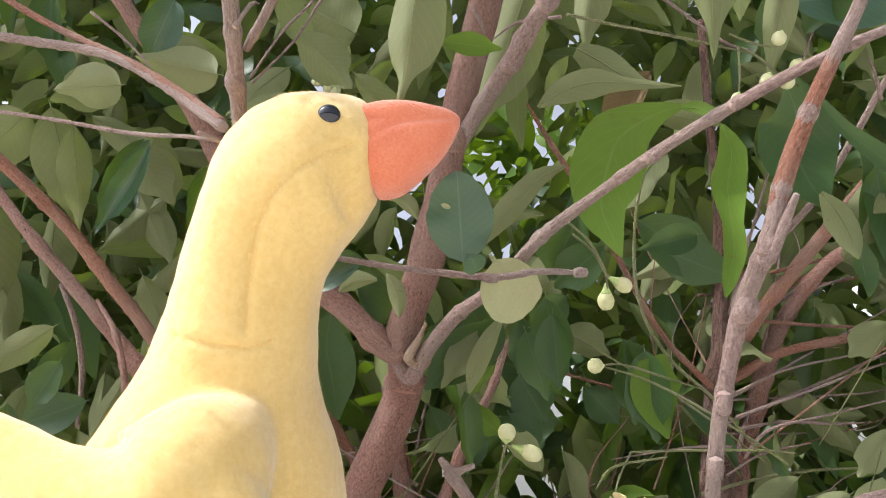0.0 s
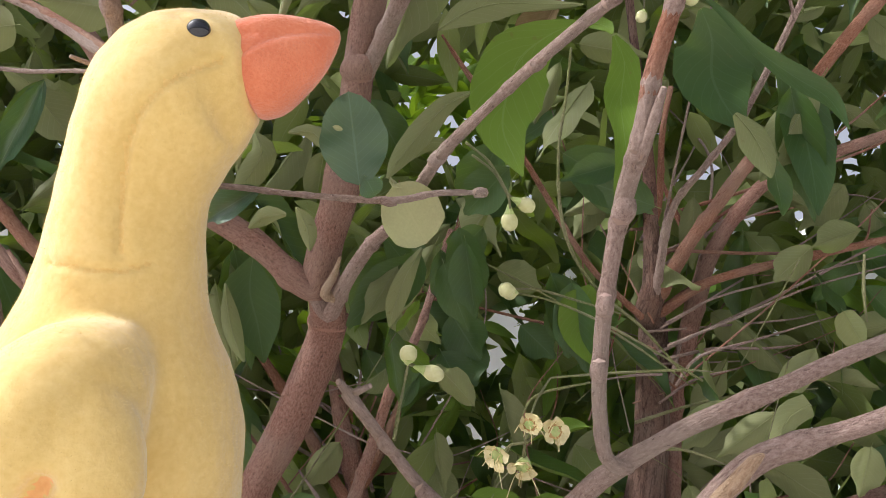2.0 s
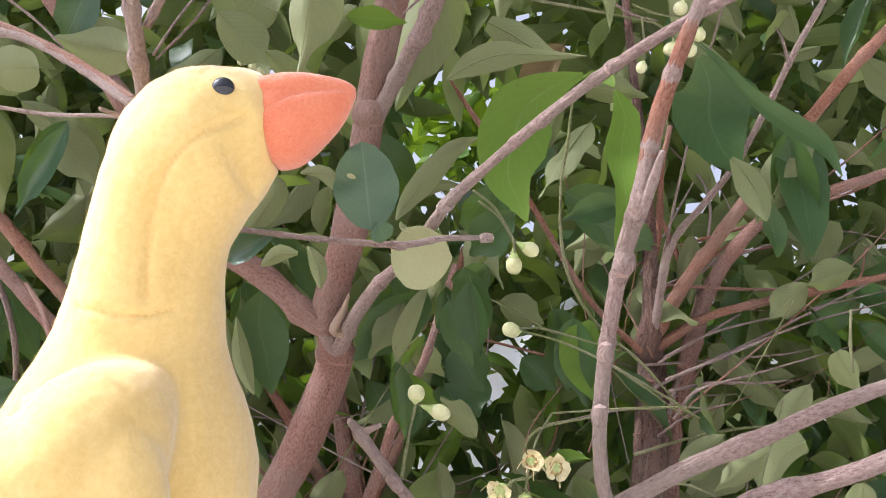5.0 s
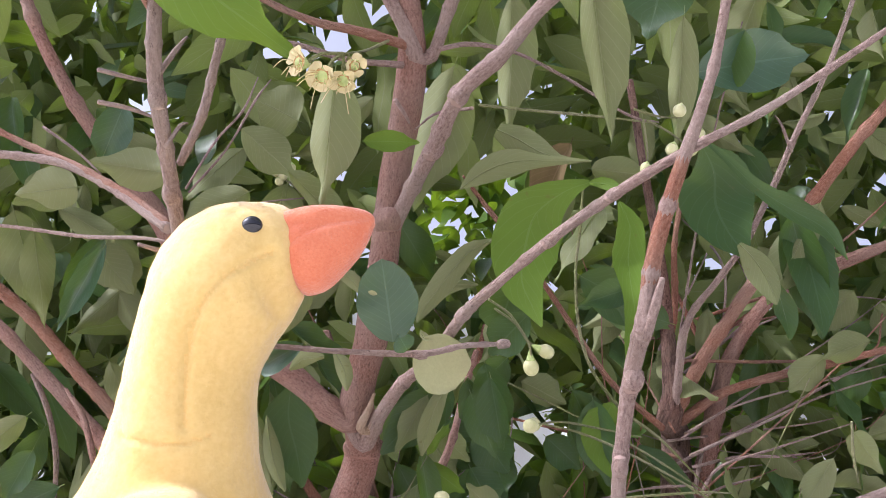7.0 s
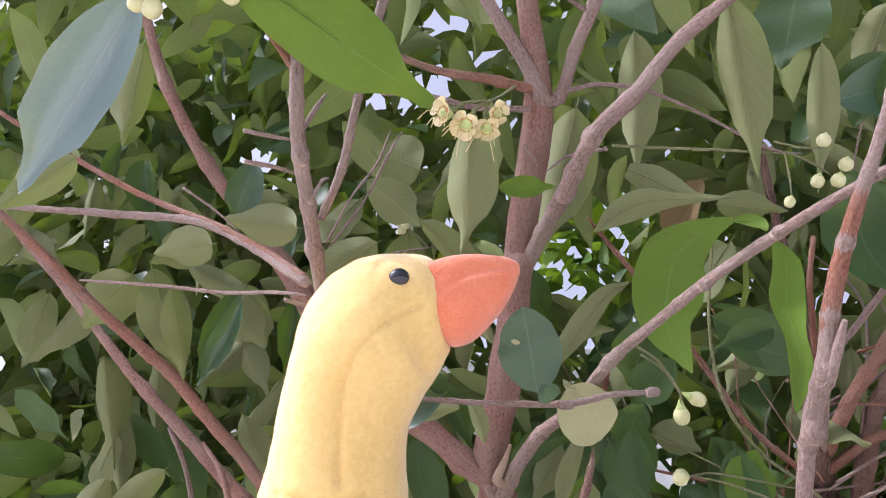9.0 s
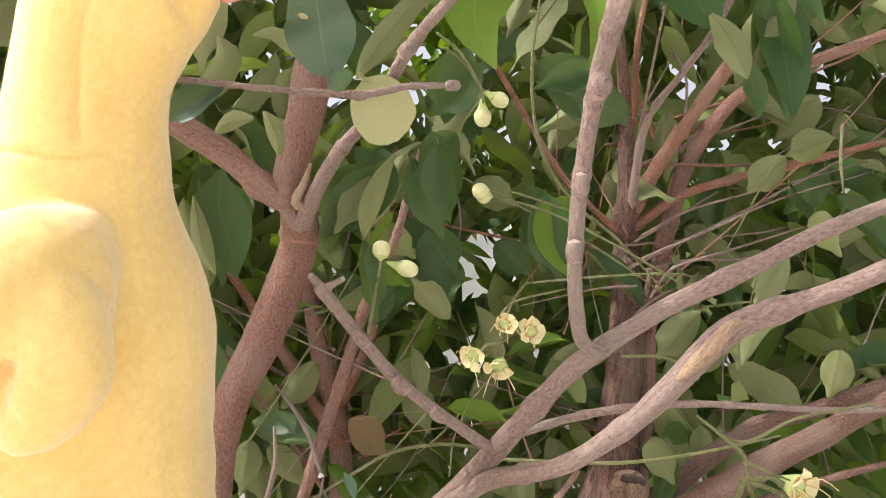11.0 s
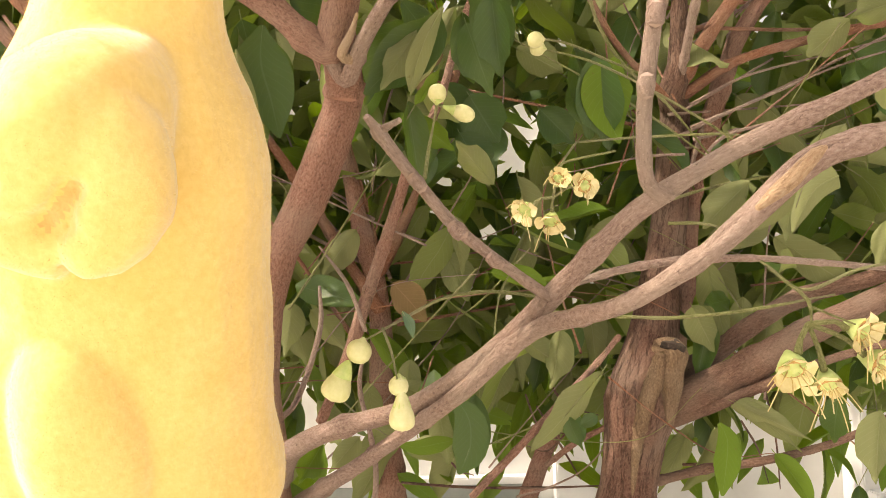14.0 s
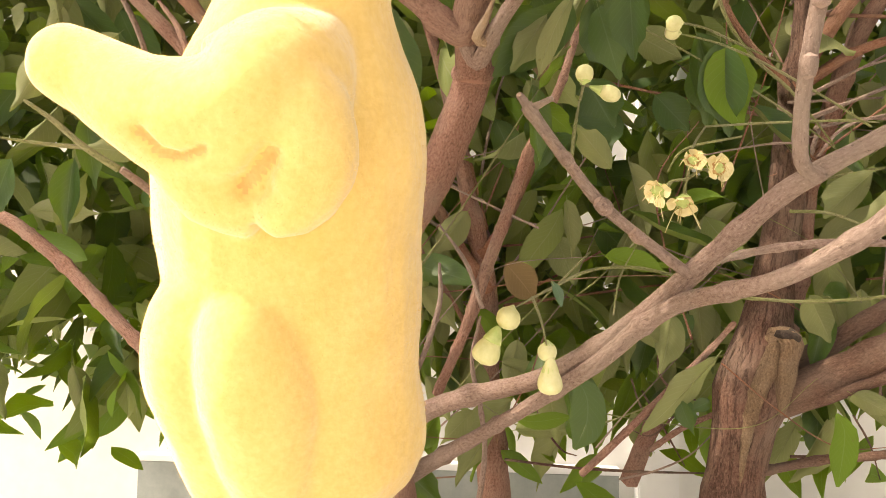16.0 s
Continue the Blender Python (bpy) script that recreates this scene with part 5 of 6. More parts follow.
leaf(far_tree, (-0.181, 1.074, 1.647), (-0.150, 1.133, 1.557), 0.0856, (-0.070, -0.962, 0.055), "t", "lance", 2)
leaf(near_tree, (-0.191, 0.985, 1.597), (-0.172, 1.005, 1.503), 0.0278, (-0.468, 0.963, 0.199), "u", "lance", 3)
leaf(near_tree, (0.020, 1.005, 1.544), (0.031, 1.051, 1.453), 0.0352, (0.340, -0.990, 0.157), "t", "ellip", 4)
leaf(near_tree, (-0.181, 1.013, 1.629), (-0.173, 1.036, 1.505), 0.0306, (-0.389, 0.940, 0.565), "u", "lance", 5)
leaf(near_tree, (-0.265, 1.027, 1.582), (-0.194, 1.028, 1.575), 0.0279, (-0.669, 0.938, 0.455), "u", "lance", 6)
leaf(far_tree, (-0.288, 1.194, 1.531), (-0.300, 1.195, 1.467), 0.0479, (0.090, -0.944, 0.123), "t", "ellip", 0)
leaf(far_tree, (-0.224, 1.150, 1.493), (-0.189, 1.173, 1.388), 0.0691, (0.394, -0.967, 0.031), "t", "lance", 1)
leaf(near_tree, (0.547, 0.893, 1.828), (0.469, 0.931, 1.701), 0.0598, (0.533, 0.771, 0.435), "u", "ellip", 3)
leaf(near_tree, (0.507, 0.897, 1.815), (0.547, 0.962, 1.663), 0.0639, (-0.388, -0.792, -0.362), "t", "lance", 4)
leaf(near_tree, (0.482, 0.955, 1.793), (0.510, 0.961, 1.706), 0.0416, (0.543, 0.821, 0.429), "u", "lance", 5)
leaf(far_tree, (0.671, 1.079, 1.688), (0.587, 1.073, 1.662), 0.0534, (0.865, 0.814, 0.569), "u", "lance", 6)
leaf(near_tree, (0.129, 1.099, 1.455), (0.078, 1.071, 1.510), 0.0364, (-0.036, 0.994, 0.428), "u", "ellip", 0)
leaf(near_tree, (0.042, 1.071, 1.577), (0.086, 1.099, 1.537), 0.0370, (-0.189, 0.980, 0.463), "u", "ellip", 1)
leaf(near_tree, (0.016, 0.952, 1.645), (0.062, 0.979, 1.590), 0.0361, (0.308, -0.956, -0.122), "t", "lance", 2)
leaf(near_tree, (-0.566, 0.977, 1.593), (-0.616, 0.973, 1.500), 0.0487, (-0.069, 0.861, 0.518), "u", "lance", 3)
leaf(near_tree, (-0.452, 0.938, 1.552), (-0.484, 0.952, 1.495), 0.0401, (0.072, -0.895, -0.122), "t", "ellip", 4)
leaf(near_tree, (-0.489, 0.982, 1.601), (-0.582, 0.985, 1.531), 0.0420, (-0.231, 0.872, 0.347), "u", "lance", 5)
leaf(near_tree, (-0.543, 0.988, 1.447), (-0.563, 1.006, 1.350), 0.0422, (0.192, -0.886, 0.003), "t", "lance", 6)
leaf(near_tree, (-0.559, 0.887, 1.429), (-0.597, 0.901, 1.354), 0.0443, (0.242, -0.856, 0.037), "t", "lance", 0)
leaf(near_tree, (-0.466, 0.993, 1.455), (-0.542, 1.011, 1.465), 0.0353, (-0.757, 0.870, 0.348), "u", "ellip", 1)
leaf(far_tree, (-0.618, 1.087, 1.371), (-0.586, 1.111, 1.452), 0.0389, (-0.645, 0.856, 0.032), "u", "lance", 2)
leaf(far_tree, (-0.271, 1.177, 1.496), (-0.255, 1.199, 1.405), 0.0402, (-0.231, 0.942, 0.339), "u", "lance", 3)
leaf(far_tree, (-0.187, 1.175, 1.462), (-0.215, 1.195, 1.380), 0.0463, (0.046, -0.956, -0.036), "t", "ellip", 4)
leaf(far_tree, (-0.155, 1.234, 1.308), (-0.163, 1.230, 1.229), 0.0479, (0.015, 0.973, -0.063), "u", "lance", 5)
leaf(far_tree, (-0.279, 1.286, 1.388), (-0.260, 1.307, 1.329), 0.0422, (-0.051, 0.949, 0.212), "u", "ellip", 6)
leaf(near_tree, (0.052, 1.108, 1.499), (0.029, 1.111, 1.448), 0.0293, (-0.099, -0.975, -0.170), "t", "lance", 0)
leaf(near_tree, (0.020, 1.037, 1.534), (0.077, 1.061, 1.493), 0.0305, (0.040, -0.970, -0.265), "f", "ellip", 1)
leaf(far_tree, (0.125, 1.200, 1.564), (0.139, 1.197, 1.490), 0.0560, (-0.189, -0.964, 0.018), "t", "ellip", 2)
leaf(far_tree, (0.617, 1.113, 1.675), (0.552, 1.117, 1.622), 0.0460, (0.486, 0.837, 0.386), "u", "ellip", 3)
leaf(near_tree, (0.615, 1.034, 1.395), (0.602, 1.057, 1.334), 0.0423, (0.809, 0.846, 0.139), "u", "ellip", 4)
leaf(far_tree, (0.541, 1.134, 1.447), (0.510, 1.127, 1.370), 0.0382, (0.050, 0.923, 0.163), "u", "lance", 5)
leaf(far_tree, (0.422, 1.154, 1.275), (0.399, 1.147, 1.185), 0.0382, (-0.113, -0.959, 0.261), "t", "lance", 6)
leaf(far_tree, (0.487, 1.198, 1.304), (0.481, 1.194, 1.225), 0.0400, (0.280, 0.939, -0.004), "u", "lance", 0)
leaf(far_tree, (0.168, 1.170, 1.252), (0.238, 1.187, 1.203), 0.0387, (0.322, 0.982, 0.222), "u", "lance", 1)
leaf(far_tree, (0.261, 1.214, 1.263), (0.213, 1.231, 1.208), 0.0403, (-0.266, -0.979, -0.005), "t", "lance", 2)
# no hole is cut: a pale disc imitates the brightness behind it
leaf(near_tree, (-0.010, 0.621, 1.640), (-0.002, 0.623, 1.638), 0.0044, (0.035, -0.955, -0.294), "y", "round", 3, "small pale disc painted as light through a bitten hole")
blade(near_tree, "f", (-0.01, -0.95, -0.30), 0.10, (0.206, 0.665, 1.761, 0.0027), (0.182, 0.672, 1.755, 0.0128), (0.153, 0.685, 1.737, 0.0302), (0.140, 0.688, 1.703, 0.0342), (0.134, 0.685, 1.667, 0.0241), (0.142, 0.680, 1.639, 0.0113), (0.149, 0.675, 1.617, 0.0010), label="wavy bright green leaf hanging in the shade")
blade(near_tree, "f", (-0.01, -0.95, -0.30), 0.30, (0.206, 0.665, 1.760, 0.0016), (0.217, 0.660, 1.758, 0.0058), (0.226, 0.650, 1.747, 0.0062), (0.228, 0.645, 1.738, 0.0015))
blade(near_tree, "f", (-0.01, -0.95, -0.30), 0.25, (0.218, 0.600, 1.710, 0.0019), (0.226, 0.605, 1.689, 0.0114), (0.222, 0.610, 1.657, 0.0146), (0.220, 0.600, 1.623, 0.0087), (0.220, 0.600, 1.602, 0.0095), (0.212, 0.595, 1.575, 0.0058), (0.207, 0.590, 1.561, 0.0009), label="ragged bright green leaf hanging edge on")
blade(near_tree, "t", (-0.01, -0.95, -0.30), 0.15, (0.394, 0.860, 1.898, 0.0041), (0.411, 0.880, 1.869, 0.0405), (0.410, 0.890, 1.828, 0.0487), (0.419, 0.885, 1.787, 0.0315), (0.436, 0.875, 1.747, 0.0020), label="broad dark green leaf")
blade(near_tree, "t", (-0.01, -0.95, -0.30), 0.30, (0.497, 0.900, 1.847, 0.0057), (0.519, 0.910, 1.810, 0.0268), (0.526, 0.915, 1.756, 0.0314), (0.526, 0.910, 1.700, 0.0219), (0.520, 0.900, 1.652, 0.0013))
blade(near_tree, "t", (-0.01, -0.95, -0.30), 0.40, (0.367, 0.800, 1.884, 0.0013), (0.395, 0.800, 1.853, 0.0048), (0.432, 0.810, 1.815, 0.0087), (0.474, 0.820, 1.788, 0.0131), (0.508, 0.820, 1.762, 0.0112), (0.521, 0.810, 1.720, 0.0008))
blade(near_tree, "u", (0.01, 0.95, 0.30), 0.35, (0.420, 0.860, 1.762, 0.0033), (0.441, 0.865, 1.736, 0.0178), (0.449, 0.860, 1.704, 0.0130), (0.450, 0.855, 1.682, 0.0013))
blade(near_tree, "t", (-0.01, -0.95, -0.30), 0.50, (0.460, 0.870, 1.714, 0.0033), (0.467, 0.880, 1.688, 0.0132), (0.469, 0.880, 1.664, 0.0111), (0.464, 0.870, 1.643, 0.0019))
blade(near_tree, "u", (0.01, 0.95, 0.30), 0.20, (0.078, 0.700, 1.774, 0.0011), (0.103, 0.705, 1.795, 0.0124), (0.134, 0.710, 1.809, 0.0154), (0.163, 0.710, 1.809, 0.0074), (0.218, 0.700, 1.802, 0.0008), label="curled olive leaf with its pale under side out")
blade(near_tree, "u", (0.01, 0.95, 0.30), 0.30, (0.123, 0.735, 1.862, 0.0084), (0.147, 0.735, 1.848, 0.0179), (0.169, 0.730, 1.829, 0.0141), (0.187, 0.722, 1.816, 0.0058), (0.215, 0.715, 1.810, 0.0009))
blade(near_tree, "u", (0.01, 0.95, 0.30), 0.20, (0.113, 0.760, 1.740, 0.0012), (0.087, 0.765, 1.729, 0.0094), (0.059, 0.770, 1.698, 0.0129), (0.039, 0.775, 1.674, 0.0094), (0.027, 0.775, 1.653, 0.0012))
blade(near_tree, "u", (0.01, 0.95, 0.30), 0.30, (0.096, 0.800, 1.701, 0.0012), (0.073, 0.800, 1.702, 0.0067), (0.050, 0.810, 1.696, 0.0086), (0.030, 0.810, 1.675, 0.0012))
blade(near_tree, "t", (-0.01, -0.95, -0.30), 0.20, (0.057, 0.920, 1.619, 0.0020), (0.046, 0.930, 1.598, 0.0229), (0.011, 0.940, 1.570, 0.0283), (-0.026, 0.940, 1.534, 0.0020))
blade(near_tree, "u", (0.01, 0.95, 0.30), 0.30, (0.061, 0.890, 1.613, 0.0019), (0.045, 0.890, 1.585, 0.0096), (0.031, 0.900, 1.552, 0.0109), (0.025, 0.900, 1.526, 0.0013))
blade(near_tree, "u", (0.01, 0.95, 0.30), 0.30, (-0.126, 0.860, 1.741, 0.0020), (-0.116, 0.860, 1.716, 0.0156), (-0.133, 0.870, 1.689, 0.0143), (-0.147, 0.870, 1.665, 0.0019))
blade(near_tree, "u", (0.01, 0.95, 0.30), 0.40, (-0.076, 0.800, 1.624, 0.0018), (-0.095, 0.805, 1.626, 0.0089), (-0.107, 0.810, 1.620, 0.0072), (-0.115, 0.810, 1.613, 0.0012))
blade(near_tree, "u", (0.01, 0.95, 0.30), 0.40, (-0.066, 0.800, 1.631, 0.0018), (-0.057, 0.800, 1.617, 0.0088), (-0.052, 0.800, 1.600, 0.0076), (-0.051, 0.800, 1.586, 0.0012))
blade(near_tree, "u", (0.01, 0.95, 0.30), 0.50, (-0.082, 0.830, 1.727, 0.0019), (-0.064, 0.830, 1.730, 0.0070), (-0.048, 0.830, 1.720, 0.0088), (-0.037, 0.830, 1.702, 0.0013))
blade(near_tree, "t", (-0.01, -0.95, -0.30), 0.15, (-0.150, 1.000, 1.635, 0.0029), (-0.154, 1.010, 1.593, 0.0333), (-0.144, 1.020, 1.551, 0.0303), (-0.134, 1.020, 1.504, 0.0021))
blade(near_tree, "u", (0.01, 0.95, 0.30), 0.40, (-0.165, 0.930, 1.583, 0.0013), (-0.159, 0.930, 1.546, 0.0106), (-0.150, 0.930, 1.516, 0.0092), (-0.139, 0.930, 1.493, 0.0013))
blade(near_tree, "u", (0.01, 0.95, 0.30), 0.30, (-0.201, 0.920, 1.560, 0.0013), (-0.188, 0.920, 1.564, 0.0053), (-0.173, 0.920, 1.567, 0.0010))
blade(near_tree, "u", (-0.09, 0.93, 0.37), 0.15, (-0.173, 0.900, 1.586, 0.0014), (-0.208, 0.900, 1.583, 0.0096), (-0.243, 0.900, 1.578, 0.0138), (-0.275, 0.900, 1.577, 0.0055))
blade(far_tree, "f", (0.01, -1.00, -0.08), 0.12, (0.283, 1.050, 1.605, 0.0042), (0.272, 1.060, 1.579, 0.0314), (0.273, 1.070, 1.542, 0.0273), (0.285, 1.060, 1.499, 0.0021))
blade(near_tree, "b", (0.01, -1.00, -0.08), 0.10, (-0.274, 1.120, 1.360, 0.0037), (-0.286, 1.130, 1.323, 0.0226), (-0.271, 1.130, 1.277, 0.0210), (-0.249, 1.120, 1.248, 0.0030))
blade(near_tree, "t", (0.01, -1.00, -0.08), 0.15, (-0.201, 1.100, 1.454, 0.0037), (-0.190, 1.100, 1.417, 0.0265), (-0.186, 1.100, 1.380, 0.0235), (-0.190, 1.100, 1.350, 0.0022))
blade(near_tree, "t", (0.01, -1.00, -0.08), 0.15, (0.068, 0.950, 1.199, 0.0025), (0.083, 0.950, 1.174, 0.0173), (0.083, 0.960, 1.139, 0.0187), (0.070, 0.960, 1.115, 0.0019))
blade(near_tree, "f", (0.01, -1.00, -0.08), 0.30, (0.003, 1.000, 1.142, 0.0020), (0.027, 1.000, 1.138, 0.0085), (0.050, 1.000, 1.142, 0.0098), (0.068, 1.000, 1.145, 0.0020))
blade(near_tree, "b", (0.01, -1.00, -0.08), 0.30, (0.022, 0.620, 1.296, 0.0008), (0.027, 0.620, 1.288, 0.0039), (0.029, 0.620, 1.278, 0.0006))
blade(far_tree, "u", (-0.01, 1.00, 0.08), 0.15, (0.462, 1.300, 1.360, 0.0026), (0.498, 1.300, 1.394, 0.0191), (0.555, 1.310, 1.412, 0.0245), (0.614, 1.320, 1.457, 0.0027))
blade(far_tree, "u", (-0.01, 1.00, 0.08), 0.40, (0.530, 1.000, 1.444, 0.0146), (0.504, 1.000, 1.431, 0.0159), (0.483, 1.000, 1.401, 0.0099), (0.472, 1.000, 1.378, 0.0013))
blade(far_tree, "f", (0.01, -1.00, -0.08), 0.15, (0.393, 1.050, 1.150, 0.0020), (0.402, 1.050, 1.130, 0.0136), (0.399, 1.050, 1.097, 0.0163), (0.393, 1.050, 1.063, 0.0020))
blade(far_tree, "u", (-0.01, 1.00, 0.08), 0.40, (0.427, 1.100, 1.164, 0.0022), (0.455, 1.100, 1.155, 0.0093), (0.483, 1.100, 1.135, 0.0072), (0.502, 1.100, 1.118, 0.0011))
bud(far_tree, (0.318, 0.700, 1.859), 0.0070, (0.367, -0.358, 0.910), 1.0)
bud(far_tree, (0.339, 0.713, 1.836), 0.0072, (0.367, -0.358, 0.910), 1.0)
bud(far_tree, (0.330, 0.718, 1.821), 0.0075, (0.367, -0.358, 0.910), 1.0)
bud(far_tree, (0.309, 0.716, 1.821), 0.0070, (0.367, -0.358, 0.910), 1.0)
bud(far_tree, (0.279, 0.721, 1.802), 0.0061, (0.367, -0.358, 0.910), 1.0)
bud(near_tree, (0.153, 0.696, 1.598), 0.0070, (-0.865, -0.275, 0.383), 1.3)
bud(near_tree, (0.139, 0.701, 1.585), 0.0075, (-0.030, -0.410, 0.917), 1.25)
bud(near_tree, (0.142, 0.776, 1.539), 0.0074, (0.899, 0.077, 0.075), 1.0)
bud(far_tree, (-0.178, 0.912, 1.914), 0.0061, (0.069, -0.397, 0.915), 1.0)
bud(far_tree, (-0.165, 0.917, 1.908), 0.0061, (0.069, -0.397, 0.915), 1.0)
bud(far_tree, (-0.144, 0.917, 1.914), 0.0061, (0.069, -0.397, 0.915), 1.0)
bud(far_tree, (-0.156, 0.920, 1.903), 0.0061, (0.069, -0.397, 0.915), 1.0)
bud(far_tree, (-0.161, 0.922, 1.897), 0.0061, (0.069, -0.397, 0.915), 1.0)
bud(near_tree, (-0.283, 0.376, 1.879), 0.0080, (0.493, -0.276, 0.806), 1.05)
bud(near_tree, (-0.273, 0.384, 1.865), 0.0089, (0.493, -0.276, 0.806), 1.05)
bud(near_tree, (-0.256, 0.386, 1.868), 0.0080, (0.493, -0.276, 0.806), 1.05)
bud(near_tree, (-0.221, 0.395, 1.863), 0.0080, (0.493, -0.276, 0.806), 1.05)
bud(near_tree, (-0.199, 0.401, 1.858), 0.0076, (0.493, -0.276, 0.806), 1.05)
bud(near_tree, (-0.279, 0.370, 1.892), 0.0080, (0.493, -0.276, 0.806), 1.05)
bud(near_tree, (-0.255, 0.374, 1.894), 0.0080, (0.493, -0.276, 0.806), 1.05)
bud(near_tree, (-0.269, 0.391, 1.851), 0.0072, (0.493, -0.276, 0.806), 1.05)
bud(near_tree, (-0.258, 0.395, 1.847), 0.0076, (0.493, -0.276, 0.806), 1.05)
bud(near_tree, (0.050, 0.672, 1.463), 0.0073, (-0.112, 0.074, -0.996), 1.0)
bud(near_tree, (0.069, 0.674, 1.448), 0.0068, (-0.896, -0.035, 0.309), 1.45)
bud(near_tree, (0.151, 0.828, 1.548), 0.0074, (0.999, 0.021, -0.111), 1.0)
bud(near_tree, (-0.009, 0.626, 1.269), 0.0084, (0.309, -0.056, 0.794), 1.0)
bud(near_tree, (-0.023, 0.623, 1.247), 0.0099, (0.411, -0.063, 0.893), 1.25)
bud(near_tree, (0.019, 0.613, 1.246), 0.0068, (0.012, -0.076, 0.997), 1.0)
bud(near_tree, (0.021, 0.610, 1.227), 0.0092, (0.012, -0.076, 0.997), 1.2)
branch(near_tree, "stalk", STALK, (-0.245, 0.389, 1.891, 0.0018), (-0.229, 0.392, 1.878, 0.0015), (-0.199, 0.401, 1.859, 0.0007), sides=6)
branch(near_tree, "stalk", STALK, (-0.245, 0.389, 1.891, 0.0016), (-0.255, 0.387, 1.878, 0.0014), (-0.273, 0.383, 1.867, 0.0006), sides=6)
branch(near_tree, "stalk", STALK, (-0.235, 0.394, 1.883, 0.0014), (-0.225, 0.395, 1.873, 0.0012), (-0.220, 0.394, 1.864, 0.0006), sides=6)
branch(near_tree, "stalk", STALK, (-0.204, 0.399, 1.884, 0.0018), (-0.224, 0.392, 1.885, 0.0017), (-0.249, 0.381, 1.889, 0.0015), (-0.278, 0.371, 1.892, 0.0006), sides=6)
branch(near_tree, "stalk", STALK, (-0.255, 0.389, 1.886, 0.0012), (-0.277, 0.380, 1.885, 0.0012), (-0.282, 0.375, 1.880, 0.0005), sides=6)
branch(near_tree, "stalk", STALK, (-0.239, 0.392, 1.885, 0.0014), (-0.252, 0.393, 1.866, 0.0012), (-0.265, 0.391, 1.853, 0.0006), sides=6)
branch(far_tree, "stalk", STALK, (0.270, 0.703, 1.864, 0.0013), (0.299, 0.709, 1.857, 0.0013), (0.321, 0.712, 1.857, 0.0006), sides=6)
branch(far_tree, "stalk", STALK, (0.284, 0.709, 1.853, 0.0013), (0.310, 0.718, 1.842, 0.0013), (0.332, 0.727, 1.827, 0.0006), sides=6)
branch(far_tree, "stalk", STALK, (0.280, 0.708, 1.854, 0.0013), (0.284, 0.721, 1.826, 0.0013), (0.284, 0.728, 1.810, 0.0006), sides=6)
branch(near_tree, "stalk", STALK, (0.099, 0.650, 1.638, 0.0013), (0.119, 0.665, 1.627, 0.0013), (0.136, 0.684, 1.605, 0.0013), (0.140, 0.699, 1.590, 0.0007), sides=6)
branch(near_tree, "stalk", STALK, (0.137, 0.690, 1.607, 0.0011), (0.145, 0.694, 1.601, 0.0011), (0.151, 0.696, 1.598, 0.0006), sides=6)
branch(far_tree, "stalk", STALK, (0.148, 0.777, 1.540, 0.0012), (0.180, 0.817, 1.548, 0.0012), (0.229, 0.865, 1.546, 0.0013), (0.287, 0.914, 1.541, 0.0007), sides=6)
branch(far_tree, "stalk", STALK, (-0.125, 0.936, 1.874, 0.0013), (-0.143, 0.926, 1.892, 0.0013), (-0.160, 0.920, 1.903, 0.0013), (-0.176, 0.914, 1.912, 0.0005), sides=6)
branch(near_tree, "stalk", STALK, (0.047, 0.679, 1.443, 0.0013), (0.049, 0.676, 1.453, 0.0013), (0.050, 0.673, 1.460, 0.0007), sides=6)
branch(near_tree, "stalk", STALK, (0.047, 0.678, 1.457, 0.0015), (0.057, 0.676, 1.453, 0.0015), (0.066, 0.674, 1.449, 0.0010), sides=6)
flower_cluster(near_tree, (0.156, 0.789, 1.396), [(0.159, 0.778, 1.411, 0.0112), (0.183, 0.783, 1.406, 0.0122), (0.130, 0.788, 1.385, 0.0127), (0.154, 0.793, 1.375, 0.0127)], "withering cream flowers with long stamens")
flower_cluster(near_tree, (0.290, 0.588, 1.283), [(0.275, 0.581, 1.255, 0.0153), (0.322, 0.581, 1.278, 0.0138), (0.334, 0.586, 1.257, 0.0138), (0.304, 0.593, 1.243, 0.0138)], "withering cream flowers with brown hearts")
flower_cluster(near_tree, (-0.013, 0.454, 1.777), [(-0.044, 0.445, 1.764, 0.0105), (-0.028, 0.454, 1.758, 0.0113), (-0.013, 0.460, 1.757, 0.0105), (-0.005, 0.460, 1.770, 0.0092)], "open cream flowers with long stamens")
branch(near_tree, "stalk", STALK, (0.268, 0.606, 1.326, 0.0012), (0.284, 0.600, 1.310, 0.0013), (0.294, 0.594, 1.298, 0.0015), (0.292, 0.588, 1.283, 0.0007), sides=6)
branch(near_tree, "stalk", STALK, (0.293, 0.587, 1.294, 0.0010), (0.307, 0.582, 1.287, 0.0009), (0.317, 0.577, 1.282, 0.0005), sides=6)
branch(near_tree, "stalk", STALK, (0.197, 0.885, 1.466, 0.0013), (0.173, 0.837, 1.435, 0.0012), (0.156, 0.789, 1.396, 0.0006), sides=6)
branch(near_tree, "stalk", STALK, (0.010, 0.662, 1.935, 0.0018), (-0.005, 0.559, 1.852, 0.0013), (-0.013, 0.454, 1.777, 0.0006), sides=6)
branch(near_tree, "knot", LIMB, (0.194, 0.478, 1.558, 0.0059), (0.197, 0.475, 1.567, 0.0066), (0.200, 0.473, 1.575, 0.0059), rough=0.3, knots=0)
branch(near_tree, "knot", LIMB, (0.188, 0.512, 1.525, 0.0061), (0.191, 0.510, 1.532, 0.0069), (0.193, 0.508, 1.539, 0.0061), rough=0.3, knots=0)
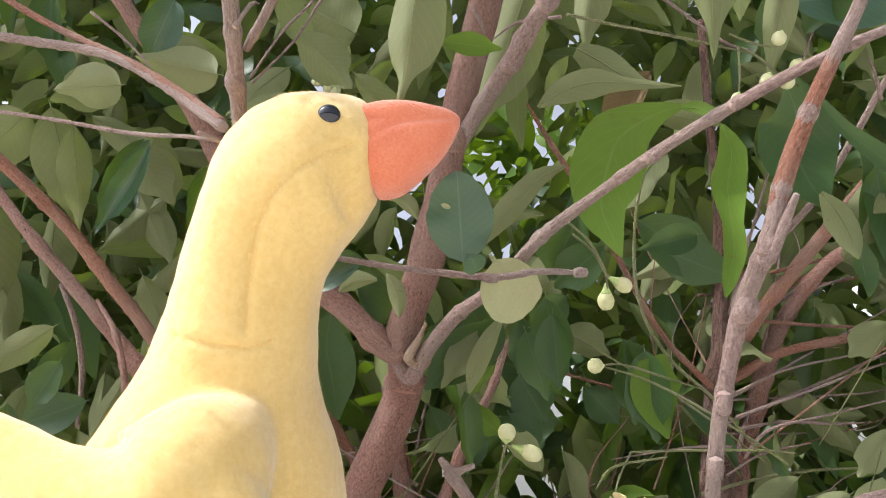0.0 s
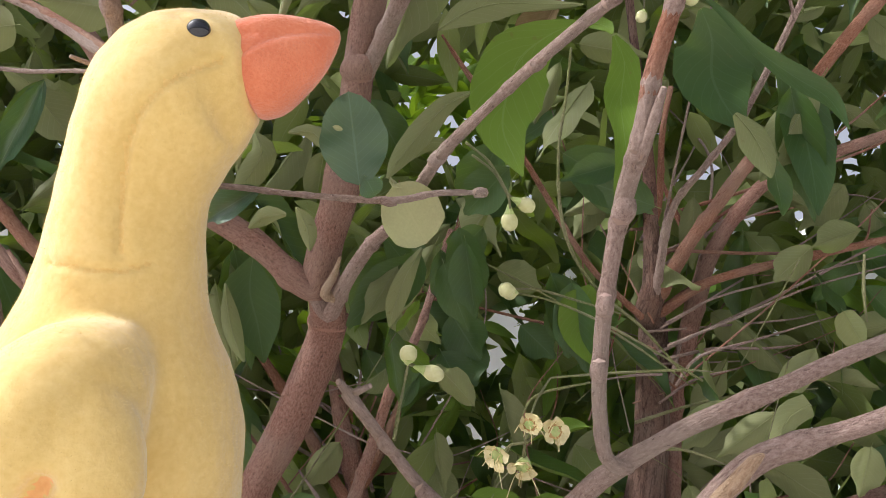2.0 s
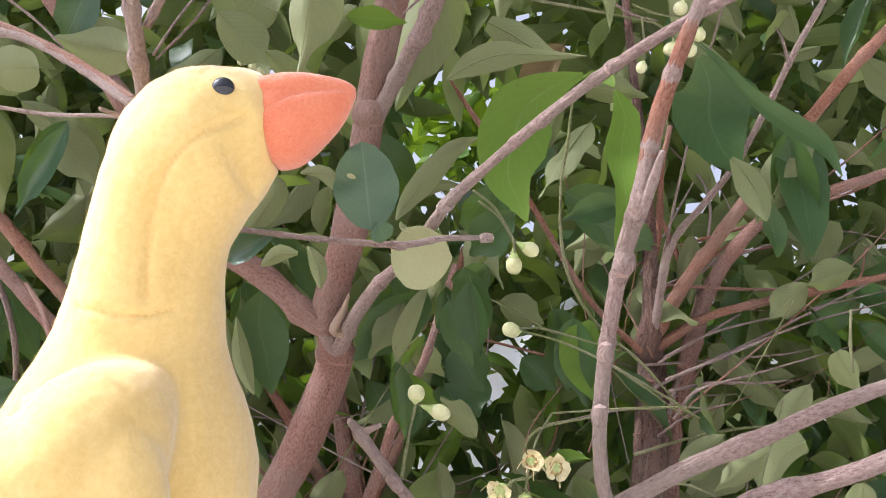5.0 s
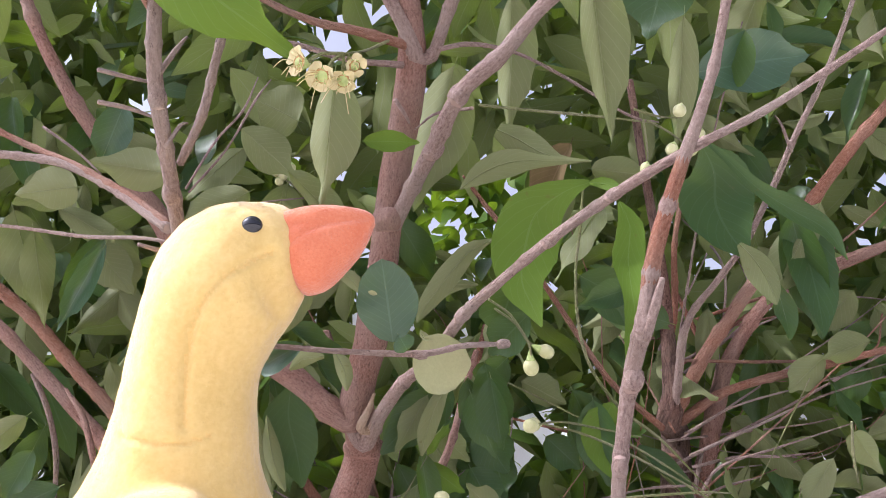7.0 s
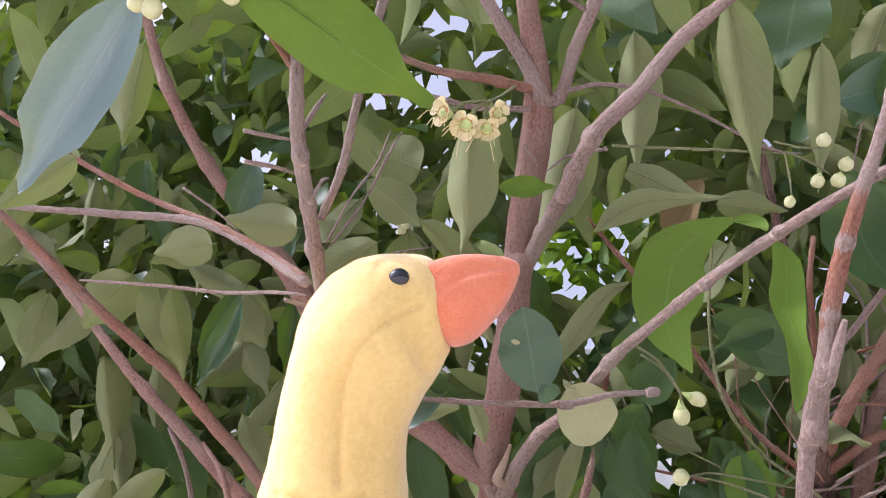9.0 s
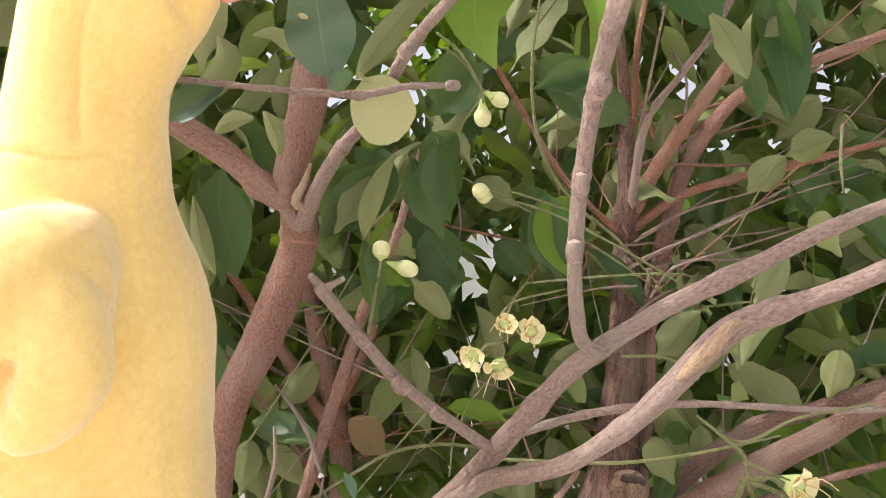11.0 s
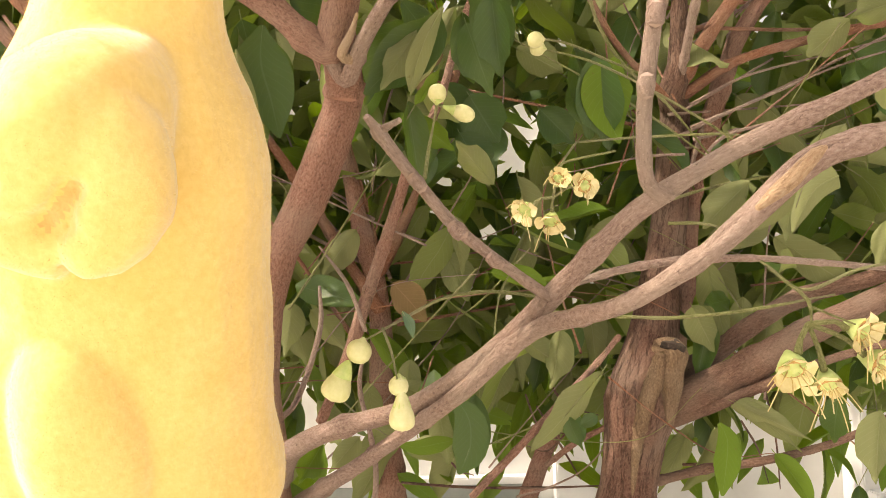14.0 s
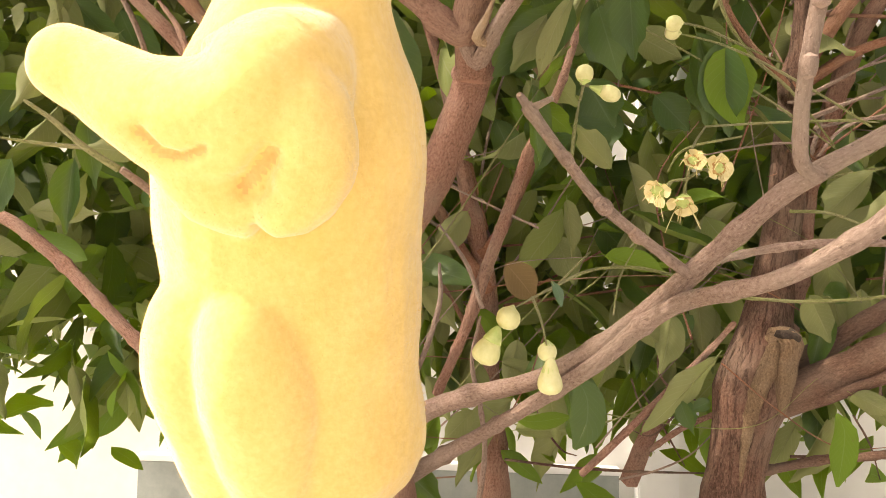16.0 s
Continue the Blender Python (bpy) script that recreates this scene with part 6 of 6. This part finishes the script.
branch(near_tree, "knot", LIMB, (0.181, 0.536, 1.468, 0.0054), (0.181, 0.534, 1.474, 0.0060), (0.181, 0.532, 1.480, 0.0054), rough=0.3, knots=0)
branch(near_tree, "knot", LIMB, (0.177, 0.549, 1.427, 0.0054), (0.177, 0.547, 1.433, 0.0060), (0.177, 0.545, 1.439, 0.0054), rough=0.3, knots=0)
branch(near_tree, "knot", LIMB, (0.067, 0.653, 1.351, 0.0048), (0.063, 0.653, 1.355, 0.0054), (0.058, 0.652, 1.359, 0.0048), rough=0.3, knots=0)
branch(near_tree, "knot", LIMB, (0.096, 0.663, 1.329, 0.0044), (0.091, 0.663, 1.332, 0.0049), (0.086, 0.662, 1.336, 0.0044), rough=0.3, knots=0)
branch(near_tree, "knot", LIMB, (0.038, 0.648, 1.385, 0.0048), (0.034, 0.648, 1.390, 0.0054), (0.029, 0.647, 1.395, 0.0048), rough=0.3, knots=0)
branch(near_tree, "knot", LIMB, (0.073, 0.616, 1.828, 0.0085), (0.079, 0.614, 1.834, 0.0095), (0.085, 0.612, 1.841, 0.0085), rough=0.3, knots=0)
branch(near_tree, "knot", LIMB, (0.046, 0.681, 1.803, 0.0083), (0.051, 0.678, 1.810, 0.0093), (0.056, 0.676, 1.817, 0.0083), rough=0.3, knots=0)
branch(near_tree, "knot", LIMB, (0.069, 0.654, 1.620, 0.0054), (0.075, 0.653, 1.625, 0.0060), (0.080, 0.652, 1.629, 0.0054), rough=0.3, knots=0)
branch(near_tree, "knot", LIMB, (0.139, 0.540, 1.649, 0.0045), (0.145, 0.540, 1.652, 0.0050), (0.150, 0.539, 1.655, 0.0045), rough=0.3, knots=0)
branch(near_tree, "knot", LIMB, (0.180, 0.475, 1.659, 0.0040), (0.185, 0.474, 1.662, 0.0045), (0.190, 0.473, 1.664, 0.0040), rough=0.3, knots=0)
branch(near_tree, "knot", LIMB, (-0.175, 0.573, 1.711, 0.0067), (-0.176, 0.569, 1.719, 0.0075), (-0.176, 0.566, 1.726, 0.0067), rough=0.3, knots=0)
branch(near_tree, "knot", LIMB, (-0.173, 0.513, 1.770, 0.0064), (-0.173, 0.510, 1.777, 0.0072), (-0.174, 0.506, 1.784, 0.0064), rough=0.3, knots=0)
branch(near_tree, "knot", BARK, (-0.049, 0.962, 1.533, 0.0206), (-0.048, 0.961, 1.545, 0.0232), (-0.046, 0.960, 1.556, 0.0206), rough=0.3, knots=0)
branch(near_tree, "knot", BARK, (-0.003, 0.785, 1.766, 0.0154), (-0.003, 0.780, 1.776, 0.0173), (-0.002, 0.776, 1.787, 0.0154), rough=0.3, knots=0)
branch(near_tree, "knot", LIMB, (0.027, 0.664, 1.592, 0.0038), (0.033, 0.665, 1.591, 0.0043), (0.040, 0.666, 1.591, 0.0038), rough=0.3, knots=0)
branch(near_tree, "knot", LIMB, (0.106, 0.668, 1.599, 0.0040), (0.111, 0.669, 1.600, 0.0045), (0.117, 0.669, 1.600, 0.0040), rough=0.3, knots=0)
branch(far_tree, "twig", OLD, (0.184, 1.276, 1.165, 0.0016), (0.203, 1.278, 1.118, 0.0016), (0.245, 1.277, 1.104, 0.0007), sides=6)
branch(far_tree, "twig", OLD, (0.223, 1.270, 1.213, 0.0020), (0.226, 1.273, 1.172, 0.0020), (0.254, 1.274, 1.144, 0.0016), (0.292, 1.272, 1.132, 0.0007), sides=6)
branch(far_tree, "twig", OLD, (0.200, 1.276, 1.147, 0.0016), (0.240, 1.279, 1.079, 0.0016), (0.264, 1.281, 1.037, 0.0009), sides=6)
branch(far_tree, "twig", OLD, (0.249, 1.276, 1.112, 0.0016), (0.215, 1.281, 1.080, 0.0012), (0.182, 1.282, 1.089, 0.0007), sides=6)
branch(far_tree, "twig", OLD, (0.528, 1.254, 1.204, 0.0016), (0.550, 1.260, 1.103, 0.0016), (0.557, 1.266, 1.019, 0.0009), sides=6)
branch(far_tree, "twig", OLD, (0.501, 1.261, 1.121, 0.0016), (0.525, 1.263, 1.079, 0.0016), (0.540, 1.266, 1.028, 0.0007), sides=6)
branch(far_tree, "twig", OLD, (-0.004, 1.296, 1.035, 0.0020), (0.096, 1.291, 1.027, 0.0020), (0.197, 1.286, 1.025, 0.0020), (0.297, 1.280, 1.027, 0.0011), sides=6)
branch(far_tree, "twig", OLD, (0.041, 1.285, 1.152, 0.0016), (0.048, 1.289, 1.102, 0.0016), (0.080, 1.290, 1.055, 0.0016), (0.105, 1.289, 1.045, 0.0007), sides=6)
branch(far_tree, "twig", OLD, (0.415, 1.271, 1.057, 0.0024), (0.491, 1.266, 1.059, 0.0020), (0.574, 1.262, 1.060, 0.0009), sides=6)


branch(near_tree, "peeled_stretch", RED, (0.1985, 0.4695, 1.580, 0.0050), (0.201, 0.461, 1.596, 0.0060), (0.209, 0.446, 1.626, 0.0056), (0.220, 0.425, 1.658, 0.0049), (0.2255, 0.415, 1.672, 0.0036), label="reddish young wood where the bark has peeled", knots=0)
branch(near_tree, "scar", PALE, (0.040, 0.704, 1.918, 0.0035), (0.040, 0.700, 1.932, 0.0085), (0.038, 0.697, 1.950, 0.0080), (0.036, 0.696, 1.964, 0.0030), label="pale healed scar on the bark", rough=0.3, knots=0)


# ---- the leaves behind and above ----
SUNLIT = [((0.2, 2.85, 2.75), 0.50), ((0.2, 3.15, 2.85), 0.45), ((-0.115, 0.425, 1.83), 0.19)]
GAPS = [(0.13, 2.10, 0.085), (0.09, 2.07, 0.07), (0.17, 2.14, 0.06), (0.22, 1.67, 0.015), (0.18, 1.56, 0.015), (0.62, 1.98, 0.02), (0.63, 1.89, 0.02), (0.19, 1.63, 0.015), (-0.53, 2.32, 0.02), (-0.55, 2.33, 0.02), (0.20, 1.66, 0.015), (-0.14, 2.72, 0.03)]


def clear(p):
    """Whether a leaf there would close one of the gaps in the crowns, or the opening that lets the sun in behind them."""
    for spot, wide in SUNLIT:
        rise = Vector(p) - Vector(spot)
        along = rise.dot(SUN_FROM)
        if along > 0 and (rise - SUN_FROM * along).length < wide:
            return True
    k = 1.47 / (p[1] + 0.02)
    x, z = 0.05 + (p[0] - 0.05) * k, 1.37 + (p[2] - 1.37) * k
    return any((x - a) ** 2 + (z - c) ** 2 < (r + 0.035) ** 2 for a, c, r in GAPS)


def within(x0, x1, y0, y1, z0, z1, power=1.0, gaps=True, edge=False, rounded=True):
    def place(rnd):
        while True:
            p = (rnd.uniform(x0, x1), rnd.uniform(y0, y1), z0 + (z1 - z0) * rnd.random() ** power)
            if rounded and ((p[0] - 0.1) / 2.75) ** 2 + ((p[1] - 1.7) / 1.75) ** 2 + max(0.0, (p[2] - 2.3) / 2.1) ** 2 > 1 + 0.25 * noise.noise(Vector(p) * 2.2):
                continue
            if edge and p[1] < 0.55 and p[0] < -0.35:
                continue
            if not (gaps and clear(p)):
                return p
    return place


SKIN = (MASS_TOP, MASS_UNDER)
leaf_mass(far_tree, "foliage", 6000, within(-2.5, 2.7, 1.5, 2.8, 1.25, 4.1, 1.15), 0.17, 5, SKIN, 0.14, "dense hanging dark green foliage")
leaf_mass(far_tree, "foliage", 1800, within(-2.5, 2.7, 0.1, 2.8, 2.35, 3.3, 1.0, True, True), 0.18, 6, SKIN, 0.14, "dense hanging dark green foliage")
# brightened skin, so that this cluster reads as sunlit
leaf_mass(far_tree, "foliage", 210, within(-0.10, 0.55, 2.80, 3.25, 2.5, 3.15, 1.0, False, False, False), 0.17, 10, (LIT_GREEN, LIT_GREEN), 0.14, "leaves at the back of the crown, coloured as if in full sun")
leaf_mass(near_tree, "foliage", 700, within(-2.2, -0.35, 1.6, 2.4, 1.9, 3.2), 0.17, 41, SKIN, 0.14, "dense hanging dark green foliage")
leaf_mass(far_tree, "foliage", 2300, within(-2.3, 2.5, 1.35, 2.1, 1.13, 1.85), 0.15, 8, SKIN, 0.08, "dense hanging dark green foliage")
leaf_mass(far_tree, "foliage", 380, within(-2.5, 2.7, 2.85, 3.3, 1.7, 3.2, 1.0, True), 0.14, 9, SKIN, 0.14, "sunlit outer foliage of the crown")
leaf_mass(far_tree, "foliage", 2500, within(-2.7, 2.5, 2.45, 3.1, 1.9, 3.7, 1.0, True, False, False), 0.17, 15, SKIN, 0.14, "dense hanging dark green foliage")
leaf_mass(near_tree, "foliage", 650, within(-1.5, 1.8, 1.2, 1.7, 1.2, 2.7), 0.14, 7, SKIN, 0.3, "dense hanging dark green foliage")

# the same brightened skin makes up for the little light low down
leaf_mass(far_tree, "foliage", 1100, within(-1.5, 1.8, 1.3, 1.95, 1.0, 1.75, 1.0, False, False, False), 0.11, 14, (LIT_GREEN, LIT_GREEN), 0.2, "leaves low in the crown, coloured brighter as if better lit")

# thin twigs that fan out from the forks
rnd = random.Random(12)
for n, tree, root, lean in ((20, far_tree, (0.410, 1.204, 1.634), 0.35), (14, back_tree, (-0.034, 1.346, 1.341), -0.05)):
    for i in range(n):
        p = Vector(root) + Vector((rnd.uniform(-0.03, 0.03), rnd.uniform(-0.02, 0.05), rnd.uniform(-0.16, 0.14)))
        d = Vector((rnd.gauss(lean, 0.55), rnd.uniform(-0.25, 0.35), rnd.uniform(0.05, 0.9))).normalized()
        ln, r = rnd.uniform(0.25, 0.6), rnd.uniform(0.0012, 0.0032)
        bow = Vector((rnd.uniform(-0.09, 0.09), rnd.uniform(-0.05, 0.05), rnd.uniform(-0.09, 0.05)))
        branch(tree, "twig", (RED, LIMB)[i % 2], (*p, r * 1.3), (*(p + d * ln * 0.4 + bow * 0.7), r), (*(p + d * ln * 0.75 + bow), r * 0.8), (*(p + d * ln), r * 0.45), sides=6)

rnd = random.Random(31)
for i in range(44):
    tree = (back_tree, far_tree, near_tree)[i % 3]
    p = Vector((rnd.uniform(-0.32, 0.85), rnd.uniform(1.08, 1.38), rnd.uniform(0.98, 1.55)))
    d = Vector((rnd.gauss(0.1, 0.7), rnd.uniform(-0.3, 0.3), rnd.gauss(0.35, 0.6))).normalized()
    ln, r = rnd.uniform(0.2, 0.5), rnd.uniform(0.0007, 0.0016)
    bow = Vector((rnd.uniform(-0.06, 0.06), 0, rnd.uniform(-0.06, 0.06)))
    tip = p + d * ln
    branch(tree, "twig", (RED, STALK, LIMB)[i % 3], (*p, r * 1.2), (*(p + d * ln * 0.35 + bow * 0.7), r), (*(p + d * ln * 0.7 + bow), r * 0.8), (*tip, r * 0.5), sides=6)
    if i % 2:
        run_ = (d + Vector((rnd.gauss(0, 0.5), 0, rnd.uniform(-1.2, 0.0)))).normalized() * rnd.uniform(0.06, 0.11)
        leaf(tree, tip, tip + run_, run_.length * rnd.uniform(0.28, 0.4), (rnd.gauss(0, 0.4), rnd.choice((-0.7, 0.7)), 0.5), "uf"[i % 4 == 1], "lance", i)

# single leaves between the stems
rnd = random.Random(21)
for i in range(130):
    tree = near_tree if i % 2 else far_tree
    base = Vector((rnd.uniform(-0.95, 1.05), rnd.uniform(1.0, 1.45), 1.1 + 1.15 * rnd.random()))
    yaw = rnd.uniform(0, 6.28)
    run_ = Vector((math.cos(yaw) * 0.8, math.sin(yaw) * 0.35, rnd.uniform(-1.3, 0.1))).normalized() * rnd.uniform(0.09, 0.16)
    away = Vector((rnd.gauss(0, 0.45), rnd.gauss(0.7, 0.3), rnd.gauss(0.4, 0.3)))
    if rnd.random() < 0.22:
        away = Vector((rnd.gauss(0, 0.4), -0.8, rnd.gauss(0.5, 0.3)))
    if clear(base + run_ * 0.5):
        continue
    leaf(tree, base, base + run_, run_.length * rnd.uniform(0.30, 0.44), away, "u", ("lance", "ellip")[i % 2], i)


# large leaves hanging with their pale under sides to the path
rnd = random.Random(57)
for i in range(84):
    if i < 50:
        base = Vector((rnd.uniform(-1.05, -0.32), rnd.uniform(0.88, 1.4), rnd.uniform(1.35, 2.35)))
    else:
        base = Vector((rnd.uniform(0.45, 1.15), rnd.uniform(0.98, 1.45), rnd.uniform(1.55, 2.4)))
    lean = rnd.gauss(0, 0.5)
    ln = rnd.uniform(0.10, 0.17)
    run_ = Vector((lean, rnd.uniform(-0.1, 0.4), rnd.uniform(-1.3, -0.35))).normalized() * ln
    if clear(base + run_ * 0.5):
        continue
    away = Vector((rnd.gauss(0, 0.35), 0.85, rnd.uniform(0.1, 0.7))) if rnd.random() < 0.72 else Vector((rnd.gauss(0, 0.35), -0.85, rnd.uniform(-0.3, 0.4)))
    leaf(near_tree if i < 50 else far_tree, base, base + run_, ln * rnd.uniform(0.30, 0.42), away, "u", ("lance", "ellip")[i % 3 == 0], i)


# large leaves low between the trunks, in the light that the wall throws back
rnd = random.Random(83)
for i in range(78):
    base = Vector((rnd.uniform(-0.45, 1.0), rnd.uniform(1.28, 1.75), rnd.uniform(1.06, 1.5)))
    ln = rnd.uniform(0.09, 0.15)
    run_ = Vector((rnd.gauss(0, 0.45), rnd.uniform(-0.2, 0.3), rnd.uniform(-1.4, -0.3))).normalized() * ln
    away = Vector((rnd.gauss(0, 0.4), rnd.choice((0.85, 0.85, -0.8)), rnd.uniform(0.1, 0.7)))
    if not clear(base + run_ * 0.5):
        leaf(far_tree, base, base + run_, ln * rnd.uniform(0.28, 0.40), away, "fu"[i % 2], ("lance", "ellip")[i % 3 == 0], i)


# ---- the toy ----
def soft_union(bm, voxel, rounds):
    """The outer skin of overlapping closed forms, evened out, as a new bmesh."""
    me = bpy.data.meshes.new("lump")
    bm.to_mesh(me)
    bm.free()
    ob = new("lump", me)
    skin = ob.modifiers.new("skin", "REMESH")
    skin.mode, skin.voxel_size, skin.use_smooth_shade = "VOXEL", voxel, True
    even = ob.modifiers.new("even", "SMOOTH")
    even.factor, even.iterations = 0.5, rounds
    bpy.context.view_layer.update()
    solid = bpy.data.meshes.new_from_object(ob.evaluated_get(bpy.context.evaluated_depsgraph_get()))
    out = bmesh.new()
    out.from_mesh(solid)
    bpy.data.objects.remove(ob)
    for m in (me, solid):
        bpy.data.meshes.remove(m)
    return out


def near_line(p, line):
    """How far a flat point lies from a run of straight pieces."""
    best = 1e9
    for a, b in zip(line, line[1:]):
        ab = b - a
        t = min(1.0, max(0.0, (p - a).dot(ab) / ab.dot(ab)))
        best = min(best, (p - a - ab * t).length)
    return best


def plush_toy(eye, k):
    """A soft long-necked bird toy in one mesh; right, up and toward are its own axes, in units of k metres from the eye."""
    right = Vector((0.998, -0.017, 0.055)).normalized()
    toward = Vector((-0.035, -0.955, -0.295))
    toward = (toward - right * toward.dot(right)).normalized()
    up = toward.cross(right)

    def at(x, y, w=0.0):
        return Vector(eye) + (right * x - up * y + toward * w) * k

    def own(p):
        d = (p - Vector(eye)) / k
        return Vector((d.dot(right), -d.dot(up))), d.dot(toward)

    def run(bm, rows, w=0.0, sides=26, step=0.010):
        tube(bm, [(*at(x, y, w + (q[0] if q else 0.0)), r * k) for x, y, r, *q in rows], sides, step, 0.015, 0.0, 0, 3.0)

    e = -92.0
    cloth = bmesh.new()
    # body, neck and head
    run(cloth, [(-215, 1420, 90), (-225, 1330, 190), (-262, 1160, 220), (-268, 980, 240), (-266, 850, 248), (-254, 740, 252), (-236, 650, 244), (-220, 570, 216), (-208, 500, 182), (-196, 440, 155), (-184, 385, 143), (-170, 310, 133), (-150, 236, 129), (-118, 168, 138), (-80, 104, 147), (-34, 66, 137), (14, 55, 112), (50, 54, 96), (68, 54, 74)], e)
    run(cloth, [(24, 92, 70), (-28, 148, 80), (-80, 212, 68)], e)
    # near arm: a full sleeve with a stubby tip, a curled thumb and a hollow between
    run(cloth, [(-150, 510, 60, 110), (-190, 560, 118, 190), (-240, 618, 138, 240), (-320, 622, 108, 262), (-400, 590, 82, 262), (-480, 545, 66, 250), (-540, 508, 58, 240), (-560, 496, 34, 235)], e)
    run(cloth, [(-200, 545, 70, 240), (-155, 620, 78, 275), (-152, 700, 74, 290), (-190, 745, 58, 312), (-214, 744, 34, 330)], e)
    run(cloth, [(-335, 650, 66, 280), (-300, 705, 82, 262), (-235, 735, 78, 255)], e)
    # far arm and thighs
    run(cloth, [(-160, 520, 60, -80), (-250, 610, 120, -150), (-360, 620, 90, -180), (-470, 560, 60, -180)], e)
    run(cloth, [(-380, 880, 60, 110), (-400, 960, 100, 130), (-410, 1060, 118, 130), (-400, 1200, 105, 120), (-390, 1360, 80, 100)], e)
    run(cloth, [(-300, 900, 60, 170), (-300, 980, 100, 186), (-300, 1090, 112, 186), (-300, 1220, 98, 170), (-295, 1360, 74, 140)], e)
    cloth = soft_union(cloth, 0.0032, 7)
    seams = [([(38, 52), (0, 66), (-45, 92), (-88, 134), (-118, 185), (-134, 250), (-140, 310), (-142, 360)], 8, 9.0),
             ([(-262, 366), (-225, 374), (-185, 384), (-140, 388), (-100, 380)], 6, 6.5),
             ([(-378, 622), (-350, 655), (-318, 664), (-282, 652)], 10, 16.0),
             ([(-238, 712), (-212, 690), (-188, 664)], 17, 20.0)]
    seams = [([Vector(p) for p in line], wide, deep) for line, wide, deep in seams]
    cloth.normal_update()
    for v in cloth.verts:
        p, w = own(v.co)
        if v.normal.dot(toward) > 0.0:
            for line, wide, deep in seams:
                d = near_line(p, line)
                if d < 2.2 * wide:
                    v.co -= v.normal * (k * deep * math.exp(-(d / wide) ** 2))
        v.co += v.normal * (0.0011 * noise.noise(v.co * 26) + 0.0006 * noise.noise(v.co * 75))
    for f in cloth.faces:
        f.smooth = True
        p, w = own(f.calc_center_median())
        if f.normal.dot(toward) > 0.0:
            for i, (line, wide, deep) in enumerate(seams):
                if near_line(p, line) < (0.5 * wide if i < 2 else 0.55 * wide):
                    f.material_index = 3 if i < 2 else 4
    bm = cloth
    # bill: a deep lower half and a narrower upper half with a line between
    felt = bmesh.new()
    run(felt, [(58, 62, 80), (84, 56, 84), (120, 42, 74), (160, 26, 56), (196, 6, 34), (220, -6, 14)], e, 26, 0.006)
    run(felt, [(50, 4, 32, 34), (100, -6, 32, 26), (150, -8, 27, 14), (196, -8, 18, 2), (216, -8, 9)], e, 20, 0.006)
    run(felt, [(50, 4, 32, -34), (100, -6, 32, -26), (150, -8, 27, -14), (196, -8, 18, -2), (216, -8, 9)], e, 20, 0.006)
    felt = soft_union(felt, 0.0024, 4)
    felt.normal_update()
    mouth = [Vector(p) for p in ((62, 38), (100, 14), (140, 2), (180, -2), (214, -4))]
    for v in felt.verts:
        d = near_line(own(v.co)[0], mouth)
        if d < 14 and v.normal.dot(toward) > 0.1:
            v.co -= v.normal * (k * 4.0 * math.exp(-(d / 5.5) ** 2))
    for f in felt.faces:
        f.smooth, f.material_index = True, 1
    joined = bpy.data.meshes.new("bill")
    felt.to_mesh(joined)
    felt.free()
    bm.from_mesh(joined)
    bpy.data.meshes.remove(joined)
    # eyes
    for w in (2, -186):
        c = at(0, 0, w)
        geo = bmesh.ops.create_uvsphere(bm, u_segments=24, v_segments=14, radius=20.5 * k)
        for v in geo["verts"]:
            d = v.co.copy()
            v.co = c + right * d.x + up * d.y * 0.92 + toward * d.z * 0.75
        for f in {f for v in geo["verts"] for f in v.link_faces}:
            f.material_index, f.smooth = 2, True
    bm.normal_update()
    # nap: short fibres on the cloth
    rnd = random.Random(4)
    pile = [f for f in bm.faces if f.material_index != 2]
    areas = np.cumsum([f.calc_area() for f in pile])
    spots = np.searchsorted(areas, np.sort(np.array([rnd.random() for _ in range(34000)])) * areas[-1])
    hairs = []
    for i in spots:
        f = pile[min(int(i), len(pile) - 1)]
        a, b, c, d = [f.loops[j % len(f.loops)].vert.co for j in (0, 1, 2, -1)]
        u, v = rnd.random(), rnd.random()
        hairs.append(((a * (1 - u) + b * u) * (1 - v) + (d * (1 - u) + c * u) * v, f.normal.copy(), f.material_index))
    for p, n, mi in hairs:
        side = Vector((rnd.gauss(0, 1), rnd.gauss(0, 1), rnd.gauss(0, 1))).normalized()
        tip = p + (n * 1.0 + side * 0.6 - up * 0.2).normalized() * rnd.uniform(0.0010, 0.0022)
        s = n.cross(side).normalized() * 0.00016
        f = bm.faces.new([bm.verts.new(p - s), bm.verts.new(p + s), bm.verts.new(tip)])
        f.material_index, f.smooth = mi, True
    return tagged(part("plush_toy", bm, [PLUSH, FELT, BEAD, SEAM, BLUSH], None, "", at(-225, 1455, e)), "long-necked yellow plush bird toy with an orange felt bill", "plush toy")


plush_toy((-0.089, 0.51, 1.661), 0.00041)
